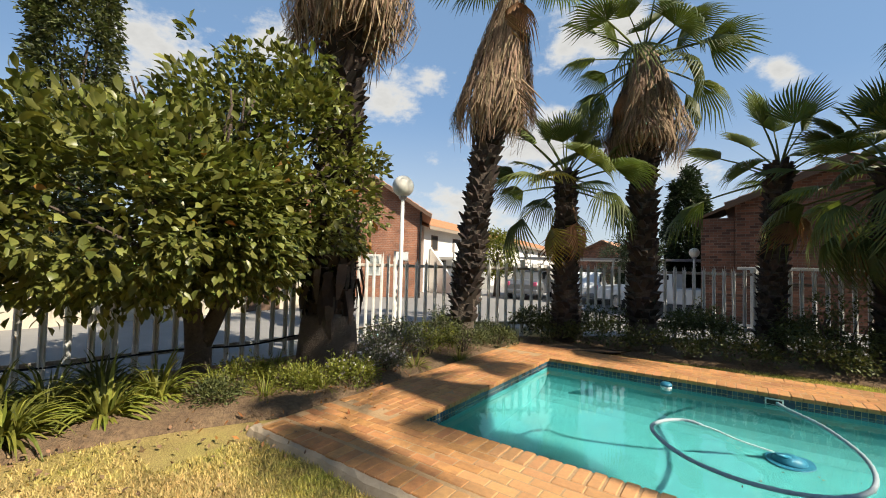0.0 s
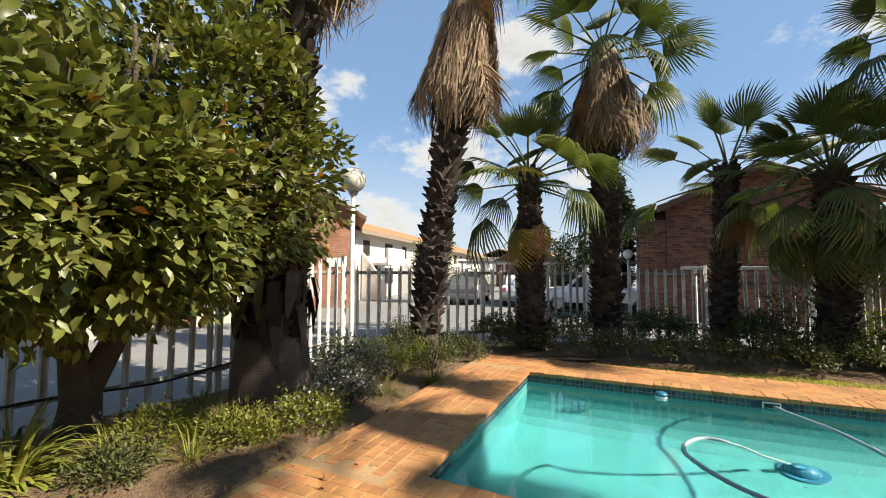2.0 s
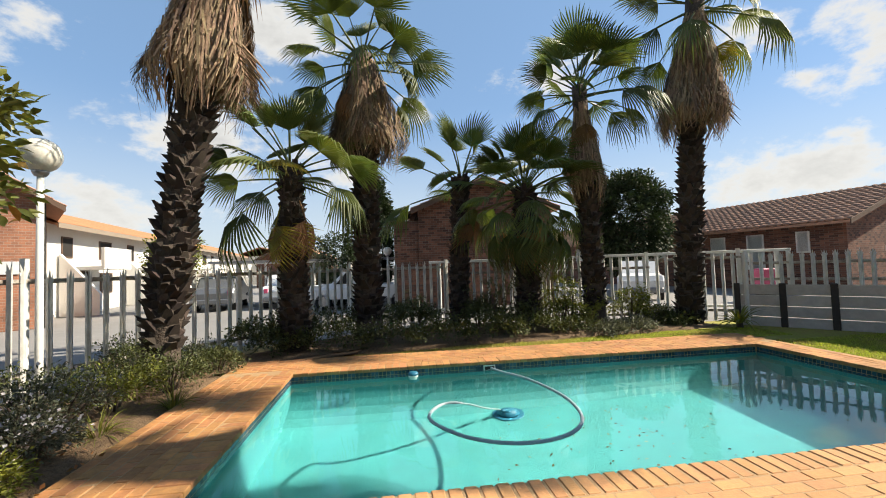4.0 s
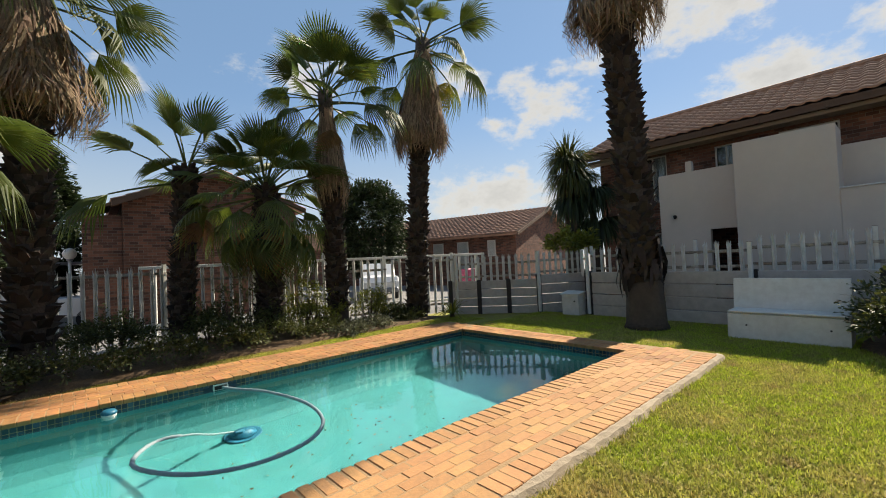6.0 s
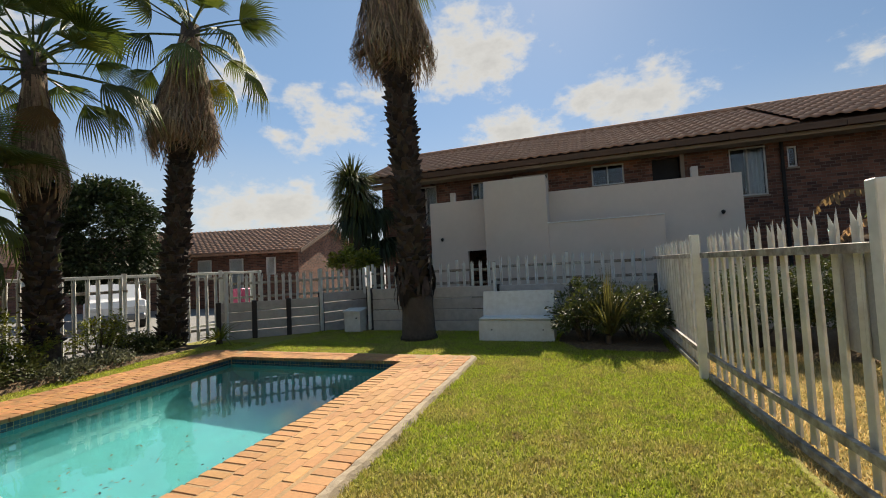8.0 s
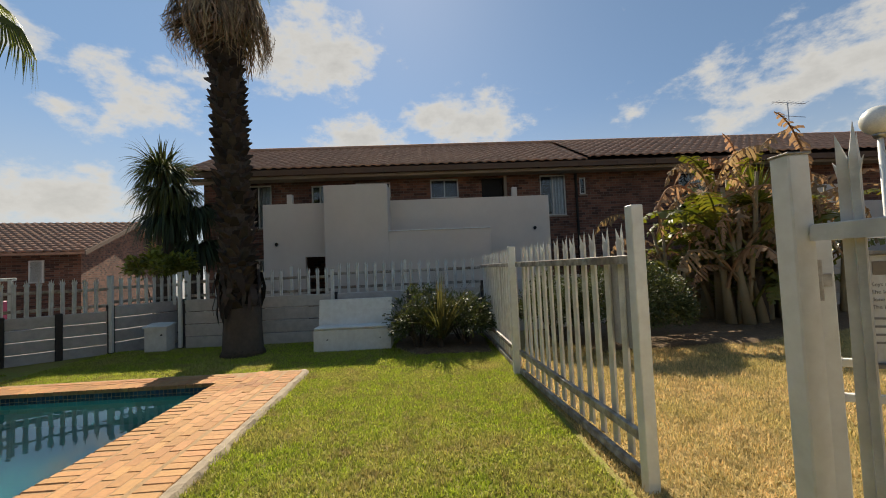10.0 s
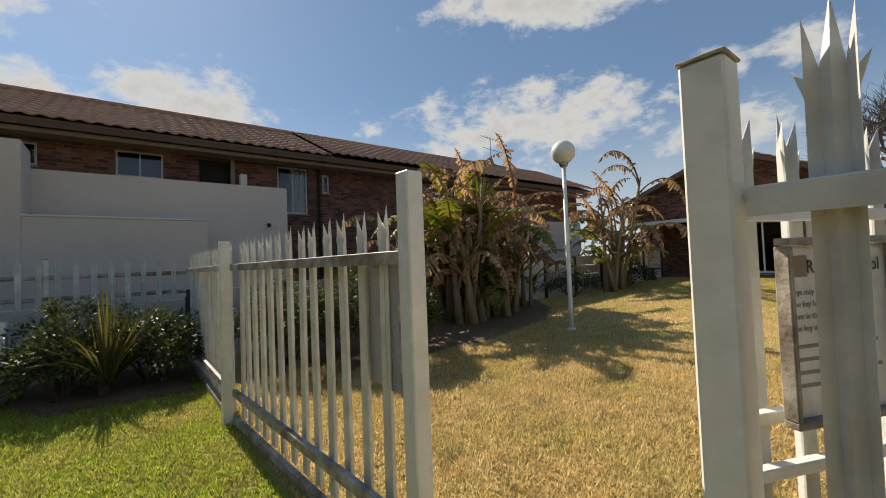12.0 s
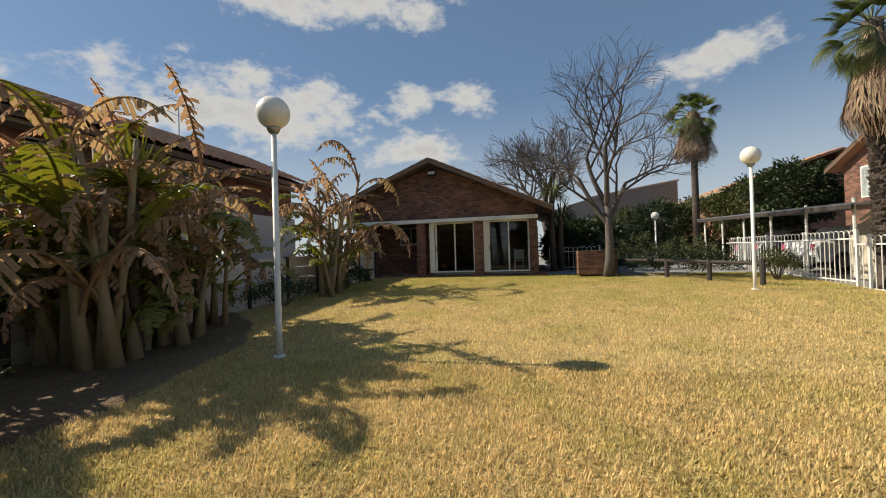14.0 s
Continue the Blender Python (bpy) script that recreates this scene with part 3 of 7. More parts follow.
def leaves(name, pos, out, length, width, mat, droop=0.15, fold=0.25, spread=0.9, oval=False):
    """Folded leaves at pos, growing roughly along out; pointed, or oval with a curled tip."""
    n = len(pos)
    d = unit(out + rng.normal(0, spread, (n, 3)) * np.array([1, 1, 0.8]))
    d[:, 2] -= droop
    d = unit(d)
    s = unit(np.cross(d, rng.normal(0, 1, (n, 3)) * 0.5 + np.array([0, 0, 1.0])))
    up = np.cross(s, d)
    ln = (length * rng.uniform(0.65, 1.25, n))[:, None]
    wd = (width * rng.uniform(0.7, 1.2, n))[:, None]
    if oval:
        row = [pos]
        for t, w, h in ((0.28, 0.40, 0.10), (0.62, 0.50, 0.12)):
            row += [pos + d * ln * t + s * wd * w + up * wd * (h + fold * w), pos + d * ln * t - s * wd * w + up * wd * (h + fold * w), pos + d * ln * t + up * wd * h]
        row.append(pos + d * ln - up * wd * 0.06)
        v = np.stack(row, 1).reshape(-1, 3)
        i = np.arange(n)[:, None] * 8
        f = np.concatenate([i + np.array([q]) for q in ((0, 1, 3), (0, 3, 2), (1, 4, 6), (1, 6, 3), (3, 6, 5), (3, 5, 2), (4, 7, 6), (6, 7, 5))], 0)
        return arrays(name, v, f, mat)
    b = pos
    l = pos + d * ln * 0.5 + s * wd * 0.5 + up * wd * fold
    r = pos + d * ln * 0.5 - s * wd * 0.5 + up * wd * fold
    t = pos + d * ln
    v = np.stack([b, l, t, r], 1).reshape(-1, 3)
    i = np.arange(n)[:, None] * 4
    f = np.concatenate([i + np.array([[0, 1, 2]]), i + np.array([[0, 2, 3]])], 0)
    return arrays(name, v, f, mat)


def ball_points(n, c, r, shell=0.5, flat=0.0):
    """Points in an ellipsoid, crowded towards its outside, and their outward ways."""
    d = unit(rng.normal(0, 1, (n, 3)))
    if flat:
        d[:, 2] = np.abs(d[:, 2]) * (1 - flat) + d[:, 2] * flat
    rad = (shell + (1 - shell) * rng.uniform(0, 1, n) ** 0.6)[:, None]
    r = np.array(r)
    return np.array(c) + d * rad * r, unit(d / r)


def clumped(n_clumps, per, c, r, clump_r, shell=0.55, flat=0.0, keep=None):
    """Leaf places in uneven clumps over an ellipsoid."""
    cc, co = ball_points(n_clumps, c, r, shell, flat)
    if keep is not None:
        ok = keep(cc)
        cc, co = cc[ok], co[ok]
    P, O = [], []
    for p, o in zip(cc, co):
        k = int(per * rng.uniform(0.6, 1.4))
        q = rng.normal(0, 1, (k, 3))
        q = unit(q) * rng.uniform(0.3, 1, (k, 1)) * clump_r * rng.uniform(0.7, 1.3)
        P.append(p + q)
        O.append(unit(q) * 0.7 + o)
    return np.concatenate(P), np.concatenate(O)


def gz(x, y):
    """Height of the ground: level round the pool, rising towards the clubhouse."""
    return 0.0 if y > -1.2 else min(0.03 * (-1.2 - y), 0.56)
# ---------------------------------------------------------------- ground
PX0, PX1, PY0, PY1 = -2.55, 4.87, 3.10, 6.53          # pool
DX0, DX1, DY0, DY1 = -3.52, 5.35, 2.12, 7.47          # paving round it
POOL_M = pose(1.16, 4.815, 0) @ pose(0, 0, 0, 0, 0, 1.0) @ pose(-1.16, -4.815, 0)      # both lie slightly askew


def sheet(name, xs, ys, lift, mat, hole=None, kind="structure", label="", category="", inside=None):
    mb = MB()
    ix = {}
    for i, x in enumerate(xs):
        for j, y in enumerate(ys):
            ix[i, j] = len(mb.v)
            mb.v.append((x, y, gz(x, y) + lift))
    for i in range(len(xs) - 1):
        for j in range(len(ys) - 1):
            cx, cy = (xs[i] + xs[i + 1]) / 2, (ys[j] + ys[j + 1]) / 2
            if hole and hole[0] < cx < hole[1] and hole[2] < cy < hole[3]:
                continue
            if inside and not inside(cx, cy):
                continue
            mb.f.append((ix[i, j], ix[i + 1, j], ix[i + 1, j + 1], ix[i, j + 1]))
    me = bpy.data.meshes.new(name)
    me.from_pydata(mb.v, [], mb.f)
    me.materials.append(mat)
    return tagged(new(name, me), label, category, kind=kind)


def steps(a, b, n):
    return [a + (b - a) * i / n for i in range(n + 1)]


sheet("ground", [-700, -200, -60, DX0, PX0, PX1, DX1, 60, 200, 700], [-700, -200, -60, -19.87, -1.2, DY0, PY0, PY1, DY1, 60, 200, 700], -0.06, M_ROAD, (PX0 - 0.5, PX1 + 0.5, PY0 - 0.5, PY1 + 0.5),
      label="worn pale grey concrete and asphalt yard", category="ground")
EAST = 8.3


lawn_x = sorted(set(steps(-5.2, EAST, 18) + [DX0 + 0.25, DX1 - 0.25]))
lawn_y = sorted(set(steps(-1.0, 9.4, 13) + [DY0 + 0.25, DY1 - 0.25]))
sheet("lawn_pool", lawn_x, lawn_y, -0.03, M_LAWN, (DX0 + 0.2, DX1 - 0.2, DY0 + 0.2, DY1 - 0.2), label="short green and yellow lawn beside the pool", category="lawn")
sheet("lawn_south", steps(-6.1, EAST, 11), steps(-17.9, -1.0, 16), -0.03, M_DRY, label="dry straw-coloured mown lawn in front of the clubhouse", category="lawn")

# beds: soil with a slightly mounded, uneven edge


def bed(name, pts, label, h=0.05):
    mb = MB()
    c = (sum(p[0] for p in pts) / len(pts), sum(p[1] for p in pts) / len(pts))
    vs, rings = [], (1.0, 0.93, 0.5)
    dense = []
    for a, b in zip(pts, pts[1:] + pts[:1]):
        k = max(1, int(math.dist(a, b) / 0.4))
        dense += [(a[0] + (b[0] - a[0]) * i / k + random.uniform(-.05, .05), a[1] + (b[1] - a[1]) * i / k + random.uniform(-.05, .05)) for i in range(k)]
    for s in rings:
        for p in dense:
            x, y = c[0] + (p[0] - c[0]) * s, c[1] + (p[1] - c[1]) * s
            vs.append((x, y, gz(x, y) + (-0.028 if s == 1.0 else h * (0.6 if s > 0.9 else 1)) + (random.uniform(-.012, .012) if s < 1 else 0)))
    n = len(dense)
    fs = [(r * n + i, r * n + (i + 1) % n, (r + 1) * n + (i + 1) % n, (r + 1) * n + i) for r in range(2) for i in range(n)]
    fs.append(tuple(range(2 * n, 3 * n)))
    mb.add(vs, fs)
    ob = part(name, mb, M_SOIL, smooth=True, kind="structure")
    return tagged(ob, label, "soil")


bed("bed_north", [(-3.6, 7.75), (-1.0, 7.85), (0.4, 8.05), (3.0, 8.2), (5.2, 8.5), (6.2, 8.8), (5.0, 9.6), (0.3, 10.95), (-2.1, 10.2), (-5.0, 7.1), (-4.0, 6.6)], "dark garden soil under the shrubs and palms")
bed("bed_west", [(-3.62, 2.3), (-3.6, 6.9), (-5.0, 7.0), (-5.7, 6.1), (-5.75, 3.8), (-6.6, 0.0), (-6.8, -1.0), (-4.6, -1.0), (-4.2, 1.2)], "brown garden soil scattered with dry leaves")
bed("bed_banana", [(5.6, -2.3), (5.35, -4.8), (5.85, -7.2), (6.8, -8.6), (8.2, -9.8), (8.2, -2.3)], "dark soil bed under the banana plants", 0.03)
bed("bed_east", [(6.2, -0.85), (6.3, 0.5), (7.1, 0.9), (8.2, 0.9), (8.2, -0.85)], "soil bed at the corner of the lawn", 0.03)

# ---------------------------------------------------------------- pool
WATER_Z, DEPTH = -0.085, -1.35
pool = thing("swimming_pool", "rectangular turquoise swimming pool with dark mosaic band", "pool", POOL_M)
mb = MB()
T = 0.2
mb.box(((PX0 + PX1) / 2, (PY0 + PY1) / 2, DEPTH - 0.1), (PX1 - PX0 + 2 * T, PY1 - PY0 + 2 * T, 0.2))
mb.box((PX0 - T / 2, (PY0 + PY1) / 2, (DEPTH - 0.09) / 2), (T, PY1 - PY0 + 2 * T, -DEPTH - 0.09))
mb.box((PX1 + T / 2, (PY0 + PY1) / 2, (DEPTH - 0.09) / 2), (T, PY1 - PY0 + 2 * T, -DEPTH - 0.09))
mb.box(((PX0 + PX1) / 2, PY0 - T / 2, (DEPTH - 0.09) / 2), (PX1 - PX0, T, -DEPTH - 0.09))
mb.box(((PX0 + PX1) / 2, PY1 + T / 2, (DEPTH - 0.09) / 2), (PX1 - PX0, T, -DEPTH - 0.09))
part("basin", mb, M_POOL, pool)
# curved fillets added so the feet of the dark long walls catch sun
for y0, k in ((PY1, -1), (PY0, 1)):
    prof = [(y0, -0.42)] + [(y0 + k * d, z) for d, z in ((0.03, -0.7), (0.09, -0.92), (0.2, -1.12), (0.34, -1.26), (0.52, DEPTH + 0.004))] + [(y0, DEPTH + 0.002)]
    part("added_cove", MB().prism(prof, 0, PX0 + 0.002, PX1 - 0.002), M_POOL, pool)
P_ = np.stack([rng.normal(1.7, 0.9, 150), rng.normal(5.1, 0.6, 150), np.full(150, DEPTH + 0.012)], 1)
P_ = P_[(P_[:, 0] < 4.0) & (P_[:, 1] < 5.8) & (P_[:, 1] > 3.8)]
DEBRIS_AT = P_
# mosaic band, three rows of small tiles
mb, tile = MB(), 0.056
for row in range(3):
    z = -0.012 - tile * (row + 0.5)
    for x in np.arange(PX0 + tile / 2, PX1, tile):
        mb.box((x, PY1 - 0.004, z), (tile - 0.005, 0.01, tile - 0.005))
        mb.box((x, PY0 + 0.004, z), (tile - 0.005, 0.01, tile - 0.005))
    for y in np.arange(PY0 + tile / 2, PY1, tile):
        mb.box((PX0 + 0.004, y, z), (0.01, tile - 0.005, tile - 0.005))
        mb.box((PX1 - 0.004, y, z), (0.01, tile - 0.005, tile - 0.005))
me = bpy.data.meshes.new("mosaic_tiles")
me.from_pydata(mb.v, [], mb.f)
me.materials.append(M_MOSAIC)
part("mosaic_tiles", me, None, pool, "dark blue glazed mosaic tiles", kind="stuff")
mb = MB()
mb.add([(PX0, PY0, WATER_Z), (PX1, PY0, WATER_Z), (PX1, PY1, WATER_Z), (PX0, PY1, WATER_Z)], [(0, 1, 2, 3)])
water = part("water", mb, M_WATER, None)
tagged(water, "clear still turquoise pool water", "water", kind="structure")
water.visible_shadow = False
water.matrix_world = POOL_M

# skimmer mouth in the far side
sk = thing("pool_skimmer", "white plastic skimmer mouth set in the pool wall", "skimmer", POOL_M @ pose(0.33, PY1 - 0.02, -0.07) @ Matrix.Scale(0.75, 4))
mb = MB().box((0, 0, 0.055), (0.24, 0.03, 0.022), 0.005).box((0, 0, -0.055), (0.24, 0.03, 0.022), 0.005).box((-0.11, 0, 0), (0.022, 0.03, 0.09), 0.004).box((0.11, 0, 0), (0.022, 0.03, 0.09), 0.004)
part("frame_rim", mb, M_WHITEPL, sk)
# dark plate painted as the shade inside the skimmer mouth
part("opening", MB().box((0, 0.008, 0), (0.2, 0.012, 0.09)), M_DARK, sk)
for s in (-0.2, 0.2):
    part("dark_tile", MB().box((s, 0.004, -0.02), (0.13, 0.012, 0.13), 0.003), M_MOSAIC, sk)


def smooth_path(pts, k=10):
    out = []
    P = [Vector(p) for p in pts]
    for i in range(len(P) - 1):
        p0, p1, p2, p3 = P[max(i - 1, 0)], P[i], P[i + 1], P[min(i + 2, len(P) - 1)]
        for j in range(k):
            t = j / k
            out.append(0.5 * ((2 * p1) + (p2 - p0) * t + (2 * p0 - 5 * p1 + 4 * p2 - p3) * t * t + (3 * p1 - p0 - 3 * p2 + p3) * t ** 3))
    return out + [P[-1]]


hose = thing("pool_hose", "ribbed pale grey cleaner hose floating in a loop", "hose")
path = smooth_path([(0.33, 6.5, -0.07), (0.42, 6.3, -0.075), (0.68, 5.82, -0.075), (0.85, 5.05, -0.075), (0.77, 4.4, -0.075), (0.47, 4.02, -0.075), (0.0, 3.92, -0.075),
                    (-0.45, 4.14, -0.075), (-0.75, 4.65, -0.075), (-0.58, 5.08, -0.085), (-0.3, 5.1, -0.12), (-0.05, 5.3, -0.5), (0.25, 5.75, -1.05)], 14)
rad = [0.019 + 0.0022 * math.sin(i * 2.4) for i in range(len(path))]
part("tube", MB().tube(path, rad, 8), M_HOSE, hose, smooth=True)

cl = thing("pool_cleaner", "small blue plastic automatic pool cleaner on the pool floor", "pool cleaner", pose(0.40, 5.88, -1.335, 0, 0, 40) @ Matrix.Scale(0.78, 4))
mb = MB().lathe([(0.001, 0.15), (0.08, 0.15), (0.14, 0.11), (0.19, 0.05), (0.20, 0.01), (0.001, 0.0)], 20)
part("body", mb, M_BLUE, cl, smooth=True)
part("skirt_disc", MB().lathe([(0.001, 0.02), (0.27, 0.012), (0.28, 0.004), (0.001, 0.0)], 24), M_BLUE, cl)
part("neck", MB().tube([(0, 0, 0.1), (-0.1, 0, 0.2), (-0.2, 0, 0.26)], [0.06, 0.05, 0.035], 10), M_BLUE, cl, smooth=True)
fl = thing("chlorine_float", "small floating chlorine dispenser with blue cap", "pool float", pose(-0.85, 6.36, WATER_Z))
part("cap", MB().lathe([(0.001, 0.075), (0.055, 0.072), (0.075, 0.05), (0.075, 0.03), (0.001, 0.03)], 18), M_BLUE, fl, smooth=True)
part("collar", MB().lathe([(0.001, 0.03), (0.07, 0.03), (0.07, 0.0), (0.05, -0.02), (0.05, -0.1), (0.001, -0.1)], 18), M_WHITEPL, fl, "white ribbed collar", smooth=True)

# ---------------------------------------------------------------- palisade fences


def pale_data(name, h, w, mat, spike=0.14):
    """One steel pale: W-section, barbed edges, top cut and splayed into three points."""
    t, d, n = 0.003, 0.024, 5
    xs = [-w / 2, -w / 4, 0, w / 4, w / 2]
    ys = [0, d, d * 0.35, d, 0]
    top = h - spike
    mb, rows = MB(), []
    for z in (0, top - 0.06, top - 0.02, top):
        rows.append(len(mb.v))
        mb.v += [(xs[i], ys[i] + t, z) for i in range(n)] + [(xs[i], ys[i] - t, z) for i in range(n)]
    for k, (a, b) in enumerate(zip(rows, rows[1:])):
        for i in range(n - 1):
            mb.f.append((a + i, a + i + 1, b + i + 1, b + i))
            mb.f.append((a + n + i + 1, a + n + i, b + n + i, b + n + i + 1))
        for e, s in ((0, -1), (n - 1, 1)):
            ring = (a + e, a + n + e, b + n + e, b + e)
            if k != 1:
                mb.f.append(ring)
                continue
            mb.v.append((s * w * 0.74, 0.0, top + 0.004))
            mb.f += [(ring[q], ring[(q + 1) % 4], len(mb.v) - 1) for q in range(4)]
    b = rows[-1]
    for lo, hi, tx, ty, tz in ((0, 1, -w * 0.5, -0.014, 0.72), (1, 3, 0.0, 0.016, 1.0), (3, 4, w * 0.5, -0.014, 0.72)):
        ring = [b + i for i in range(lo, hi + 1)] + [b + n + i for i in range(hi, lo - 1, -1)]
        mb.v.append((tx, d * 0.5 + ty, top + spike * tz))
        mb.f += [(ring[q], ring[(q + 1) % len(ring)], len(mb.v) - 1) for q in range(len(ring))]
    return mb.data(name, mat)


PALES = {}
fence_no = 0


def palisade(a, b, label, h=1.75, pitch=0.2, w=0.072, base=0.0, posts=(), rails=(0.28, 1.48), post_h=None, post_w=0.075, face=1, rail_mat=None, group="palisade fences", category="fence", set_back=0.032, caps=True):
    """A run of palisade from a to b; posts: distances along it. face: side of the rails on which the pales sit."""
    L_ = math.dist(a, b)
    ang = math.degrees(math.atan2(b[1] - a[1], b[0] - a[0]))
    th = thing("palisade_fence", label, category, pose(a[0], a[1], base, 0, 0, ang), group)
    key = (round(h, 2), round(w, 3))
    if key not in PALES:
        PALES[key] = pale_data("pale", h - 0.05, w, M_PALE, 0.14 if h > 1 else 0.085)
    n = int(L_ / pitch)
    off = (L_ - (n - 1) * pitch) / 2
    for i in range(n):
        x = off + i * pitch
        if any(abs(x - p) < 0.05 for p in posts):
            continue
        piece("pale", PALES[key], th, pose(x, -set_back * face, 0.05 + random.uniform(-.006, .006), random.uniform(-.4, .4), random.uniform(-.5, .5), (180 if face > 0 else 0) + random.uniform(-2, 2)))
    for z in rails:
        part("rail", MB().box((L_ / 2, 0, z), (L_, 0.045, 0.05), 0.004).box((L_ / 2, 0.02 * face, z - 0.022), (L_, 0.006, 0.03)), rail_mat or M_RUST, th, "rust-stained white angle rail")
    for p in posts:
        hh = post_h or h + 0.02
        part("post", MB().box((p, 0.03 * face, hh / 2 - 0.05), (post_w, post_w, hh + 0.1), 0.006), M_PAINT, th)
        if caps:
            part("post_cap", MB().box((p, 0.03 * face, hh + 0.004), (post_w + 0.008, post_w + 0.008, 0.008), 0.002), M_RUST, th, "rusty steel cap plate")
    return th


W_LABEL = "white-painted steel palisade fence along the yard"
palisade((-7.15, -3.0), (-5.8, 3.9), W_LABEL, 1.75, 0.21, posts=(2.2, 4.7, 7.0), face=1)
palisade((-5.8, 3.9), (-5.85, 6.35), W_LABEL, 1.75, 0.2, posts=(2.42,), face=1)
palisade((-5.85, 6.35), (-2.1, 10.5), W_LABEL, 1.65, 0.2, posts=(2.8, 5.55), face=1)
palisade((-2.1, 10.5), (0.3, 11.15), W_LABEL, 1.65, 0.19, posts=(2.45,), face=1)
palisade((0.3, 11.15), (5.1, 9.75), W_LABEL, 1.65, 0.19, posts=(2.5, 4.95), face=1, rails=(0.16, 1.3))
palisade((5.1, 9.75), (6.65, 8.75), W_LABEL, 1.65, 0.19, posts=(1.8,), face=1)
G_LABEL = "white palisade fence with rusty rail beside the gate"
palisade((8.25, -0.95), (4.75, -0.95), G_LABEL, 1.75, 0.19, posts=(3.46,), face=-1, post_w=0.09, post_h=1.73, caps=False, rails=(0.03, 0.28, 1.48))
palisade((4.7, -0.97), (1.755, -1.15), G_LABEL, 1.75, 0.205, posts=(2.93,), face=-1, post_w=0.085, post_h=1.835, caps=False, rails=(0.03, 0.28, 1.48))
palisade((0.601, -1.195), (-3.25, -1.22), G_LABEL, 1.93, 0.19, w=0.076, posts=(-0.052,), face=-1, post_w=0.088, post_h=1.85, rails=(0.28, 1.55), set_back=0.012, rail_mat=M_PALE)
palisade((-3.25, -1.22), (-6.85, -1.22), G_LABEL, 1.8, 0.2, posts=(0.0,), face=-1)

# gate leaf swung open towards the dry lawn
gate = thing("pedestrian_gate", "open white steel palisade gate swung back on its hinges", "gate", pose(0.69, -1.30, 0, 0, 0, 246.5))
part("hinge_stile", MB().box((0.0, 0, 0.81), (0.055, 0.055, 1.52), 0.004), M_PAINT, gate, "chipped white square stile")
part("hinge", MB().tube([(-0.028, -0.036, 1.28), (-0.028, -0.036, 1.44)], 0.014, 10).box((-0.01, -0.034, 1.36), (0.05, 0.012, 0.05), 0.003), M_RUST, gate, "rusty hinge pin")
part("lock_stile", MB().box((0.98, 0, 0.81), (0.05, 0.05, 1.52), 0.004), M_PAINT, gate)
for z in (0.2, 0.90, 1.035, 1.53):
    part("gate_rail", MB().box((0.49, 0, z), (0.94, 0.03, 0.03), 0.003), M_PAINT, gate)
PALES["gate"] = pale_data("gate_pale", 1.68, 0.048, M_PALE, 0.11)
for i in range(6):
    piece("pale", PALES["gate"], gate, pose(0.13 + 0.16 * i, 0.035, 0.14, 0, 0, random.uniform(-2, 2)))
plate = thing("metal_plate", "dark weathered steel plate fixed behind the palisade", "plate", pose(0.01, -1.262, 1.07))
part("sheet", MB().box((0, 0, 0.225), (0.5, 0.012, 0.45), 0.004), M_DARKPOST, plate)
part("lower_angle", MB().box((0, 0.012, -0.02), (0.54, 0.03, 0.035), 0.003), M_RUST, plate, "rust-stained angle below the plate")

# sign on the gate
sign = thing("rules_sign", "weathered framed notice board headed Rules for Pool", "sign", pose(0.518, -1.518, 1.05, 0, 0, 66.5) @ Matrix.Diagonal((0.92, 1, 1, 1)))
part("board", MB().box((0, -0.012, 0.2), (0.36, 0.016, 0.4), 0.002), M_SIGN, sign)
for nm, c, s in (("frame_top", (0, 0, 0.41), (0.39, 0.035, 0.018)), ("frame_bottom", (0, 0, -0.008), (0.39, 0.035, 0.018)), ("frame_side", (-0.188, 0, 0.2), (0.016, 0.035, 0.4)), ("frame_side", (0.188, 0, 0.2), (0.016, 0.035, 0.4))):
    part(nm, MB().box(c, s, 0.003), M_RUST, sign, "rusty angle-iron edge")


def lettering(name, text, size, m, mat, parent):
    cu = bpy.data.curves.new(name, "FONT")
    cu.body, cu.size, cu.extrude = text, size, 0.0006
    tmp = bpy.data.objects.new(name, cu)
    scene.collection.objects.link(tmp)
    dg = bpy.context.evaluated_depsgraph_get()
    me = bpy.data.meshes.new_from_object(tmp.evaluated_get(dg))
    bpy.data.objects.remove(tmp)
    me.materials.clear()
    me.materials.append(mat)
    ob = new(name, me)
    ob.parent = parent
    ob.matrix_basis = m
    return ob


lettering("heading", "Rules for Pool", 0.046, pose(0.115, 0.0, 0.335, 90, 0, 180), M_INK, sign)
part("emblem", MB().box((0.135, -0.002, 0.352), (0.05, 0.004, 0.05), 0.001), M_FASCIA, sign)
for i, txt in enumerate(("Keys may not be issued to anyone", "The key holder is responsible for", "done in the pool area.", "The key must remain")):
    lettering("text_line", txt, 0.0205, pose(0.172, 0.0, 0.285 - 0.028 * i, 90, 0, 180), M_FADED, sign)
for i in range(4):
    wd = (0.3, 0.26, 0.31, 0.2)[i]
    part("text_bar", MB().box((0.17 - wd / 2, -0.003, 0.165 - 0.03 * i), (wd, 0.003, 0.008)), M_FADED, sign)

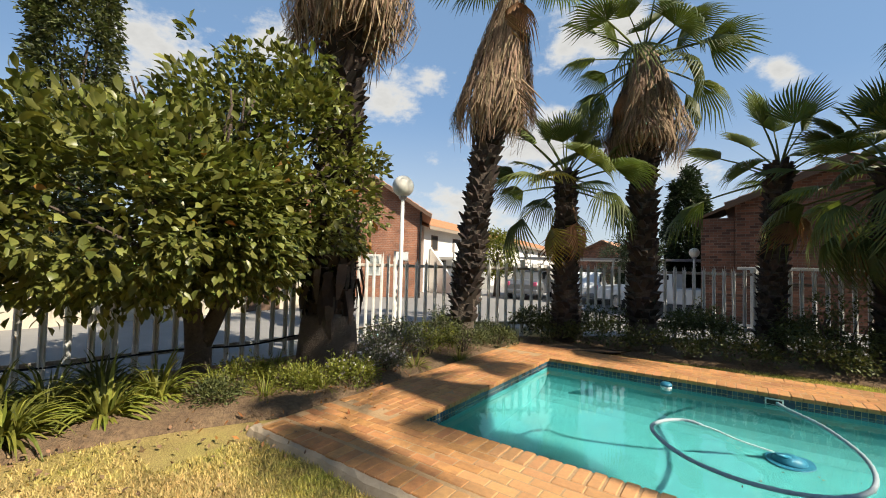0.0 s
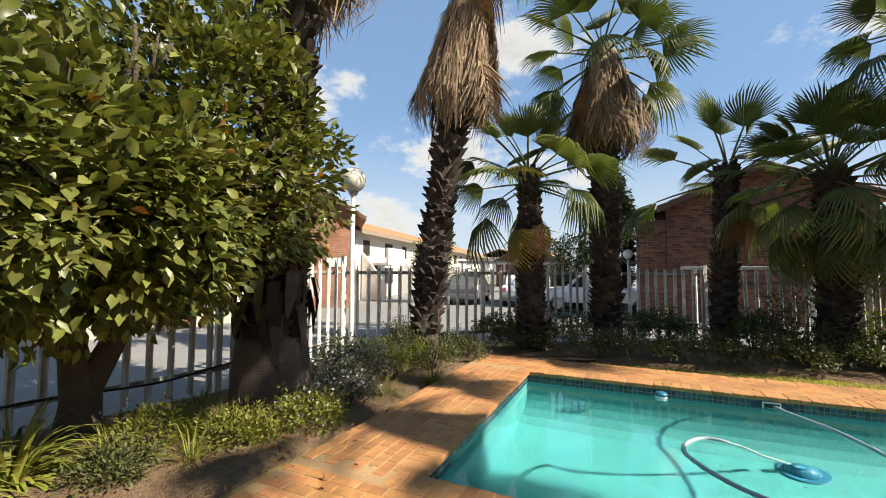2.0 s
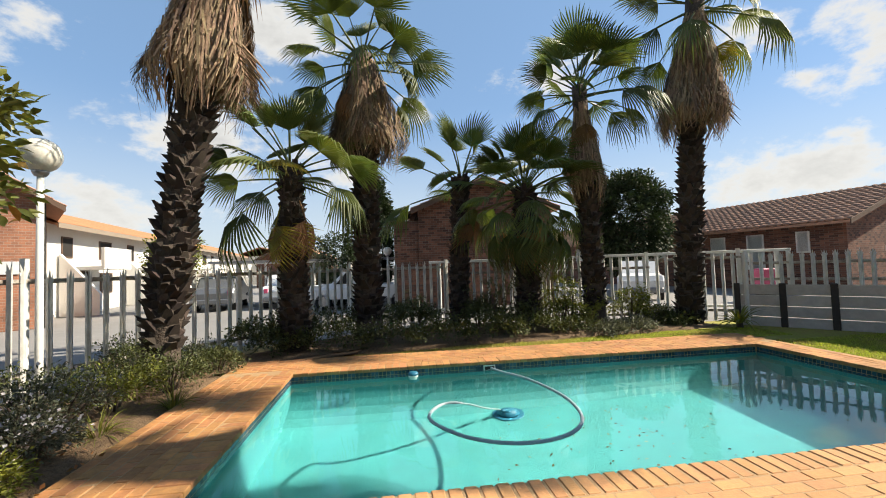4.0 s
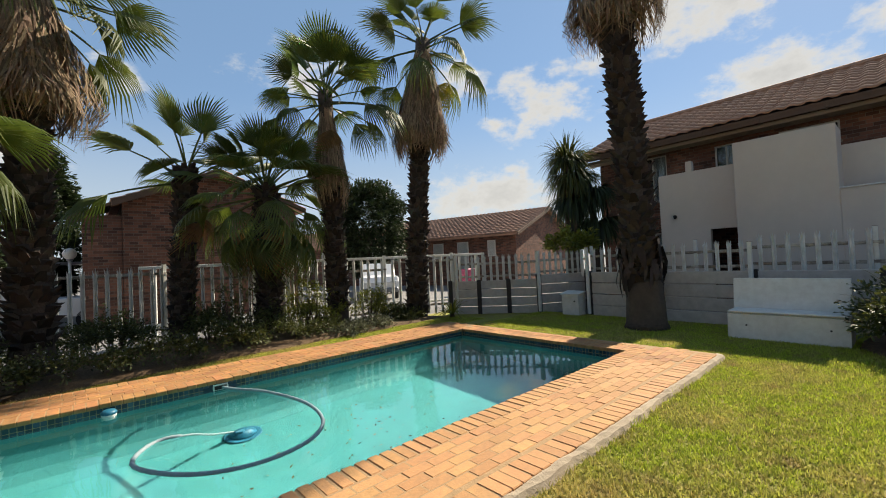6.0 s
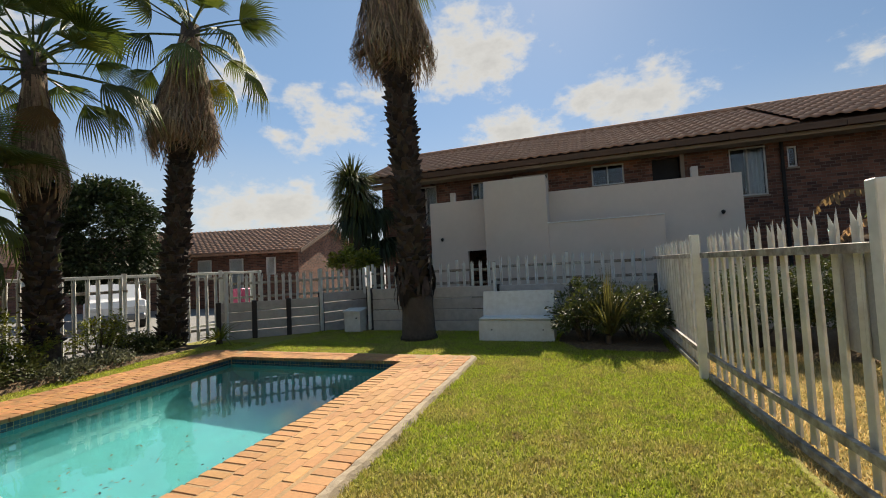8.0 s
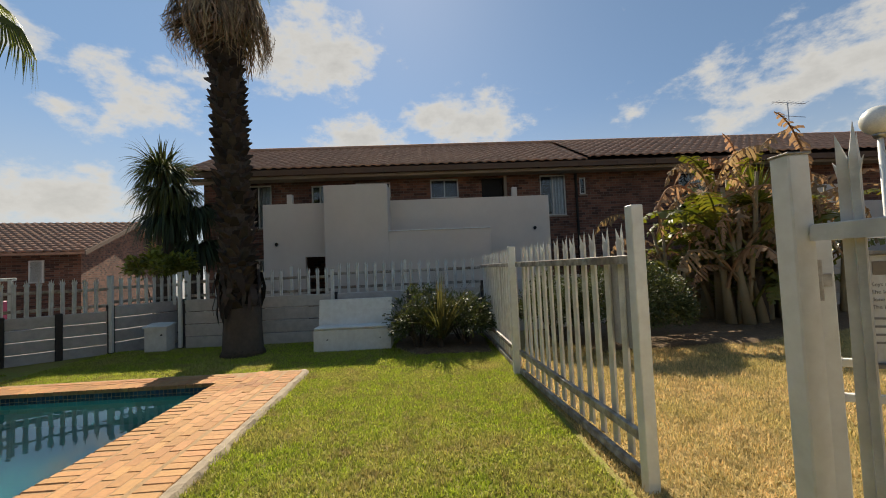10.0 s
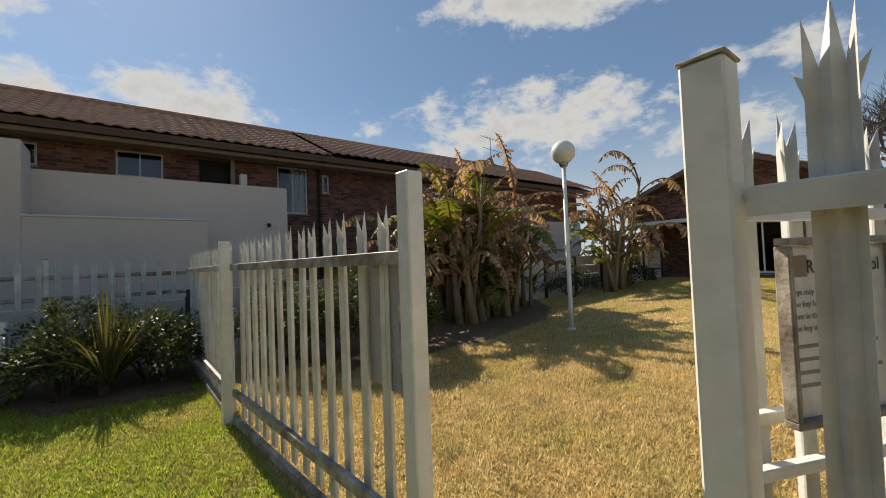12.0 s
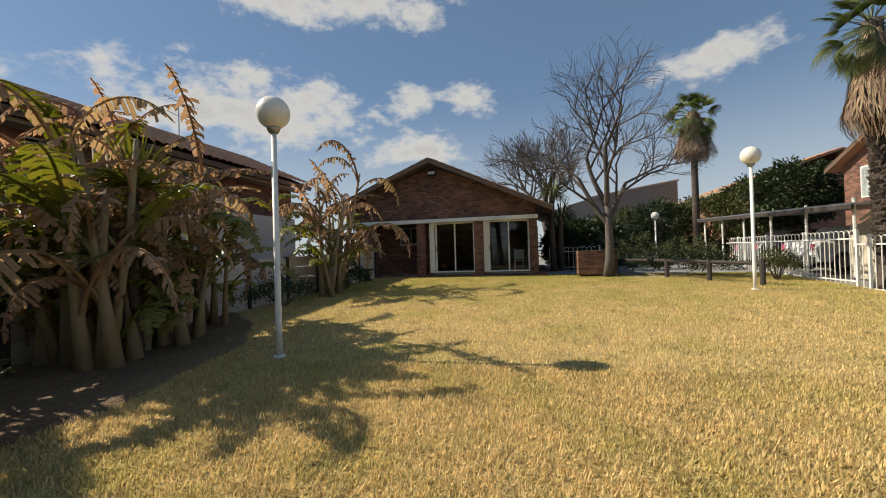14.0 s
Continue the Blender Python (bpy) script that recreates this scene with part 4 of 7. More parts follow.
# two grey boards hung on the far side of the fence by the gate
for x in (2.08, 2.28):
    bd = thing("notice_board", "grey back of a sign board tied to the palisade fence", "sign", pose(x, -1.183 - 0.012 * (x > 2.2), 0.98, 0, 0, 0), "sign boards on the fence")
    part("hanger", MB().box((0, 0.03, 0.5), (0.03, 0.09, 0.02), 0.003), M_RUST, bd)
    part("panel", MB().box((0, 0, 0.16), (0.2, 0.012, 0.62), 0.003), M_SIGNBACK, bd)
    part("edge_strip", MB().box((-0.104, 0, 0.16), (0.012, 0.03, 0.64), 0.003), M_RUST, bd)

# ---------------------------------------------------------------- precast wall with fence on top


def precast(a, b, label, top=1.0, base_fn=None, bay=1.5, rows=4):
    L_ = math.dist(a, b)
    ang = math.degrees(math.atan2(b[1] - a[1], b[0] - a[0]))
    n = max(1, round(L_ / bay))
    bw = L_ / n
    th = thing("precast_wall", label, "wall", pose(a[0], a[1], 0, 0, 0, ang), "precast garden walls", "structure")
    hh = (top + 0.08) / rows
    slab = MB().box((0, 0, 0), (bw - 0.1, 0.045, hh - 0.012), 0.012).data("slab", M_SLAB)
    post = MB().box((0, 0, top / 2), (0.115, 0.12, top + 0.12), 0.012).data("wall_post", M_DARKPOST)
    for i in range(n + 1):
        x = i * bw
        wx, wy = a[0] + (b[0] - a[0]) * i / n, a[1] + (b[1] - a[1]) * i / n
        piece("wall_post", post, th, pose(x, 0, gz(wx, wy) - 0.02))
        if i < n:
            mx, my = wx + (b[0] - a[0]) / n / 2, wy + (b[1] - a[1]) / n / 2
            for r in range(rows):
                piece("slab", slab, th, pose(x + bw / 2, random.uniform(-.004, .004), gz(mx, my) - 0.06 + hh * (r + 0.5), 0, random.uniform(-.25, .25), 0))
    return th


C_LABEL = "grey precast concrete slab wall below the palisade"
precast((EAST, -0.98), (EAST, 5.62), C_LABEL)
precast((8.05, 6.95), (6.55, 8.8), C_LABEL, 0.85, bay=0.85)
precast((9.35, 6.3), (8.05, 6.95), C_LABEL, 0.95, bay=1.4)
precast((EAST, 5.62), (9.35, 6.3), C_LABEL, 0.9, bay=1.3)
precast((EAST, -18.0), (EAST, -1.0), "grey precast slab wall behind the banana plants", 1.12)
F_LABEL = "low white palisade mounted on the precast wall"
palisade((EAST + 0.1, -0.95), (EAST + 0.1, 2.4), F_LABEL, 0.8, 0.2, base=0.9, posts=(1.7,), rails=(0.24, 0.55), post_w=0.06, face=-1, post_h=0.8)
palisade((EAST + 0.1, 2.4), (EAST + 0.1, 5.62), F_LABEL, 0.72, 0.2, base=0.9, posts=(0.9, 3.2), rails=(0.2, 0.5), post_w=0.06, face=-1, post_h=0.75)
palisade((8.15, 7.0), (6.65, 8.85), F_LABEL, 0.8, 0.17, base=0.78, posts=(0.05, 1.5), rails=(0.2, 0.55), post_w=0.06, face=-1)
palisade((9.35, 6.4), (8.15, 7.0), F_LABEL, 0.75, 0.17, base=0.85, posts=(), rails=(0.2, 0.5), face=-1)
palisade((EAST, 5.72), (9.35, 6.4), F_LABEL, 0.75, 0.17, base=0.85, posts=(), rails=(0.2, 0.5), face=-1)
for x, y, h in ((8.0, 6.9, 1.6), (8.22, 5.62, 1.62), (8.22, 2.35, 1.55), (6.65, 8.65, 1.6)):
    th = thing("fence_post", "white square steel post against the wall", "post", pose(x, y, 0), "posts along the wall")
    part("shaft", MB().box((0, 0, h / 2), (0.07, 0.07, h), 0.006), M_PAINT, th)
    part("cap", MB().box((0, 0, h + 0.004), (0.08, 0.08, 0.008), 0.002), M_RUST, th)

# white steel beam of the sliding vehicle gate beyond the north fence
sg = thing("sliding_gate", "white steel sliding gate frame beyond the fence", "gate", pose(-0.1, 12.3, 0, 0, 0, -18))
part("top_beam", MB().box((4.6, 0, 1.62), (9.2, 0.1, 0.07), 0.008), M_PAINT, sg)
part("low_beam", MB().box((4.6, 0, 0.25), (9.2, 0.05, 0.06), 0.006), M_PAINT, sg)
for i in range(5):
    part("gate_post", MB().box((0.3 + i * 2.15, 0, 0.8), (0.08, 0.08, 1.6), 0.006), M_PAINT, sg)

# ---------------------------------------------------------------- masonry bench and box
bench = thing("masonry_bench", "white-painted plastered garden bench with sloping back", "bench")
mb = MB().prism([(7.0, -0.05), (7.02, 0.37), (7.05, 0.39), (7.42, 0.40), (7.52, 0.92), (7.62, 0.92), (7.66, -0.05)], 1, 1.0, 2.46)
part("back_and_base", mb, M_PAINT, bench)
part("seat_slab", MB().box((7.22, 1.73, 0.41), (0.44, 1.44, 0.035), 0.012), M_PAINT, bench)
# solid dark plugs, coloured as the shade of two drain holes
part("drain_hole", MB().tube([(6.985, 2.2, 0.2), (7.05, 2.2, 0.2)], 0.012, 8), M_DARK, bench)
part("drain_hole", MB().tube([(6.985, 1.2, 0.2), (7.05, 1.2, 0.2)], 0.012, 8), M_DARK, bench)
box = thing("meter_box", "small white masonry pump box with sloping lid", "box")
part("body", MB().prism([(7.95, -0.04), (7.95, 0.46), (8.25, 0.52), (8.25, -0.04)], 1, 5.75, 6.2), M_PAINT, box)
part("lid", MB().prism([(7.92, 0.465), (7.92, 0.495), (8.27, 0.555), (8.27, 0.525)], 1, 5.72, 6.23), M_PAINT, box)
part("lock", MB().tube([(7.93, 5.85, 0.32), (7.96, 5.85, 0.32)], 0.018, 8), M_DARK, box)

# ---------------------------------------------------------------- lamp posts


def globe_lamp(x, y, h=3.12, r=0.215, label="white steel garden lamp post with opal globe", lean=0.0):
    th = thing("lamp_post", label, "lamp post", pose(x, y, gz(x, y) - 0.02, 0, lean, 0), "globe lamps")
    part("pole", MB().tube([(0, 0, 0), (0, 0, 0.5), (0, 0, h)], [0.042, 0.042, 0.036], 14), M_PAINT, th, smooth=True)
    part("base_plate", MB().lathe([(0.001, 0.03), (0.075, 0.03), (0.08, 0.022), (0.08, 0.0)], 16), M_PAINT, th)
    part("collar", MB().lathe([(0.036, 0.0), (0.06, 0.0), (0.085, 0.045), (0.085, 0.07), (0.001, 0.075)], 18, (0, 0, h - 0.01)), M_CHROME, th, "grey metal gallery collar", smooth=True)
    prof = [(max(0.001, r * math.sin(math.pi * i / 16)), h + 0.05 + r * 0.96 - r * math.cos(math.pi * i / 16)) for i in range(17)]
    part("globe", MB().lathe(prof, 28), M_GLOBE, th, "yellowed opal globe", smooth=True)
    return th


globe_lamp(-5.45, 6.0, 2.82)
globe_lamp(4.78, -6.5, 2.98)
globe_lamp(-3.6, -13.05, 2.98)
globe_lamp(-1.4, 17.0, 2.0, 0.17, "distant white lamp post with round globe")

# ---------------------------------------------------------------- buildings


def roof_tiles(origin, u, L_, v, S, mat, name, parent, tw=0.30, tc=0.36, amp=0.04):
    """Interlocking clay tiles: rolls across, courses stepped up the slope."""
    u, v = Vector(u).normalized(), Vector(v).normalized()
    nrm = u.cross(v)
    if nrm.z < 0:
        nrm = -nrm
    nx, nc = max(2, int(L_ / tw)) * 4, max(1, int(S / tc))
    o = np.array(origin)
    uu, vv, nn = np.array(u), np.array(v), np.array(nrm)
    V, F = [], []
    k = 0
    xs = np.arange(nx + 1) * (L_ / nx)
    wave = amp * np.array([1.0 if i % 4 in (1, 2) else (0.15 if i % 4 == 0 else 0.0) for i in range(nx + 1)])
    for c in range(nc):
        s0, s1 = c * S / nc, (c + 1) * S / nc + 0.03
        for s, lift in ((s0, -0.005), (s0, 0.035), (s1, 0.008)):
            V.append(o + xs[:, None] * uu + s * vv + (wave[:, None] + lift) * nn)
        for r in range(2):
            a = k + r * (nx + 1) + np.arange(nx)
            F.append(np.stack([a, a + 1, a + nx + 2, a + nx + 1], 1))
        k += 3 * (nx + 1)
    me = arrays(name, np.concatenate(V), np.concatenate(F), mat)
    return part(name, me, None, parent, kind="stuff")


def window_part(parent, face, pos, y0, y1, z0, z1, name="window", panes=2, curtain=True, depth=0.1, frame_mat=None):
    """A framed window in a wall. face: axis across the wall (0: wall at x=pos facing -x, 1: wall at y=pos facing +y)."""
    fm = frame_mat or M_ALU
    t = 0.045

    def at(a, d, z, sa, sd, sz, bev=0.004):
        return ((pos + d, a, z), (sd, sa, sz), bev) if face == 0 else ((a, pos - d, z), (sa, sd, sz), bev)
    fr = MB()
    w, h, cy, cz = y1 - y0, z1 - z0, (y0 + y1) / 2, (z0 + z1) / 2
    for a, z, sa, sz in ((cy, z0 + t / 2, w, t), (cy, z1 - t / 2, w, t), (y0 + t / 2, cz, t, h - 2 * t), (y1 - t / 2, cz, t, h - 2 * t)):
        fr.box(*at(a, 0.0, z, sa, 0.05, sz))
    for i in range(1, panes):
        fr.box(*at(y0 + w * i / panes, 0.0, cz, t * 0.8, 0.045, h - 2 * t))
    ob = part(name, fr, fm, parent)
    for i in range(panes):
        a = y0 + w * (i + 0.5) / panes
        part("pane", MB().box(*at(a, 0.005, cz, w / panes - t, 0.006, h - 2 * t, 0)), M_GLASS, ob)
    # near-black sheet in place of the unlit room behind the glass
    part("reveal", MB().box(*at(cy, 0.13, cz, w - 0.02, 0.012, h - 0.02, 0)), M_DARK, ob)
    if curtain:
        n = 14
        vs = []
        for i in range(n + 1):
            a = y0 + t + (w - 2 * t) * i / n * 0.55
            d = 0.075 + 0.02 * math.sin(i * 1.9)
            for z in (z0 + t, z1 - t):
                vs.append((pos + d, a, z) if face == 0 else (a, pos - d, z))
        part("curtain", MB().add(vs, [(2 * i, 2 * i + 2, 2 * i + 3, 2 * i + 1) for i in range(n)]), M_CURTAIN, ob, "pale drawn curtain")
    part("sill", MB().box(*at(cy, -0.03, z0 - 0.025, w + 0.06, 0.1, 0.05)), M_FASCIA, ob)
    return ob


def wall_with_openings(parent, face, pos, thick, a0, a1, z0, z1, holes, mat, name="wall"):
    """A wall with real openings: a grid of blocks that leaves the holes out. holes: (a0, a1, z0, z1)."""
    A = sorted({a0, a1, *[h for q in holes for h in q[:2]]})
    Z = sorted({z0, z1, *[h for q in holes for h in q[2:]]})
    mb = MB()
    for i in range(len(A) - 1):
        run = None
        for j in range(len(Z) - 1):
            ca, cz = (A[i] + A[i + 1]) / 2, (Z[j] + Z[j + 1]) / 2
            hole = any(q[0] < ca < q[1] and q[2] < cz < q[3] for q in holes)
            if not hole and run is None:
                run = Z[j]
            if run is not None and (hole or j == len(Z) - 2):
                top = Z[j] if hole else Z[j + 1]
                c = (pos + thick / 2, ca, (run + top) / 2) if face == 0 else (ca, pos - thick / 2, (run + top) / 2)
                s = (thick, A[i + 1] - A[i], top - run) if face == 0 else (A[i + 1] - A[i], thick, top - run)
                mb.box(c, s)
                run = None
    return part(name, mb.data(name, mat, weld=True), None, parent)


# long two-storey block behind the east wall
ap = thing("apartment_building", "two-storey dark face-brick flats with brown tiled roof", "building")
WX = 12.62
openings = [(-0.92, 0.02, 3.8, 4.44), (-4.56, -3.68, 3.08, 4.46), (5.24, 6.1, 3.0, 4.42), (-2.45, -1.7, 2.6, 4.42), (-5.26, -5.04, 3.77, 4.34), (3.4, 3.95, 3.5, 4.36), (1.35, 2.5, 3.9, 4.40),
            (-9.5, -8.5, 3.1, 4.4), (-13.2, -12.2, 3.1, 4.4), (5.3, 6.1, 0.9, 2.0)]
wall_with_openings(ap, 0, WX, 0.22, -18.6, 7.4, -0.1, 4.95, openings, M_BRICK, "front_wall")
for y0, y1, z0, z1 in openings:
    if (y0, y1) == (-2.45, -1.7):
        continue
    window_part(ap, 0, WX + 0.06, y0, y1, z0, z1, panes=1 if y1 - y0 < 0.4 else 2, curtain=(z1 - z0) > 0.8)
dr = part("door", MB().box((WX + 0.12, -2.07, 3.5), (0.04, 0.72, 1.8), 0.004), M_DARK, ap, "dark stained front door")
part("handle", MB().box((WX + 0.09, -1.8, 3.45), (0.04, 0.1, 0.02), 0.004), M_CHROME, dr)
part("door_post", MB().box((WX - 0.12, -2.47, 3.7), (0.1, 0.1, 1.5), 0.004), M_FASCIA, ap)
part("end_wall", MB().prism([(WX + 0.22, -0.1), (WX + 0.22, 4.95), (15.33, 6.15), (18.4, 4.95), (18.4, -0.1)], 1, 7.18, 7.4), M_BRICK, ap)
part("far_wall", MB().box((18.4, -5.6, 2.4), (0.2, 26, 5.0)), M_BRICK, ap)
part("south_wall", MB().prism([(WX + 0.22, -0.1), (WX + 0.22, 4.95), (15.33, 6.15), (18.4, 4.95), (18.4, -0.1)], 1, -18.6, -18.38), M_BRICK, ap)
sl = Vector((15.33 - 11.74, 0, 6.33 - 4.72))
rf = part("roof", MB().prism([(11.76, 4.70), (15.33, 6.29), (18.95, 4.70), (18.95, 4.64), (15.33, 6.20), (11.76, 4.64)], 1, -19.0, 7.75), M_WOOD, ap)
roof_tiles((11.74, -5.0, 4.73), (0, 1, 0), 12.75, sl, sl.length, M_ROOF, "roof_tiles", rf)
roof_tiles((11.70, -19.05, 4.80), (0, 1, 0), 14.05, sl, sl.length, M_ROOF, "roof_tiles", rf)
part("ridge_tiles", MB().tube([(15.33, -19.05, 6.38), (15.33, 7.75, 6.38)], 0.11, 8), M_ROOF, rf)
part("gutter_board", MB().box((11.80, -5.6, 4.62), (0.045, 26.7, 0.17), 0.006), M_WOOD, ap, "brown fascia board")
part("soffit_beam", MB().box((12.2, -5.6, 4.50), (0.5, 26.4, 0.10), 0.006), M_FASCIA, ap, "beige boxed eaves")
for y in np.arange(-18.5, 7.4, 1.25):
    part("rafter_end", MB().box((11.95, float(y), 4.60), (0.4, 0.06, 0.12), 0.004), M_WOOD, ap)
part("downpipe", MB().tube([(WX - 0.06, -4.9, 4.5), (WX - 0.06, -4.9, 0)], 0.045, 8), M_DARK, ap)

stair = thing("stair_block", "pale plastered outside stair and balcony walls", "stair block")
part("tower_wall", MB().box((10.3, 2.11, 1.87), (0.2, 1.72, 3.94), 0.01), M_PLASTER, stair)
for y in (1.35, 2.87):
    part("tower_return", MB().box((10.75, y, 1.868), (0.7, 0.2, 3.936), 0.01), M_PLASTER, stair)
part("low_wall", MB().box((10.3, -0.14, 1.21), (0.196, 2.78, 2.62), 0.01), M_PLASTER, stair)
part("low_return", MB().box((10.75, -1.43, 1.208), (0.7, 0.2, 2.616), 0.01), M_PLASTER, stair)
part("coping_strip", MB().box((10.3, -0.14, 2.535), (0.24, 2.8, 0.03), 0.006), M_PAINT, stair)
wall_with_openings(stair, 0, 11.1, 0.16, -3.47, 4.94, -0.1, 3.52, [(3.05, 3.75, -0.1, 1.95)], M_PLASTER, "balcony_wall")
part("balcony_floor", MB().box((11.94, 0.73, 2.55), (1.34, 8.4, 0.15)), M_CONC, stair)
part("side_wall", MB().box((11.9, 4.86, 1.7), (1.44, 0.16, 3.6)).box((11.9, -3.39, 1.7), (1.44, 0.16, 3.6)), M_PLASTER, stair)
for y in (-2.46, 4.18):
    part("pillar_stub", MB().box((11.2, y, 3.66), (0.16, 0.15, 0.28), 0.006), M_PLASTER, stair)
for y, z in ((-3.0, 2.55), (4.55, 2.35)):
    cm = part("wall_lamp", MB().lathe([(0.001, 0.05), (0.045, 0.03), (0.05, 0), (0.03, -0.05), (0.001, -0.06)], 12, (11.04, y, z)).tube([(11.1, y, z + 0.03), (11.04, y, z + 0.04)], 0.015, 6), M_DARK, stair, "small dark outside lamp", smooth=True)
st2 = thing("stair_block", "pale plastered stair walls at the far end of the flats", "stair block")
part("outer_wall", MB().box((10.9, -11.4, 1.75), (0.2, 3.2, 3.5), 0.01).box((11.75, -13.0, 1.75), (1.6, 0.2, 3.5), 0.01).box((11.75, -9.8, 1.75), (1.6, 0.2, 3.5), 0.01), M_PLASTER, st2)
part("balcony_wall", MB().box((11.2, -14.8, 1.5), (0.2, 3.5, 3.0), 0.01), M_PLASTER, st2)
# antennas
for x, y, z, h in ((13.2, 7.0, 5.3, 2.0), (14.6, -14.5, 6.0, 1.5)):
    an = thing("tv_antenna", "thin metal rooftop television antenna", "antenna", pose(x, y, z), "rooftop antennas")
    part("mast", MB().tube([(0, 0, 0), (0, 0, h)], 0.02, 6), M_CHROME, an)
    part("boom", MB().tube([(0, -0.75, h - 0.05), (0, 0.65, h + 0.05)], 0.012, 5), M_CHROME, an)
    part("boom", MB().tube([(0, -0.7, h - 0.6), (0, 0.5, h - 0.5)], 0.012, 5), M_CHROME, an)
    for i in range(7):
        part("element", MB().tube([(-0.22, -0.7 + i * 0.2, h - 0.04 + i * 0.013), (0.22, -0.7 + i * 0.2, h - 0.04 + i * 0.013)], 0.007, 4), M_CHROME, an)

# clubhouse across the dry lawn
ch = thing("clubhouse", "single-storey face-brick clubhouse with low gable roof", "house")
HZ, HY = 0.5, -18.0
part("plinth", MB().box((5.3, -22.4, HZ - 0.05), (8.3, 8.9, 0.22), 0.02), M_BRICK, ch)
gable = [(9.55, 2.84), (9.55, 3.62), (5.66, 5.02), (1.55, 3.36), (1.55, 2.84)]
part("gable_wall", MB().prism([(x, z) for x, z in gable], 1, HY - 0.22, HY), M_BRICK, ch)
part("lintel_beam", MB().box((5.5, HY + 0.02, 2.76), (8.1, 0.3, 0.15), 0.01), M_PAINT, ch, "white-painted lintel beam")
wall_with_openings(ch, 1, -19.4, 0.22, 5.9, 9.4, HZ, 2.7, [(6.57, 7.6, 1.86, 2.62)], M_BRICK, "recessed_wall")
window_part(ch, 1, -19.45, 6.57, 7.6, 1.86, 2.62, curtain=False)
part("side_wall", MB().box((9.4, -22.6, 1.6), (0.22, 7.4, 2.5)).box((1.66, -22.4, 1.6), (0.22, 8.6, 2.5)).box((5.5, -26.6, 1.6), (8.0, 0.22, 2.5)).box((5.85, -18.9, 1.6), (0.2, 1.4, 2.5)), M_BRICK, ch)
for x, w in ((8.42, 0.34), (6.2, 0.34), (3.78, 0.36), (1.64, 0.3)):
    part("brick_column", MB().box((x, HY - 0.12, (HZ + 2.69) / 2 + 0.03), (w, 0.34, 2.69 - HZ - 0.06), 0.006), M_BRICK, ch)
for x0, x1 in ((3.98, 5.62), (1.80, 3.42)):
    d = part("sliding_door", MB().box(((x0 + x1) / 2, HY - 0.2, 0.66), (x1 - x0, 0.08, 0.06), 0.005).box(((x0 + x1) / 2, HY - 0.2, 2.655), (x1 - x0, 0.08, 0.06), 0.005)
             .box((x0 + 0.03, HY - 0.2, 1.66), (0.06, 0.08, 1.94), 0.005).box((x1 - 0.03, HY - 0.2, 1.66), (0.06, 0.08, 1.94), 0.005).box(((x0 + x1) / 2, HY - 0.2, 1.66), (0.05, 0.07, 1.94), 0.005), M_PAINT, ch, "white-framed glass sliding door")
    for s in (0.25, 0.75):
        part("pane", MB().box((x0 + (x1 - x0) * s, HY - 0.2, 1.66), ((x1 - x0) / 2 - 0.07, 0.008, 1.92)), M_GLASS, d)
    part("handle", MB().box((x1 - 0.06, HY - 0.14, 1.6), (0.03, 0.04, 0.2), 0.005), M_DARK, d)
for x in (5.75, 3.52):
    part("door_jamb", MB().box((x, HY - 0.14, 1.66), (0.2, 0.12, 2.05), 0.006), M_PAINT, ch, "white-painted timber jamb")
part("floor_inside", MB().box((3.8, -22.0, HZ + 0.075), (4.0, 7.6, 0.04)), M_CONC, ch)
part("ceiling_inside", MB().box((5.5, -22.3, 2.86), (7.7, 8.2, 0.05)), M_WOOD, ch)
for s, xe, ze in ((1, 0.9, 3.06), (-1, 10.2, 3.4)):
    v = Vector((5.66 - xe, 0, 5.24 - ze))
    rp = part("roof_slope", MB().prism([(xe, ze), (5.66, 5.24), (5.66, 5.14), (xe, ze - 0.1)], 1, -27.2, HY + 0.55), M_WOOD, ch)
    roof_tiles((xe, -27.2, ze + 0.012), (0, 1, 0), 9.75, v, v.length, M_ROOF, "roof_tiles", rp)
    part("barge_board", MB().prism([(xe, ze + 0.03), (5.66, 5.27), (5.66, 5.07), (xe, ze - 0.15)], 1, HY + 0.55, HY + 0.59), M_WOOD, ch, "dark stained barge board")
fl_ = part("floodlight", MB().box((5.62, HY + 0.12, 4.72), (0.34, 0.16, 0.16), 0.02), M_DARK, ch, "dark twin floodlight box")
part("lens", MB().box((5.62, HY + 0.205, 4.72), (0.28, 0.012, 0.11), 0.004), M_WHITEPL, fl_)
ch2 = thing("plastic_chair", "white plastic chair behind the glass door", "chair", pose(2.3, -19.6, HZ + 0.1))
part("seat", MB().box((0, 0, 0.42), (0.42, 0.42, 0.03), 0.012), M_WHITEPL, ch2)
part("backrest", MB().box((0, -0.2, 0.68), (0.42, 0.03, 0.42), 0.012), M_WHITEPL, ch2)
for sx in (-1, 1):
    for sy in (-1, 1):
        part("leg", MB().box((sx * 0.18, sy * 0.18, 0.21), (0.035, 0.035, 0.42), 0.005), M_WHITEPL, ch2)


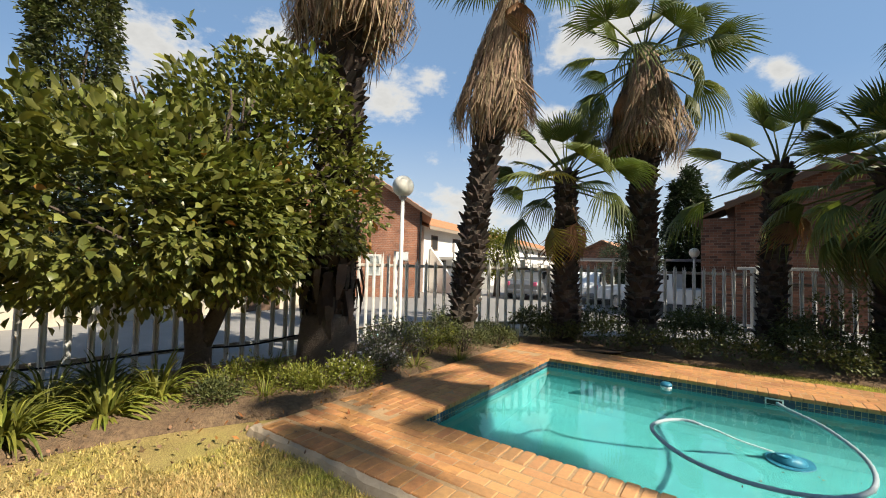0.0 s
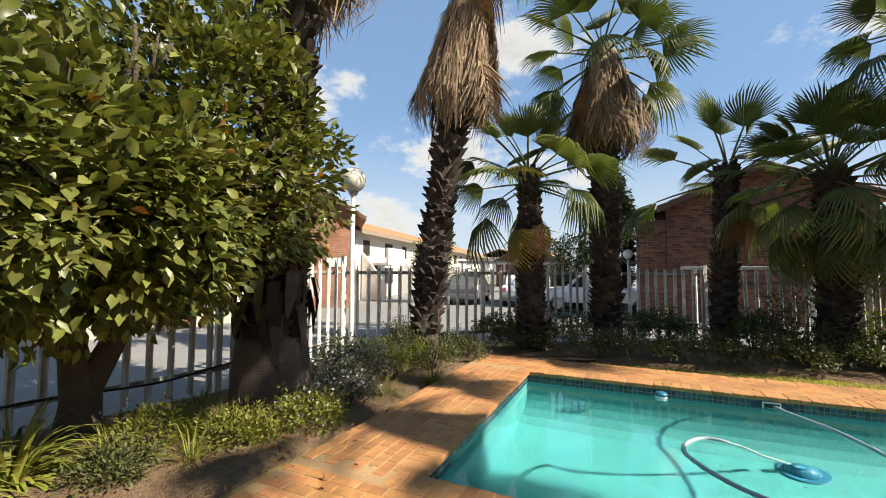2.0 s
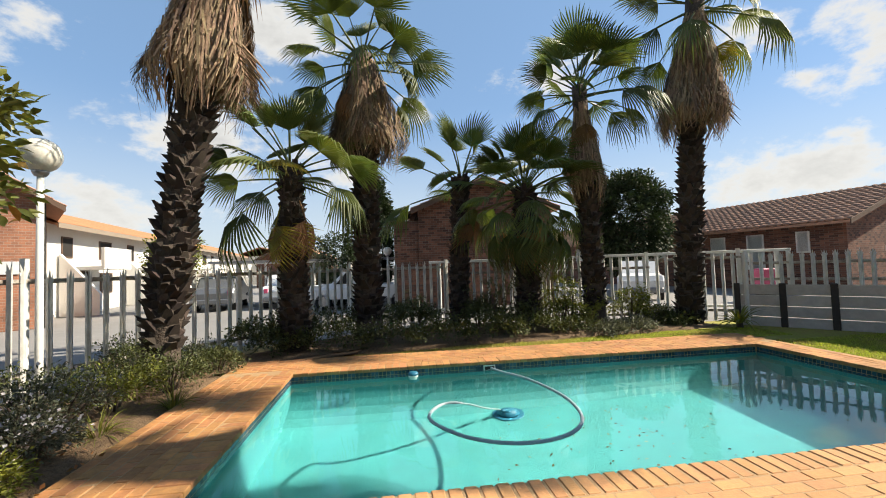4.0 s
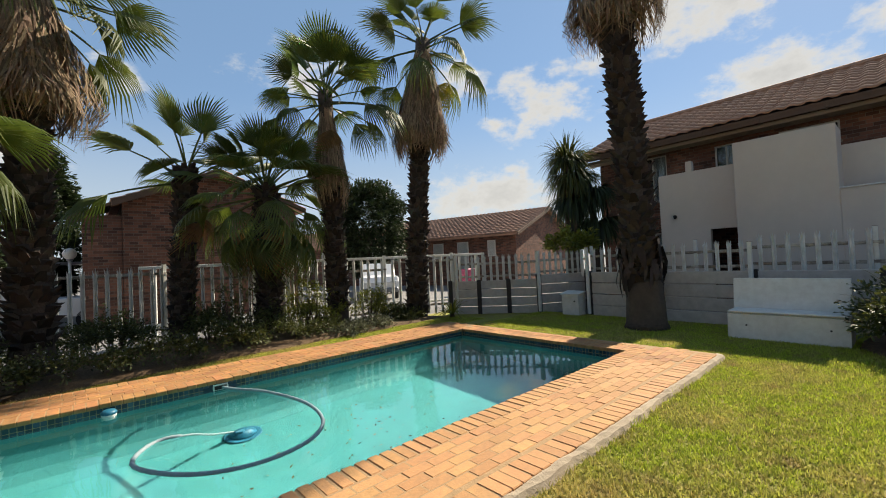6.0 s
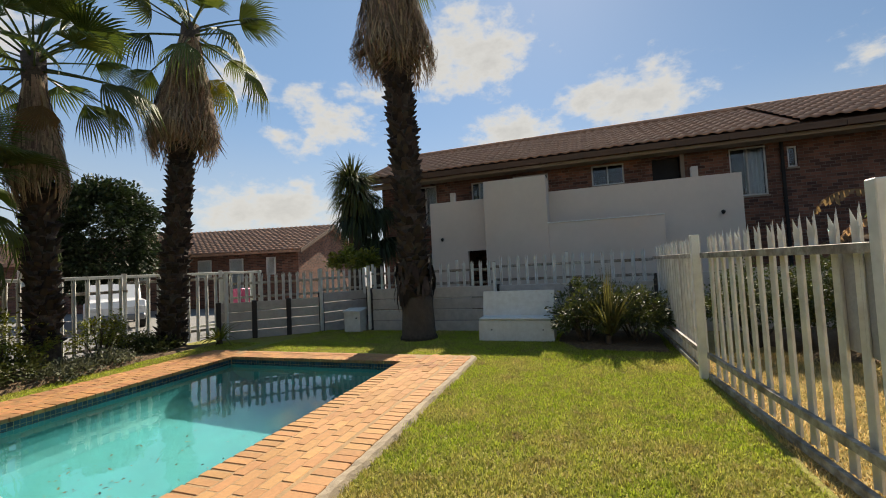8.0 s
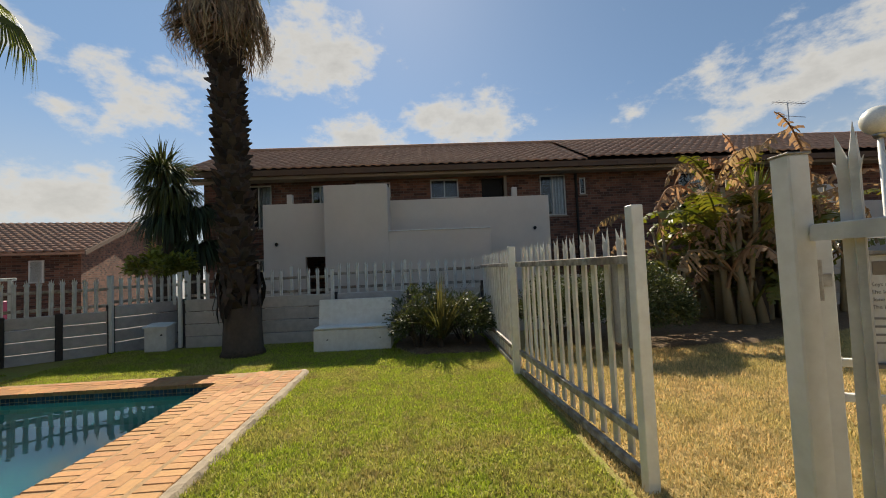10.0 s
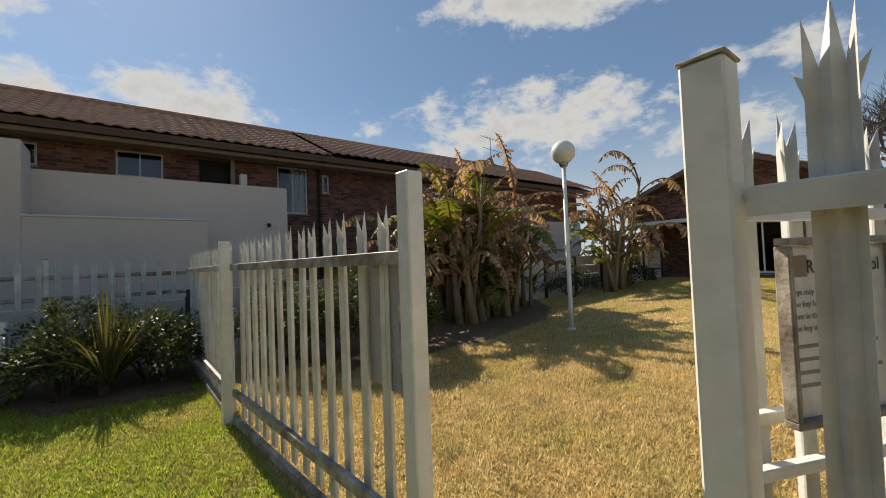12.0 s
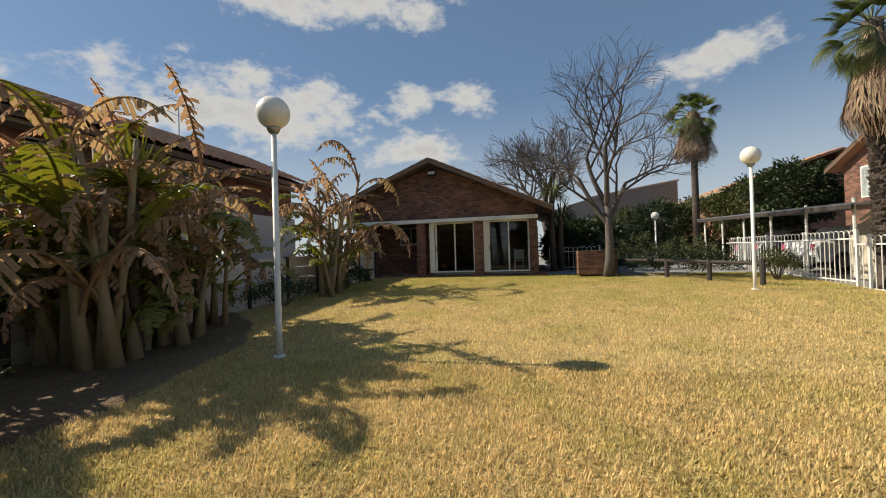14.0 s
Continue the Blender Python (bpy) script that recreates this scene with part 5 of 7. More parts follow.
def gable_house(name, label, cx, cy, w, d, eave, apex, ang=0.0, wall_mat=None, roof_mat=None, base=-0.05, over=0.5, group="", wins=()):
    """A plain block with a pitched roof; the gable faces local -y."""
    wm, rm = wall_mat or M_BRICK, roof_mat or M_ROOF
    th = thing(name, label, "building", pose(cx, cy, base, 0, 0, ang), group)
    wall = part("wall", MB().prism([(-w / 2, 0), (-w / 2, eave), (0, apex - 0.12), (w / 2, eave), (w / 2, 0)], 1, 0, d), wm, th)
    for s in (-1, 1):
        xe, ze = s * (w / 2 + over), eave - over * (apex - eave) / (w / 2)
        v = Vector((-xe, 0, apex - ze))
        rp = part("roof", MB().prism([(xe, ze), (0, apex), (0, apex - 0.1), (xe, ze - 0.1)], 1, -0.35, d + 0.35), rm, th)
        roof_tiles((xe, -0.35, ze + 0.012), (0, 1, 0), d + 0.7, v, v.length, rm, "roof_tiles", rp)
        part("barge_board", MB().prism([(xe, ze + 0.03), (0, apex + 0.03), (0, apex - 0.17), (xe, ze - 0.15)], 1, -0.39, -0.35), M_WOOD, th)
    for face, a0, a1, z0, z1 in wins:
        c = ((a0 + a1) / 2, -0.01, (z0 + z1) / 2) if face == "f" else ((-w / 2 - 0.01 if face == "l" else w / 2 + 0.01), (a0 + a1) / 2, (z0 + z1) / 2)
        s = (a1 - a0, 0.05, z1 - z0) if face == "f" else (0.05, a1 - a0, z1 - z0)
        wd = part("window", MB().box(c, s, 0.01), M_PAINT, th)
        c2 = (c[0], c[1] - 0.022, c[2]) if face == "f" else (c[0] + (-0.022 if face == "l" else 0.022), c[1], c[2])
        s2 = (s[0] - 0.14, 0.02, s[2] - 0.14) if face == "f" else (0.02, s[1] - 0.14, s[2] - 0.14)
        part("pane", MB().box(c2, s2), M_GLASS, wd)
        # dark sheet painted as the unlit room behind this pane
        part("unlit_room_backing", MB().box((c2[0] + (0 if face == "f" else (0.008 if face == "l" else -0.008)), c2[1] + (0.008 if face == "f" else 0), c2[2]), tuple(q * 0.99 for q in s2)), M_DARK, wd)
    return th


# neighbouring blocks
ne = gable_house("brick_block", "dark face-brick flats with low gable beyond the fence", 2.4, 15.7, 5.2, 7, 3.78, 4.87, 0, over=0.25)
part("side_wing", MB().box((-3.06, 0.8, 1.65), (0.9, 1.5, 3.3)), M_BRICK, ne)
part("wing_roof", MB().prism([(-3.8, 3.25), (-2.5, 3.85), (-2.5, 3.77), (-3.8, 3.17)], 1, -0.06, 1.9), M_WOOD, ne)
nw = gable_house("brick_block", "light face-brick flats with gable beyond the west fence", -15.3, 12.6, 7.6, 12, 4.2, 6.6, 40, M_BRICK_L, over=0.45, wins=(("f", 1.2, 1.9, 1.0, 2.0),))
part("gutter_pipe", MB().tube([(3.75, -0.06, 4.1), (3.75, -0.06, 0)], 0.05, 8), M_DARK, nw)
part("wall_sign", MB().box((2.9, -0.03, 1.95), (0.6, 0.03, 0.4), 0.004), M_WHITEPL, nw, "small white and blue notice")
# row of pale two-storey flats receding behind the west yard


def flat_row(cx, cy, ang, units, label, roof=None, wall=None, uw=6.0, eave=3.9):
    th = thing("flats_row", label, "building", pose(cx, cy, -0.05, 0, 0, ang))
    L_ = units * uw
    part("wall", MB().box((L_ / 2, 3.5, eave / 2), (L_, 7.0, eave)), wall or M_WHITEWALL, th)
    rp = part("roof", MB().prism([(-0.6, eave - 0.15), (3.5, eave + 1.25), (7.6, eave - 0.15), (7.6, eave - 0.25), (3.5, eave + 1.15), (-0.6, eave - 0.25)], 0, -0.5, L_ + 0.5), roof or M_ROOF_O, th)
    v = Vector((0, 4.1, 1.4))
    roof_tiles((-0.5, -0.6, eave - 0.135), (1, 0, 0), L_ + 1.0, v, v.length, roof or M_ROOF_O, "roof_tiles", rp, 0.33, 0.4)
    part("fascia", MB().box((L_ / 2, -0.62, eave - 0.22), (L_ + 1, 0.04, 0.2)), M_FASCIA, th)
    for i in range(units):
        x = i * uw
        part("stair_wall", MB().prism([(-1.5, 0), (-1.5, 0.9), (-0.1, 2.6), (-0.1, 0)], 0, x + 0.6, x + 0.8), wall or M_WHITEWALL, th)
        part("balcony", MB().box((x + 2.6, -0.7, 2.0), (2.6, 1.3, 0.15)).box((x + 2.6, -1.3, 2.45), (2.6, 0.12, 0.9)), wall or M_WHITEWALL, th)
        for x0, z0, w_, h_ in ((0.9, 2.45, 0.8, 0.9), (3.9, 2.45, 1.2, 0.9), (4.0, 0.8, 1.2, 1.0), (2.0, 0.0, 0.9, 1.9)):
            wd = part("window", MB().box((x + x0 + w_ / 2, -0.01, z0 + h_ / 2), (w_, 0.06, h_), 0.01), M_WOOD, th)
            # no glass: the unlit rooms are put into the near-black pane colour
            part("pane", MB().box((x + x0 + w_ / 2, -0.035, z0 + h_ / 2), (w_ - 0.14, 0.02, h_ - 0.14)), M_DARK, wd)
    return th


flat_row(-14.8, 18.2, 100, 7, "row of pale plastered flats with orange tile roofs")
flat_row(-16.5, 60.5, 96, 4, "distant pale flats with orange tile roofs")
gable_house("small_house", "distant brick house with shallow gable roof", -11.8, 44, 7, 8, 2.9, 4.6, 0)
fe = gable_house("brick_block", "long low brick block with brown tiled roof", 20.6, 15.3, 9.0, 26, 2.95, 4.5, 14, over=0.5,
                 wins=tuple(("l", 1.2 + 1.75 * i, 1.2 + 1.75 * i + (0.75 if i % 3 else 0.5), 0.9 if i % 2 else 1.6, 2.5) for i in range(13)))
# south-west neighbours
gb = thing("office_block", "large plain grey building behind the bare trees", "building", pose(-10.4, -46, 0))
part("wall", MB().prism([(-1.5, 0), (-1.5, 7.8), (6.5, 6.6), (10.5, 5.5), (10.5, 0)], 1, -8, 0), M_GREYWALL, gb)
part("roof_edge", MB().prism([(-1.6, 7.8), (-1.6, 7.95), (6.6, 6.75), (6.5, 6.6)], 1, -8, 0.1), M_FASCIA, gb)
flat_row(-11.5, -46.0, 90, 3, "face-brick flats with orange tiled roof and white stairs", M_ROOF_O, M_BRICK_L, 5.6, 5.4)
gable_house("brick_block", "brick gable end with white window above the carport", -10.6, -17.4, 8.2, 9, 4.65, 6.5, 90, M_BRICK, M_ROOF_O, over=0.5, wins=(("f", -3.2, -2.2, 3.1, 4.3),))
so = thing("outside_stair", "cream plastered outside staircase with sloping parapet", "staircase")
part("parapet", MB().prism([(-12.6, 0.4), (-15.6, 0.4), (-15.6, 1.9), (-15.2, 1.9), (-12.6, 3.1)], 0, -7.3, -7.1), M_CREAM, so)
part("handrail", MB().tube([(-7.05, -15.1, 2.0), (-7.05, -12.7, 3.05)], 0.04, 8), M_PAINT, so)
part("end_wall", MB().box((-8.0, -15.5, 1.15), (1.6, 0.2, 1.5), 0.01), M_CREAM, so)
for i in range(8):
    part("step", MB().box((-7.9, -15.2 + i * 0.3, 0.45 + 0.19 * i), (1.4, 0.32, 0.2), 0.006), M_CONC, so)

# carport
cp = thing("carport", "long flat-roofed steel carport", "carport")
part("roof_sheet", MB().prism([(-24.6, 2.75), (-14.2, 2.42), (-14.2, 2.36), (-24.6, 2.69)], 0, -9.6, -6.3), M_CHROME, cp, "grey sheet-metal roof")
part("edge_beam", MB().prism([(-24.6, 2.7), (-14.2, 2.37), (-14.2, 2.25), (-24.6, 2.58)], 0, -6.34, -6.28), M_DARKPOST, cp)
for i in range(6):
    y = -24.2 + i * 1.95
    part("support", MB().tube([(-6.5, y, 0.5), (-6.5, y, 2.55)], 0.04, 8), M_PAINT, cp)
cp2 = thing("carport", "low carport roof beyond the west fence", "carport", pose(-8.5, 21, 0, 0, 0, 10))
part("roof_sheet", MB().box((4.5, 0, 2.0), (11, 3.5, 0.1)), M_CHROME, cp2)
for i in range(6):
    part("support", MB().tube([(-0.8 + i * 2.1, -1.6, 0), (-0.8 + i * 2.1, -1.6, 2.0)], 0.05, 8), M_PAINT, cp2)


# hoop-topped fence on the south-west side
def hoop_fence(a, b, label, h=1.0, pitch=0.19):
    L_ = math.dist(a, b)
    ang = math.degrees(math.atan2(b[1] - a[1], b[0] - a[0]))
    th = thing("hoop_fence", label, "fence", pose(a[0], a[1], gz(*a) - 0.03, 0, 0, ang), "hoop-topped fences")
    r = pitch / 2
    hoop = [(-r, 0, 0.05)] + [(-r * math.cos(math.pi * i / 8), 0, h - r + r * math.sin(math.pi * i / 8)) for i in range(9)] + [(r, 0, 0.05)]
    data = MB().tube(hoop, 0.011, 5).data("hoop", M_PAINT)
    for i in range(int(L_ / (pitch * 1.0)) - 1):
        piece("hoop", data, th, pose(r + 0.05 + i * pitch, 0, 0))
    for z in (0.12, h - 0.2):
        part("rail", MB().box((L_ / 2, 0.014, z), (L_, 0.012, 0.035), 0.002), M_PAINT, th)
    for i in range(int(L_ / 2.1) + 1):
        part("post", MB().box((i * 2.1, 0, h / 2), (0.055, 0.055, h + 0.06), 0.005), M_PAINT, th)
    return th


hoop_fence((-5.9, -9.0), (-6.0, -13.6), "white steel hoop-topped garden fence", 1.35)
hoop_fence((-6.0, -13.6), (-6.15, -21.0), "white steel hoop-topped garden fence", 1.35)
hoop_fence((-5.9, -1.4), (-5.9, -9.0), "white steel hoop-topped garden fence", 1.35)
hoop_fence((1.0, -20.5), (-1.2, -20.5), "short hoop-topped fence beside the clubhouse", 1.0)

pl = thing("brick_planter", "low square face-brick planter wall", "planter")
part("wall", MB().box((-0.55, -17.1, 0.95), (1.3, 0.22, 0.85), 0.008).box((-1.1, -17.7, 0.95), (0.22, 1.0, 0.85), 0.008).box((0.0, -17.7, 0.95), (0.22, 1.0, 0.85), 0.008), M_BRICK, pl)
part("fill", MB().box((-0.55, -17.7, 0.9), (1.0, 1.0, 0.8)), M_SOIL, pl)
lf = thing("log_rail", "dark low timber pole rail along the path", "rail")
part("pole", MB().tube([(-1.3, -18.6, 0.98), (-2.6, -16.4, 0.98), (-4.3, -13.9, 0.92)], 0.05, 8), M_DARKPOST, lf)
for x, y in ((-1.4, -18.4), (-2.6, -16.4), (-3.4, -15.2), (-4.2, -14.0)):
    part("stake", MB().tube([(x, y, 0.35), (x, y, 1.04)], 0.07, 8), M_DARKPOST, lf)
sheet("path_south", [-3.6, -1.5], [-18.2, -16.4], -0.02, M_CONC, label="short concrete path beside the planter", category="path")

# ---------------------------------------------------------------- vehicles


def wheel(parent, x, y, r=0.31):
    t = part("wheel", MB().tube([(x, y - 0.1, r), (x, y + 0.1, r)], r, 20), M_TYRE, parent)
    part("rim", MB().tube([(x, y - 0.11, r), (x, y + 0.11, r)], r * 0.6, 14), M_CHROME, t)


def vehicle(x, y, ang, prof, glass, width, label, paint, name="car", base=-0.06):
    th = thing(name, label, "car", pose(x, y, base, 0, 0, ang))
    hw = width / 2
    mb = MB()
    n = len(prof)
    rows = []
    for s, k in ((-hw, 0.93), (-hw * 0.94, 1.0), (hw * 0.94, 1.0), (hw, 0.93)):
        rows.append(len(mb.v))
        zc = 0.65
        mb.v += [(px * (0.985 if abs(s) == hw else 1), s * (1 if pz < 1.0 else 0.88), zc + (pz - zc) * k) for px, pz in prof]
    for a, b in zip(rows, rows[1:]):
        mb.f += [(a + i, a + (i + 1) % n, b + (i + 1) % n, b + i) for i in range(n)]
    mb.f += [tuple(rows[0] + i for i in range(n)), tuple(rows[3] + i for i in reversed(range(n)))]
    part("body", mb, paint, th)
    for poly in glass:
        part("side_window", MB().prism(poly, 1, -hw * 0.9 - 0.02, -hw * 0.9 + 0.005), M_DARK, th, "dark side window")
        part("side_window", MB().prism(poly, 1, hw * 0.9 - 0.005, hw * 0.9 + 0.02), M_DARK, th, "dark side window")
    xs = [p[0] for p in prof]
    x0, x1 = min(xs), max(xs)
    for wx in (x0 + 0.75, x1 - 0.8):
        for s in (-1, 1):
            wheel(th, wx, s * (hw - 0.1))
    for s in (-1, 1):
        part("headlight", MB().box((x1 - 0.03, s * hw * 0.72, 0.72), (0.08, 0.26, 0.14), 0.02), M_WHITEPL, th)
        part("tail_light", MB().box((x0 + 0.03, s * hw * 0.8, 0.78), (0.08, 0.16, 0.2), 0.02), M_PINK, th, "red tail light")
    part("bumper", MB().box((x1, 0, 0.42), (0.14, width * 0.95, 0.2), 0.04), M_CARGREY, th)
    part("bumper", MB().box((x0, 0, 0.42), (0.14, width * 0.95, 0.2), 0.04), M_CARGREY, th)
    return th


SEDAN = [(-2.0, 0.3), (-2.05, 0.75), (-1.9, 0.95), (-1.35, 1.0), (-0.85, 1.42), (0.35, 1.45), (1.05, 0.98), (1.85, 0.86), (2.05, 0.7), (2.05, 0.3)]
SEDAN_G = [[(-1.2, 1.0), (-0.78, 1.36), (-0.2, 1.38), (-0.2, 1.0)], [(-0.12, 1.0), (-0.12, 1.38), (0.3, 1.38), (0.88, 1.0)]]
VAN = [(-2.1, 0.3), (-2.15, 1.7), (-2.0, 1.9), (0.9, 1.9), (1.6, 1.15), (2.1, 1.0), (2.2, 0.7), (2.2, 0.3)]
VAN_G = [[(0.1, 1.15), (0.1, 1.75), (0.85, 1.75), (1.35, 1.15)]]
PICK = [(-2.3, 0.4), (-2.3, 0.95), (-0.5, 0.95), (-0.45, 1.5), (0.6, 1.52), (1.15, 1.02), (2.1, 0.95), (2.25, 0.75), (2.25, 0.4)]
PICK_G = [[(-0.35, 1.0), (-0.35, 1.42), (0.55, 1.42), (0.95, 1.0)]]
vehicle(9.1, 16.6, 239, PICK, PICK_G, 1.6, "white parked pickup behind the fence", M_CAR, "parked_pickup")
vehicle(-2.4, 17.5, 172, PICK, PICK_G, 1.7, "white parked pickup truck in the yard", M_CAR, "parked_pickup")
vehicle(-6.2, 20.3, 100, SEDAN, SEDAN_G, 1.65, "white parked sedan under the carport", M_CAR, "parked_car")
vehicle(-4.0, 21.2, 100, SEDAN, SEDAN_G, 1.65, "dark grey parked sedan under the carport", M_CARGREY, "parked_car")
vehicle(-9.0, 20.2, 100, SEDAN, SEDAN_G, 1.65, "dark grey parked sedan under the carport", M_CARGREY, "parked_car")
vehicle(-8.8, -17.6, 185, SEDAN, SEDAN_G, 1.65, "white parked sedan under the carport", M_CAR, "parked_car", 0.5)
vehicle(-8.8, -21.0, 185, SEDAN, SEDAN_G, 1.65, "dark grey parked sedan under the carport", M_CARGREY, "parked_car", 0.5)

yw = thing("yard_wall", "bright plastered boundary wall across the yard", "wall", kind="structure")
part("wall", MB().box((-12.3, 4.4, 0.55), (0.2, 10.0, 1.25), 0.01), M_CREAM, yw)
part("garage_door", MB().box((-12.17, 7.0, 0.6), (0.05, 1.2, 1.3), 0.01), M_WOOD, yw)

# ---------------------------------------------------------------- palms


def fan_data(name, mat, petiole, R, n, spread, droop, cup, ragged=0.12, pw=0.022):
    """A fan frond: petiole along +y, pleated blade whose tips split and droop."""
    mb = MB()
    ps = []
    for i in range(5):
        t = i / 4
        ps.append((0, petiole * t, -0.10 * petiole * t * t))
    mb.tube(ps, [pw * 1.5, pw, pw * 0.85, pw * 0.75, pw * 0.6], 4, cap=False)
    hub = Vector(ps[-1])
    amax = radians(spread)
    for i in range(n):
        a = -amax + 2 * amax * (i + 0.5) / n
        da = amax / n
        Ri = R * (1 - 0.25 * (abs(a) / amax) ** 2) * random.uniform(1 - ragged, 1 + ragged * 0.4)
        k = len(mb.v)

        def pt(ang, r, lift=0.0):
            q = r / R
            return hub + Vector((math.sin(ang) * r, math.cos(ang) * r, -droop * R * q ** 2.4 + cup * R * q * abs(math.sin(ang)) + lift))
        m1, m2 = 0.45 * Ri, 0.76 * Ri
        tip = pt(a + random.uniform(-.06, .06), Ri)
        tip.z -= droop * 0.25 * R * random.uniform(0.2, 1.6)
        mb.v += [tuple(hub), tuple(pt(a - da, m1)), tuple(pt(a, m1, 0.03 * R)), tuple(pt(a + da, m1)),
                 tuple(pt(a - da * 0.62, m2)), tuple(pt(a, m2, 0.015 * R)), tuple(pt(a + da * 0.62, m2)), tuple(tip)]
        mb.f += [(k, k + 1, k + 2), (k, k + 2, k + 3), (k + 1, k + 4, k + 5, k + 2), (k + 2, k + 5, k + 6, k + 3), (k + 4, k + 7, k + 5), (k + 5, k + 7, k + 6)]
    me = bpy.data.meshes.new(name)
    me.from_pydata(mb.v, [], mb.f)
    me.materials.append(mat)
    return me


FANS = [fan_data("frond", M_FROND, 0.85, 0.80, 24, 66, 0.16, 0.10), fan_data("frond", M_FROND, 1.0, 0.78, 26, 74, 0.45, -0.12), fan_data("frond", M_FROND, 1.05, 0.78, 24, 66, 0.8, -0.3),
        fan_data("frond", M_FROND, 0.95, 0.80, 26, 78, 0.28, 0.10)]
FANY = [fan_data("yellow_frond", M_FRONDY, 0.95, 0.82, 28, 95, 0.6, -0.05)]
FANB = [fan_data("brown_frond", M_FRONDB, 0.95, 0.8, 26, 70, 0.8, -0.25, 0.2), fan_data("brown_frond", M_SKIRT, 0.95, 0.75, 24, 50, 0.45, -0.5, 0.25)]


def palm(x, y, trunk_h, r0, r1, lean, label, skirt=None, n_green=20, n_dead=4, fan=1.0, el_range=(75, -35), specials=(), boots=True, foot=1.5, boot_len=0.1, group="fan palms", seed=1, bole=None):
    """A washingtonia: trunk with old leaf bases, skirt of dead fronds (bottom z, width, height), crown of fan fronds."""
    random.seed(seed)
    g = np.random.default_rng(seed)
    th = thing("palm_tree", label, "palm tree", pose(x, y, gz(x, y) - 0.03), group)
    lean = Vector((lean[0], lean[1], 0))
    N_ = 14

    def axis(z):
        t = z / trunk_h
        return Vector((lean.x * t ** 1.2, lean.y * t ** 1.2, z))

    def rad_at(z):
        t = z / trunk_h
        return r0 + (r1 - r0) * min(1, t * 1.4) + r0 * (foot - 1) * max(0, 1 - z / 0.55) ** 2
    zz = [0, 0.12, 0.3, 0.5] + [0.5 + (trunk_h - 0.5) * i / N_ for i in range(1, N_ + 1)]
    part("trunk", MB().tube([axis(z) for z in zz], [rad_at(z) * random.uniform(0.97, 1.03) for z in zz], 16), M_TRUNK, th, smooth=True)
    if bole:
        br, bh = bole
        part("root_base", MB().tube([(0, 0, z * bh) for z in (0, 0.08, 0.25, 0.5, 0.75, 0.9, 0.98, 1.03)], [br * q for q in (1.06, 1.0, 0.97, 0.94, 0.9, 0.86, 0.76, 0.55)], 22), M_BOLE, th, "thick smooth grey root base", smooth=True)
        V, F = [], []
        for i in range(70):
            a, z0 = g.uniform(0, math.tau), bh + g.uniform(0.05, 0.75)
            ln, w = g.uniform(0.22, 0.5), g.uniform(0.025, 0.075)
            c, rr = axis(z0), rad_at(z0) * 0.9
            o, s = Vector((math.cos(a), math.sin(a), 0)), Vector((-math.sin(a), math.cos(a), 0))
            out = g.uniform(0.08, 0.24)
            sw = s * g.uniform(-.08, .08)
            pts = [(c + o * rr, w), (c + o * (rr + out * 0.8) + Vector((0, 0, 0.06)), w * 1.1), (c + o * (rr + out) + sw + Vector((0, 0, -ln * 0.5)), w), (c + o * (rr + out * 0.9) + sw * 1.6 + Vector((0, 0, -ln)), w * 0.25)]
            k = len(V)
            for q, (p, ww) in enumerate(pts):
                V += [tuple(p - s * ww), tuple(p + s * ww)]
                if q < 3:
                    F.append((k + 2 * q, k + 2 * q + 1, k + 2 * q + 3, k + 2 * q + 2))
        me = bpy.data.meshes.new("husk")
        me.from_pydata(V, [], F)
        me.materials.append(M_BOOT)
        part("husk", me, None, th, "ragged dark hanging leaf bases", kind="stuff")
    if boots:
        V, F = [], []
        z, k = bole[1] if bole else 0.55 if foot > 1.2 else 0.15, 0
        top = (skirt[0] + 0.3) if skirt else trunk_h
        row = 0
        while z < top:
            cnt = 9
            for j in range(cnt):
                a = math.tau * (j + 0.5 * (row % 2)) / cnt + random.uniform(-.18, .18)
                if random.random() < 0.12:
                    continue
                zc = z + random.uniform(-.03, .03)
                c, rr = axis(zc), rad_at(zc)
                o = Vector((math.cos(a), math.sin(a), 0))
                s = Vector((-o.y, o.x, 0))
                ln, wd = boot_len * random.uniform(0.35, 1.3), rr * 0.36
                p = c + o * (rr * 0.96)
                tip = p + o * ln * 0.75 + Vector((0, 0, ln * random.uniform(0.15, 0.9)))
                V += [p - s * wd - Vector((0, 0, .05)), p + s * wd - Vector((0, 0, .05)), p + s * wd * 0.8 + Vector((0, 0, .06)), p - s * wd * 0.8 + Vector((0, 0, .06)), tip - s * wd * 0.42, tip + s * wd * 0.42]
                F += [(k, k + 1, k + 5, k + 4), (k + 2, k + 3, k + 4, k + 5), (k + 1, k + 2, k + 5, k + 5), (k + 3, k, k + 4, k + 4)]
                k += 6
            z += 0.085
            row += 1
        me = bpy.data.meshes.new("bark_stubble")
        me.from_pydata([tuple(p) for p in V], [], [tuple(dict.fromkeys(f)) for f in F])
        me.materials.append(M_BOOT)
        part("bark_stubble", me, None, th, kind="stuff")
    top = axis(trunk_h)
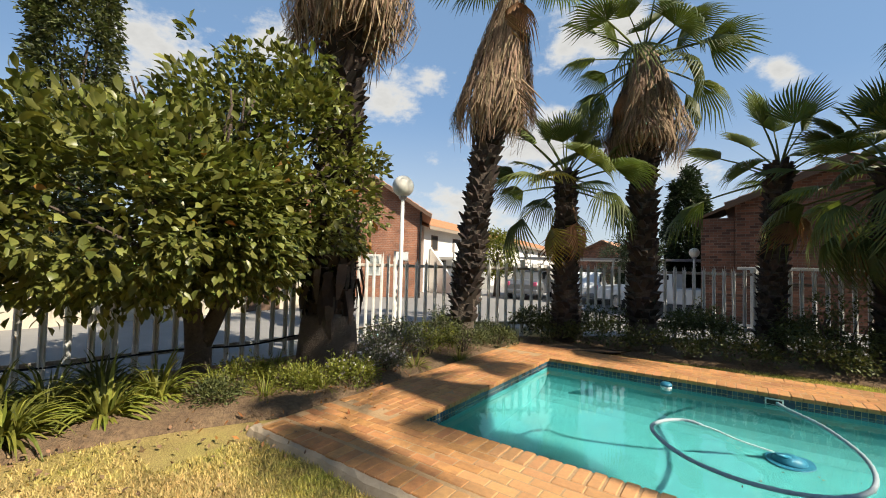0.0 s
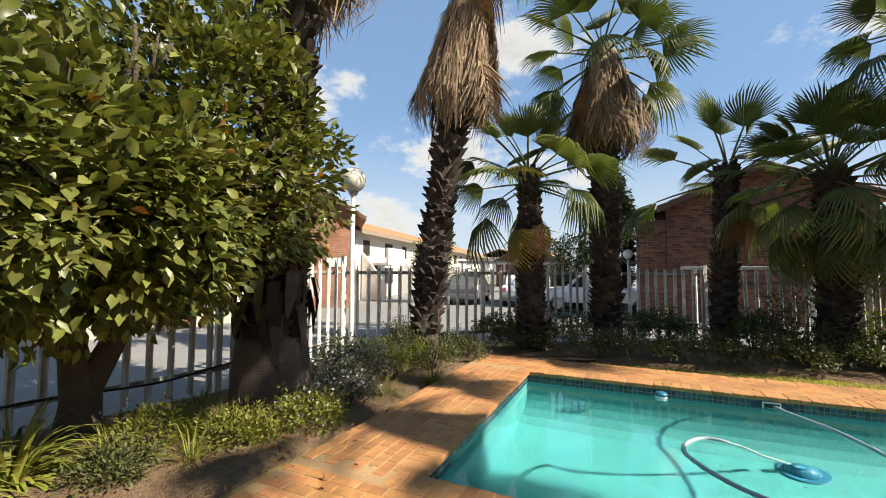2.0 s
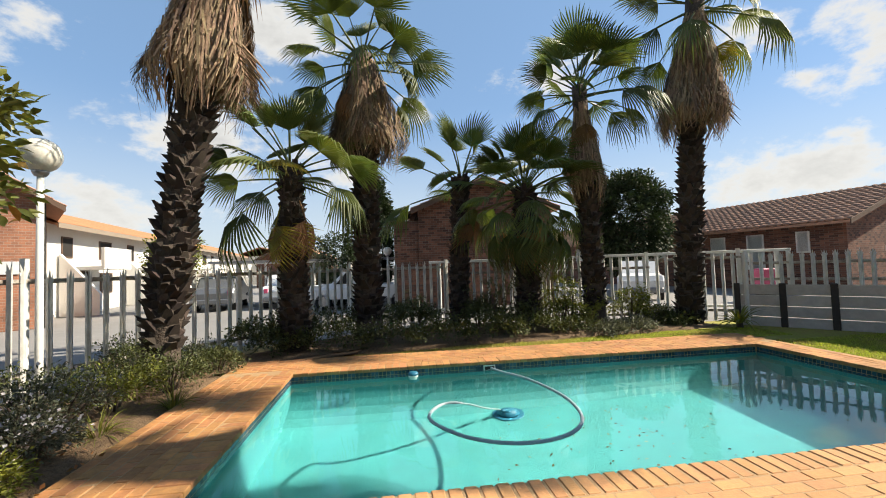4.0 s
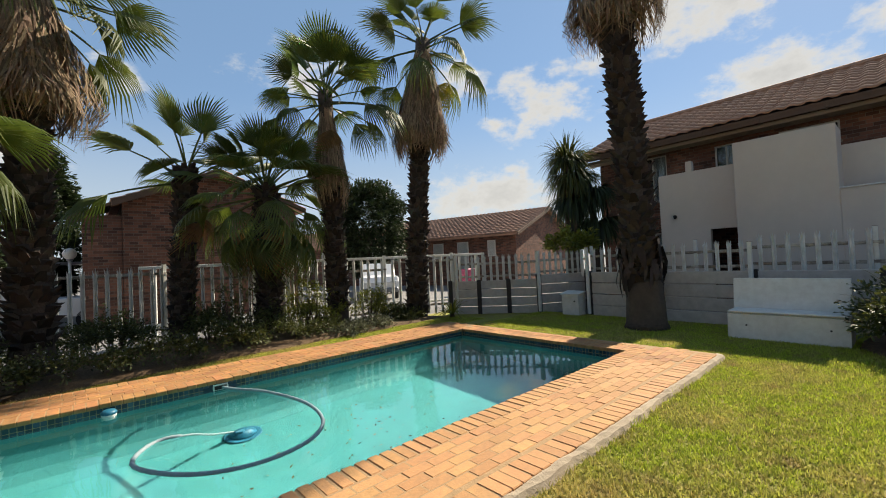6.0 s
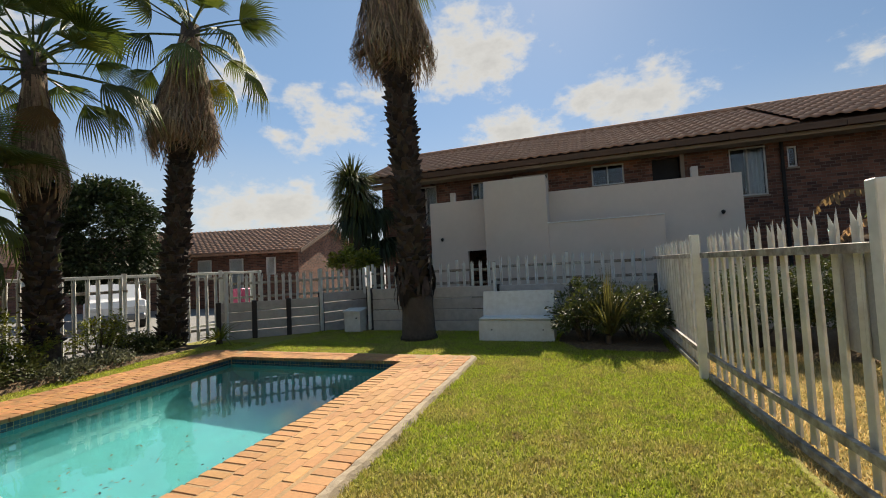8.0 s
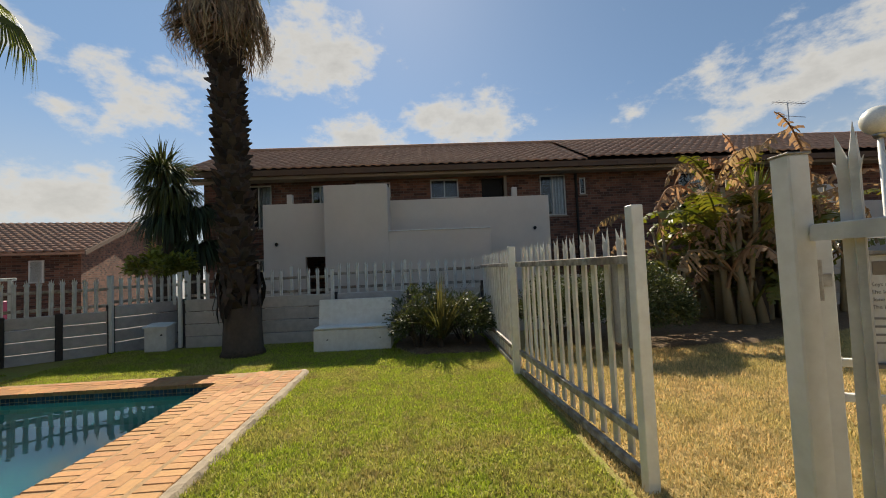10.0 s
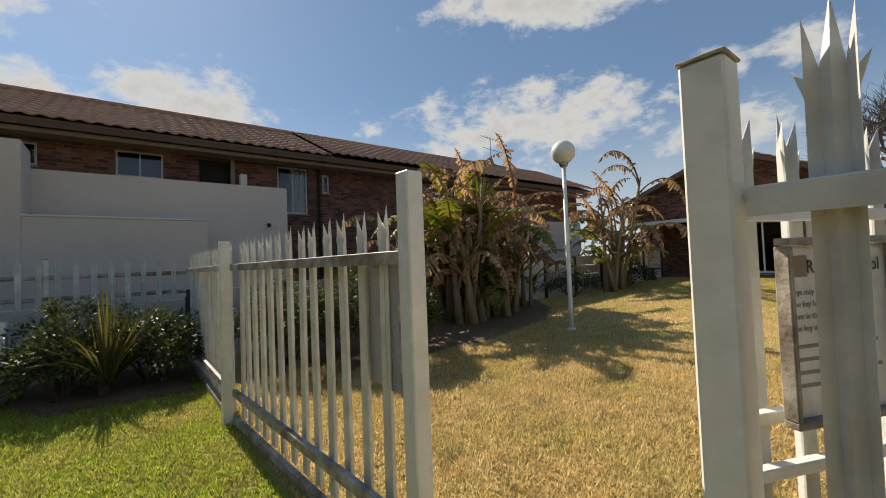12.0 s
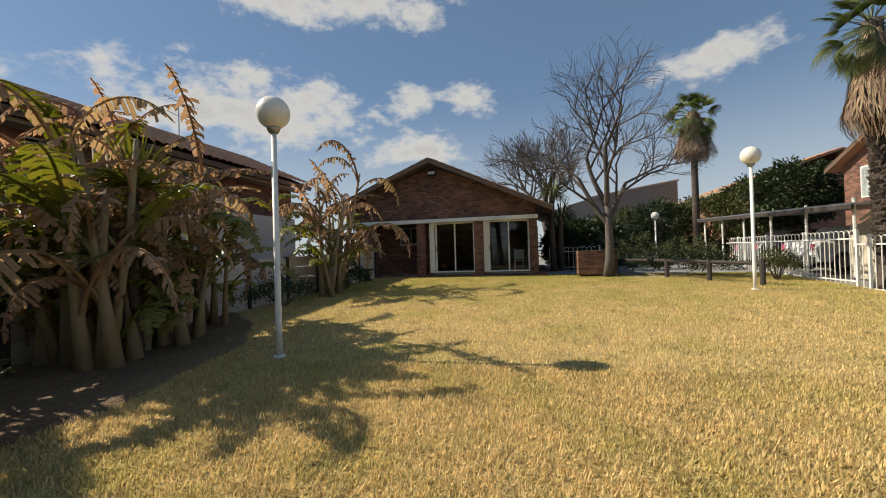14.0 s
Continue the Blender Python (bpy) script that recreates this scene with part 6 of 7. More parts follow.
    if skirt:
        zb, wd, hh = skirt
        n = int(800 * hh * wd / 2)
        q1, q2, q3 = (g.uniform(0, math.tau) for _ in range(3))
        V, F = [], []
        # inner mass
        prof = [(0.25, 0.1), (0.72, 0.18), (0.74, 0.32), (0.5, 0.65), (0.26, 1.0)]
        k = 0
        m_ = 14
        for q, t in prof:
            for j in range(m_):
                a = math.tau * j / m_
                z = zb + 0.12 + t * (hh - 0.15)
                c = axis(z)
                rr = q * wd / 2 * g.uniform(0.72, 0.92)
                V.append((c.x + rr * math.cos(a), c.y + rr * math.sin(a), z + g.uniform(-.06, .06)))
        F += [(i * m_ + j, i * m_ + (j + 1) % m_, (i + 1) * m_ + (j + 1) % m_, (i + 1) * m_ + j) for i in range(len(prof) - 1) for j in range(m_)]
        k = len(V)
        for i in range(n):
            a = g.uniform(0, math.tau)
            s0 = g.uniform(0.25, 1.0)
            z0 = zb + hh * s0
            ln = min(g.uniform(0.5, 1.25), z0 - zb + g.uniform(-0.12, 0.25) + 0.2 * math.sin(3 * a + q3))
            w = g.uniform(0.008, 0.026)
            tw = a + g.uniform(-.35, .35)
            for q in range(5):
                t = q / 4
                z = z0 - ln * t
                h_ = min(1, max(0, (z - zb) / hh))
                env = (0.82 + 1.2 * h_ if h_ < 0.15 else 1.0 - 0.74 * ((h_ - 0.15) / 0.85) ** 0.9) if h_ > 0 else 0.78
                c = axis(max(0.1, z))
                rr = wd / 2 * env * g.uniform(0.9, 1.1) * (1 + 0.13 * math.sin(2 * a + q1) + 0.12 * math.sin(5 * a + q2 + 2.5 * h_))
                ww = w * (1 - 0.75 * t)
                aa = a + (tw - a) * t
                o = (math.cos(aa), math.sin(aa))
                V += [(c.x + o[0] * rr - o[1] * ww, c.y + o[1] * rr + o[0] * ww, z), (c.x + o[0] * rr + o[1] * ww, c.y + o[1] * rr - o[0] * ww, z)]
                if q < 4:
                    F.append((k + 2 * q, k + 2 * q + 1, k + 2 * q + 3, k + 2 * q + 2))
            k += 10
        me = bpy.data.meshes.new("dead_frond_skirt")
        me.from_pydata(V, [], F)
        me.materials.append(M_SKIRT)
        part("dead_frond_skirt", me, None, th, "skirt of grey-brown dead fronds", kind="stuff")
        for i in range(30):
            a = math.tau * i / 30 + g.uniform(-.15, .15)
            s = g.uniform(0.62, 1.05)
            tilt = math.degrees(math.atan2(wd * 0.36, hh * s)) * g.uniform(0.6, 1.1)
            piece("dead_frond", FANB[1], th, Matrix.Translation(axis(min(zb + hh * s, trunk_h))) @ pose(0, 0, 0, -90 + tilt, 0, math.degrees(a)) @ Matrix.Diagonal((min(1.0, wd * 0.5), 1, min(1.0, wd * 0.5), 1)) @ Matrix.Scale(hh * s / 1.8 * g.uniform(0.86, 1.05), 4))
    for i in range(n_green):
        t = (i + 0.5) / n_green
        el = el_range[0] + (el_range[1] - el_range[0]) * t ** 0.9 + g.uniform(-9, 9)
        az = math.degrees(i * 2.39996) + g.uniform(-14, 14)
        data = FANS[0] if el > 50 else FANS[3] if el > 28 else FANS[1] if el > 0 else FANS[2]
        piece("frond", data, th, Matrix.Translation(top + Vector((0, 0, -0.35 * t))) @ pose(0, 0, 0, el, 0, az) @ pose(0, 0, 0, 0, g.uniform(-40, 40), 0) @ Matrix.Scale(fan * g.uniform(0.8, 1.12), 4))
    for az, el, kind_, sc in specials:
        data = {"y": FANY[0], "b": FANB[0], "g": FANS[2]}[kind_]
        piece({"y": "yellow_frond", "b": "brown_frond", "g": "frond"}[kind_], data, th, Matrix.Translation(top + Vector((0, 0, -0.3))) @ pose(0, 0, 0, el, 0, az) @ Matrix.Scale(sc, 4))
    for i in range(n_dead):
        piece("brown_frond", FANB[0], th, Matrix.Translation(top + Vector((0, 0, -0.3))) @ pose(0, 0, 0, -g.uniform(45, 72), 0, g.uniform(0, 360)) @ Matrix.Scale(fan * g.uniform(0.7, 0.9), 4))
    return th


palm(-4.82, 3.8, 8.6, 0.27, 0.24, (0.2, 0.12), "tall fan palm with thick skirted trunk beside the fence", (4.5, 1.75, 3.4), 22, 2, 1.15, (75, -30), ((-60, -38, "g", 1.15),), foot=1.0, seed=3, boot_len=0.17, bole=(0.44, 0.82))
palm(-4.4, 6.6, 7.4, 0.23, 0.21, (0.95, 0.3), "tall fan palm with shaggy trunk and pale dead skirt", (3.95, 1.4, 2.9), 18, 3, 1.1, (75, -5), foot=1.35, seed=4, boot_len=0.15)
palm(-2.95, 8.35, 3.55, 0.25, 0.19, (-0.05, 0.0), "short young fan palm with bright green crown", None, 24, 1, 1.05, (84, -26), ((125, -66, "y", 1.0), (150, -74, "y", 0.9), (215, -72, "b", 0.95), (185, 12, "y", 0.85), (240, -60, "b", 0.9)), foot=1.2, seed=5, boot_len=0.13)
palm(-1.65, 9.15, 6.15, 0.26, 0.21, (0.0, 0.0), "tall fan palm with heavy brown skirt and open crown", (3.8, 1.65, 2.25), 22, 4, 1.1, (70, -30), ((-75, -38, "g", 1.0), (110, -35, "g", 1.0)), foot=1.35, seed=6, boot_len=0.16)
palm(0.42, 10.15, 3.65, 0.21, 0.18, (0.15, 0.0), "slender young fan palm with few fronds", None, 10, 2, 1.0, (84, 15), ((75, -6, "g", 1.25),), foot=1.2, seed=7, boot_len=0.12)
palm(2.05, 9.85, 3.35, 0.26, 0.22, (0.0, 0.0), "short bushy fan palm with drooping fronds", None, 50, 8, 1.08, (82, -60), foot=1.2, seed=8, boot_len=0.14)
palm(3.45, 9.3, 5.6, 0.21, 0.17, (-0.15, 0.0), "fan palm with small brown skirt near the gate", (3.0, 0.9, 2.3), 30, 3, 1.0, (80, -25), foot=1.25, seed=9, boot_len=0.15)
palm(5.55, 9.05, 7.5, 0.24, 0.2, (0.43, -0.23), "tall slim fan palm with long brown skirt", (4.25, 1.6, 2.9), 24, 3, 1.12, (78, -30), ((-75, -45, "y", 1.0), (-90, -70, "b", 0.8)), foot=1.2, seed=10, boot_len=0.15)
palm(7.2, 3.85, 9.4, 0.28, 0.235, (-0.15, 0.35), "very tall fan palm with broad base beside the bench", (5.6, 1.6, 3.6), 26, 2, 1.28, (75, -12), foot=1.5, seed=11, boot_len=0.18, bole=(0.37, 0.95))
palm(-7.5, -28.3, 8.6, 0.2, 0.17, (0, 0), "distant fan palm with green crown and brown skirt", (5.7, 1.9, 3.0), 48, 4, 0.85, (82, -55), boots=False, seed=12)
palm(-6.5, -13.4, 6.3, 0.22, 0.2, (0.1, -0.1), "fan palm behind the hoop-topped fence", (3.6, 1.35, 2.5), 46, 3, 0.66, (82, -50), seed=13)

# ---------------------------------------------------------------- broad-leaved trees and shrubs


def limbs(base, tips, r0, mat, name, parent, bend=0.25, n=7, sides=7):
    mb = MB()
    for tip, r in tips:
        b, t = Vector(base), Vector(tip)
        mid = (b + t) / 2 + Vector((random.uniform(-bend, bend), random.uniform(-bend, bend), random.uniform(0, bend)))
        pts = [((1 - s) ** 2 * b + 2 * s * (1 - s) * mid + s * s * t) for s in (i / n for i in range(n + 1))]
        mb.tube(pts, [r * (1 - 0.8 * i / n) for i in range(n + 1)], sides)
    return part(name, mb, mat, parent, smooth=True)


random.seed(21)
tree = thing("broadleaf_tree", "spreading glossy-leaved tree with a few red leaves", "tree")
TX, TY = -5.55, 2.35
part("trunk", MB().tube([(TX, TY, -0.05), (TX + .01, TY, 0.1), (TX + 0.03, TY + 0.01, 0.35), (TX + 0.02, TY - .06, 0.75), (TX, TY - 0.22, 1.4), (TX + 0.1, TY - 0.4, 2.1)], [0.235, 0.175, 0.15, 0.11, 0.085, 0.05], 12)
     .tube([(TX + 0.03, TY + .01, 0.38), (TX + 0.1, TY + .18, 0.8), (TX + .12, TY + .42, 1.4), (TX + .2, TY + 0.7, 2.3)], [0.13, 0.105, 0.08, 0.05], 10), M_BARK, tree, smooth=True)
CR, CC = (1.6, 2.2, 1.45), (-5.1, 2.3, 2.4)
tips = []
for i in range(40):
    a, e = random.uniform(0, math.tau), random.uniform(-0.1, 1.3)
    tips.append(((CC[0] + CR[0] * 0.85 * math.cos(a) * math.cos(e), CC[1] + CR[1] * 0.85 * math.sin(a) * math.cos(e), CC[2] - 0.2 + CR[2] * 0.9 * math.sin(e)), random.uniform(0.03, 0.06)))
limbs((TX, TY, 1.2), tips, 0.06, M_BARK, "branchwork", tree)
A_ = clumped(270, 50, (-5.15, 3.05, 2.6), (1.5, 1.5, 1.6), 0.25, 0.55, keep=lambda c: c[:, 2] > 1.1)
B_ = clumped(310, 54, (-4.95, 1.5, 2.0), (1.5, 1.75, 0.95), 0.27, 0.55, keep=lambda c: c[:, 2] > 1.1)
C_ = clumped(24, 24, (-5.2, 3.0, 4.05), (1.1, 1.2, 0.45), 0.15, 0.3)
P_, O_ = (np.concatenate([q[i] for q in (A_, B_, C_)]) for i in (0, 1))
part("foliage", leaves("foliage", P_, O_, 0.122, 0.062, M_LEAF, 0.05, 0.3, 0.8, True), None, tree, kind="stuff")
P_, O_ = clumped(46, 2, (-4.9, 2.3, 2.0), (1.5, 2.0, 1.0), 0.2, 0.9)
part("red_leaves", leaves("red_leaves", P_, O_, 0.12, 0.07, M_LEAFRED, 0.1, 0.3, 0.6, True), None, tree, "few red and orange leaves", kind="stuff")


def shrub(name, label, c, r, n, per, clump, ll, lw, mat, flat=0.3, stems=True, group="", category="shrub", shell=0.5, extra=None):
    th = thing(name, label, category, pose(c[0], c[1], gz(c[0], c[1])), group)
    cz = c[2] if len(c) > 2 else r[2] * 0.55
    P, O = clumped(n, per, (0, 0, cz), r, clump, shell, flat)
    P[:, 2] = np.maximum(P[:, 2], 0.02)
    if stems:
        mb = MB()
        for i in range(9):
            a = random.uniform(0, math.tau)
            q = random.uniform(0.3, 0.8)
            mb.tube([(0.05 * math.cos(a), 0.05 * math.sin(a), -0.03), (r[0] * q * 0.5 * math.cos(a), r[1] * q * 0.5 * math.sin(a), cz * 0.7), (r[0] * q * math.cos(a), r[1] * q * math.sin(a), cz + r[2] * 0.5)], [0.018, 0.013, 0.006], 5)
        part("branchwork", mb, M_BARK, th, kind="stuff")
    part("foliage", leaves("foliage", P, O, ll, lw, mat), None, th, kind="stuff")
    if extra:
        k = rng.choice(len(P), min(extra[1], len(P)), replace=False)
        part("blossom", leaves("blossom", P[k] + np.array([0, 0, 0.03]), O[k], 0.04, 0.035, extra[0], -0.3), None, th, "tiny pale flowers", kind="stuff")
    return th


# north bed: low ground cover, rounded shrubs
for i, (x, y, rx, ry, rz) in enumerate(((-3.1, 7.95, .6, .35, .3), (-2.2, 8.1, .7, .38, .34), (-1.2, 8.15, .7, .4, .32), (-0.2, 8.2, .7, .4, .33), (0.8, 8.35, .7, .45, .34), (1.8, 8.6, .7, .45, .3), (2.7, 8.7, .55, .4, .26),
                                         (-3.6, 8.1, .5, .4, .45), (-2.3, 9.1, .7, .5, .5), (-0.6, 9.6, .8, .5, .5), (0.9, 9.5, .6, .5, .5), (-3.4, 8.9, .7, .5, .5), (-0.9, 10.3, .7, .4, .4))):
    shrub("ground_cover", "low dark green ground cover at the edge of the paving", (x, y), (rx, ry, rz), 60, 26, 0.13, 0.06, 0.032, M_SHRUB, 0.1, False, "ground cover", "plant", 0.6, (M_FLOWER, 60) if i in (2, 3) else None)
for x, y, r, h, m in ((1.25, 9.25, .8, 1.6, M_SHRUB), (2.9, 9.3, .75, 1.5, M_YELLEAF), (0.9, 10.1, .6, 1.5, M_SHRUB), (-0.6, 10.4, .6, 1.1, M_SHRUB), (2.75, 9.75, .6, 1.5, M_YELLEAF), (4.3, 9.3, .5, 1.15, M_YELLEAF), (4.9, 9.15, .45, .55, M_SHRUB), (5.2, 8.95, .35, .35, M_SHRUB), (4.0, 8.75, .5, .25, M_GREYSHRUB), (3.3, 8.5, .45, .22, M_GREYSHRUB)):
    shrub("garden_shrub", "leggy green and yellow garden shrub by the fence" if m is M_YELLEAF else "rounded green garden shrub in the bed", (x, y), (r, r, h * 0.5), 55, 26, 0.14, 0.07, 0.035, m, 0.4, True, "bed shrubs")
# west bed
for x, y, r, h, m, fl in ((-4.35, 4.7, .55, .7, M_GREYSHRUB, 120), (-4.2, 5.35, .5, .68, M_YELLEAF, 0), (-3.95, 6.0, .45, .65, M_SHRUB, 0), (-4.6, 6.05, .5, .8, M_SHRUB, 0), (-5.0, 5.2, .5, .7, M_SHRUB, 0), (-4.0, 3.5, .36, .36, M_YELLEAF, 60), (-4.05, 4.15, .35, .55, M_GREYSHRUB, 160),
                          (-5.1, 7.2, .5, .7, M_SHRUB, 0), (-4.2, 7.4, .5, .5, M_SHRUB, 0), (-3.8, 7.0, .4, .4, M_SHRUB, 0), (-4.3, 2.95, .32, .28, M_YELLEAF, 0), (-4.9, 2.6, .35, .3, M_YELLEAF, 0), (-4.5, 2.1, .3, .2, M_SHRUB, 0)):
    shrub("garden_shrub", "grey-green flowering shrub spilling towards the paving" if fl else "rounded green garden shrub in the bed", (x, y), (r, r, h * 0.55), 60, 30, 0.12, 0.05, 0.02, m, 0.3, True, "bed shrubs", "shrub", 0.5, (M_FLOWER, fl) if fl else None)


def blade_plant(name, label, x, y, n, length, width, mat, arch=0.9, stem=0.0, group="", el=(20, 85), trunk_r=0.0, category="plant", head_r=0.05, down=False):
    """Strap leaves arching out of one crown."""
    th = thing(name, label, category, pose(x, y, gz(x, y) - 0.02), group)
    if stem:
        part("stem", MB().tube([(0, 0, 0), (0.03, 0.02, stem * 0.5), (0, 0, stem)], [trunk_r * 1.2, trunk_r, trunk_r * 0.9], 9), M_BARK, th, smooth=True)
    V, F, k = [], [], 0
    for i in range(n):
        az = random.uniform(0, math.tau)
        e = radians(random.uniform(*el))
        L_ = length * random.uniform(0.6, 1.15)
        w = width * random.uniform(0.7, 1.2)
        p = Vector((math.cos(az) * head_r, math.sin(az) * head_r, stem))
        d = Vector((math.cos(az) * math.cos(e), math.sin(az) * math.cos(e), math.sin(e)))
        s = Vector((-math.sin(az), math.cos(az), 0))
        m_ = 6
        for q in range(m_ + 1):
            t = q / m_
            ww = w * (0.6 + 0.8 * t if t < 0.4 else 0.92 * (1 - t) / 0.6 + 0.03) * 0.5
            V += [tuple(p - s * ww), tuple(p + Vector((0, 0, -ww * 0.5))), tuple(p + s * ww)]
            if q < m_:
                F += [(k, k + 1, k + 4, k + 3), (k + 1, k + 2, k + 5, k + 4)]
            k += 3
            p = p + d * (L_ / m_)
            d = (d + Vector((0, 0, -arch * random.uniform(0.6, 1.4) / m_ * 1.6))).normalized()
    me = bpy.data.meshes.new("strap_leaves")
    me.from_pydata(V, [], F)
    me.materials.append(mat)
    part("strap_leaves", me, None, th, kind="stuff")
    return th


for x, y in ((-4.75, 1.25), (-5.25, 0.95), (-5.0, 1.75), (-5.6, 1.4), (-4.7, 0.6), (-5.3, 0.2), (-5.15, 1.35), (-5.45, 0.6)):
    blade_plant("agapanthus", "clump of arching dark green strap leaves", x, y, 130, 0.62, 0.045, M_YELLEAF if x > -5.1 else M_LEAF, 1.5, group="strap-leaved clumps", el=(30, 85))
for x, y in ((-4.7, 3.1), (-5.1, 3.0), (-4.55, 2.75), (-5.35, 4.5), (-5.3, 3.3), (-4.2, 2.5), (-4.75, 2.2), (-4.0, 3.1), (-3.85, 4.6), (-3.6, 5.4), (-4.95, 2.35)):
    blade_plant("tuft_grass", "tuft of fine green and straw grass", x, y, 90, 0.36, 0.012, M_YELLEAF, 1.2, group="grass tufts", el=(35, 85))
blade_plant("flax_plant", "tall spiky bronze-green flax plant", 6.7, 0.05, 120, 1.15, 0.032, M_FLAX, 0.55, 0.22, el=(38, 88), trunk_r=0.06, head_r=0.1)
for x, y, r, h in ((7.3, 0.4, .7, 1.3), (7.4, -0.4, .7, 1.35), (6.9, -0.45, .6, 1.15), (6.85, 0.45, .55, 1.1)):
    shrub("garden_shrub", "dense green shrub round the flax plant", (x, y), (r, r, h * 0.55), 75, 30, 0.15, 0.075, 0.038, M_SHRUB, 0.3, True, "corner shrubs")
shrub("clipped_bush", "large dense clipped dark green bush", (5.9, -3.1), (0.92, 1.0, 0.88), 340, 42, 0.14, 0.06, 0.032, M_SHRUB, 0.2, True, category="bush", shell=0.75)
shrub("clipped_bush", "dark clipped bush behind the palisade", (6.7, -2.1), (1.0, 0.7, 0.8), 200, 40, 0.14, 0.06, 0.032, M_SHRUB, 0.2, True, category="bush", shell=0.75)
shrub("garden_shrub", "low leafy shrubs beside the bananas", (7.6, -10.6), (0.6, 1.4, 0.5), 90, 30, 0.15, 0.07, 0.03, M_DARKLEAF, 0.2, True, "bed shrubs")
shrub("garden_shrub", "low leafy shrubs beside the bananas", (7.8, -14.5), (0.6, 1.4, 0.5), 90, 30, 0.15, 0.07, 0.03, M_DARKLEAF, 0.2, True, "bed shrubs")
shrub("box_hedge", "square reddish clipped hedge beside the hoop fence", (-5.2, -15.4), (0.5, 0.55, 0.55), 120, 30, 0.12, 0.05, 0.03, M_SHRUB, 0.3, True, category="hedge", shell=0.75)
for x, y, r in ((-2.4, -17.9, .7), (-3.2, -17.3, .9), (-3.9, -16.4, .8), (-4.3, -20, 1.2), (-3.0, -21, 1.3), (-1.6, -19.4, .8)):
    shrub("garden_shrub", "brown-green shrub along the far path", (x, y), (r, r, r * 0.7), 60, 28, 0.2, 0.09, 0.045, M_SHRUB if r > 1 else M_DARKLEAF, 0.3, False, "far shrubs")

# banana plants


def paddle_data(name, mat, L_, W_, arch, torn, m_=20):
    mb = MB()
    p, d = Vector((0, 0, 0)), Vector((0, 0.35, 1)).normalized()
    mid = []
    for q in range(m_ + 6):
        mid.append((p.copy(), d.copy()))
        p = p + d * (L_ / m_)
        d = (d + Vector((0, 0.03, -arch / m_ * (0.2 + 1.6 * q / m_)))).normalized()
    mb.tube([m[0] for m in mid], [0.022 * (1 - 0.8 * i / len(mid)) for i in range(len(mid))], 4, cap=False)
    for s in (-1, 1):
        for q in range(6, len(mid) - 1):
            t = (q - 6) / (len(mid) - 7)
            w = W_ * math.sin(math.pi * min(1, 0.12 + t * 0.9)) ** 0.7 * 0.5
            (a, da), (b, db) = mid[q], mid[q + 1]
            nrm = da.cross(Vector((1, 0, 0))).normalized()
            drop = torn * random.uniform(0.0, 1.5)
            w *= random.uniform(1.05 - 0.6 * torn, 1.1)
            gap = 0.0 if random.random() > torn else 0.25
            k = len(mb.v)
            e0 = a + Vector((s * w * (1 - 0.4 * drop), 0, 0)) + Vector((0, 0, -w * drop)) - nrm * 0.0
            b2 = b.lerp(a, gap)
            e1 = b2 + Vector((s * w * (1 - 0.4 * drop), 0, 0)) + Vector((0, 0, -w * drop * random.uniform(0.7, 1.2)))
            mb.v += [tuple(a), tuple(a.lerp(e0, 0.5) + Vector((0, 0, w * 0.12))), tuple(e0), tuple(b2), tuple(b2.lerp(e1, 0.5) + Vector((0, 0, w * 0.12))), tuple(e1)]
            mb.f += [(k, k + 1, k + 4, k + 3), (k + 1, k + 2, k + 5, k + 4)]
    me = bpy.data.meshes.new(name)
    me.from_pydata(mb.v, [], mb.f)
    me.materials.append(mat)
    return me


random.seed(5)
PADG = [paddle_data("leaf", M_BANANA, 1.15, 0.36, 1.0, 0.35), paddle_data("leaf", M_BANANA, 1.25, 0.38, 1.7, 0.6)]
PADD = [paddle_data("withered_leaf", M_BANDEAD, 1.3, 0.34, 2.2, 0.9), paddle_data("withered_leaf", M_BANDEAD, 1.35, 0.3, 0.7, 1.0), paddle_data("withered_leaf", M_BANDEAD, 1.2, 0.26, 3.0, 1.0)]
BSTEM = [MB().tube([(0, 0, 0), (0.02, 0, 0.5), (0.05, 0.02, 1.1), (0.04, 0.05, 1.6)], [0.07, 0.042, 0.033, 0.02], 8).data("stem", M_BANSTEM, True),
         MB().tube([(0, 0, 0), (-0.03, 0.02, 0.5), (-0.08, 0.0, 1.2), (-0.1, 0.03, 2.0)], [0.065, 0.04, 0.031, 0.018], 8).data("stem", M_BANSTEM, True)]


def banana(x, y, seed, stems=4, k=1.0, dead=0.6):
    g = random.Random(seed)
    th = thing("banana_plant", "wild banana clump with brown withered leaves", "plant", pose(x, y, gz(x, y) - 0.02), "banana plants")
    for i in range(stems):
        sx, sy = g.uniform(-.35, .35), g.uniform(-.35, .35)
        v = g.randrange(2)
        sc = k * g.uniform(0.75, 1.15)
        tilt = pose(sx, sy, 0, g.uniform(-9, 9), g.uniform(-9, 9), g.uniform(0, 360))
        st = piece("stem", BSTEM[v], th, tilt @ Matrix.Scale(sc, 4))
        h = (1.6, 2.0)[v] * sc
        for j in range(g.randint(6, 9)):
            d = g.random() < dead
            data = g.choice(PADD if d else PADG)
            el = g.uniform(-45, 12) if d else g.uniform(-38, 8)
            top = tilt @ Vector(((0.04, -0.1)[v] * sc, 0.04 * sc, h * (g.uniform(0.3, 1.0) if d else g.uniform(0.12, 0.8))))
            piece("withered_leaf" if d else "leaf", data, th, Matrix.Translation(top) @ pose(0, 0, 0, el, 0, g.uniform(0, 360)) @ Matrix.Scale(sc * g.uniform(0.6, 0.95), 4))
    return th


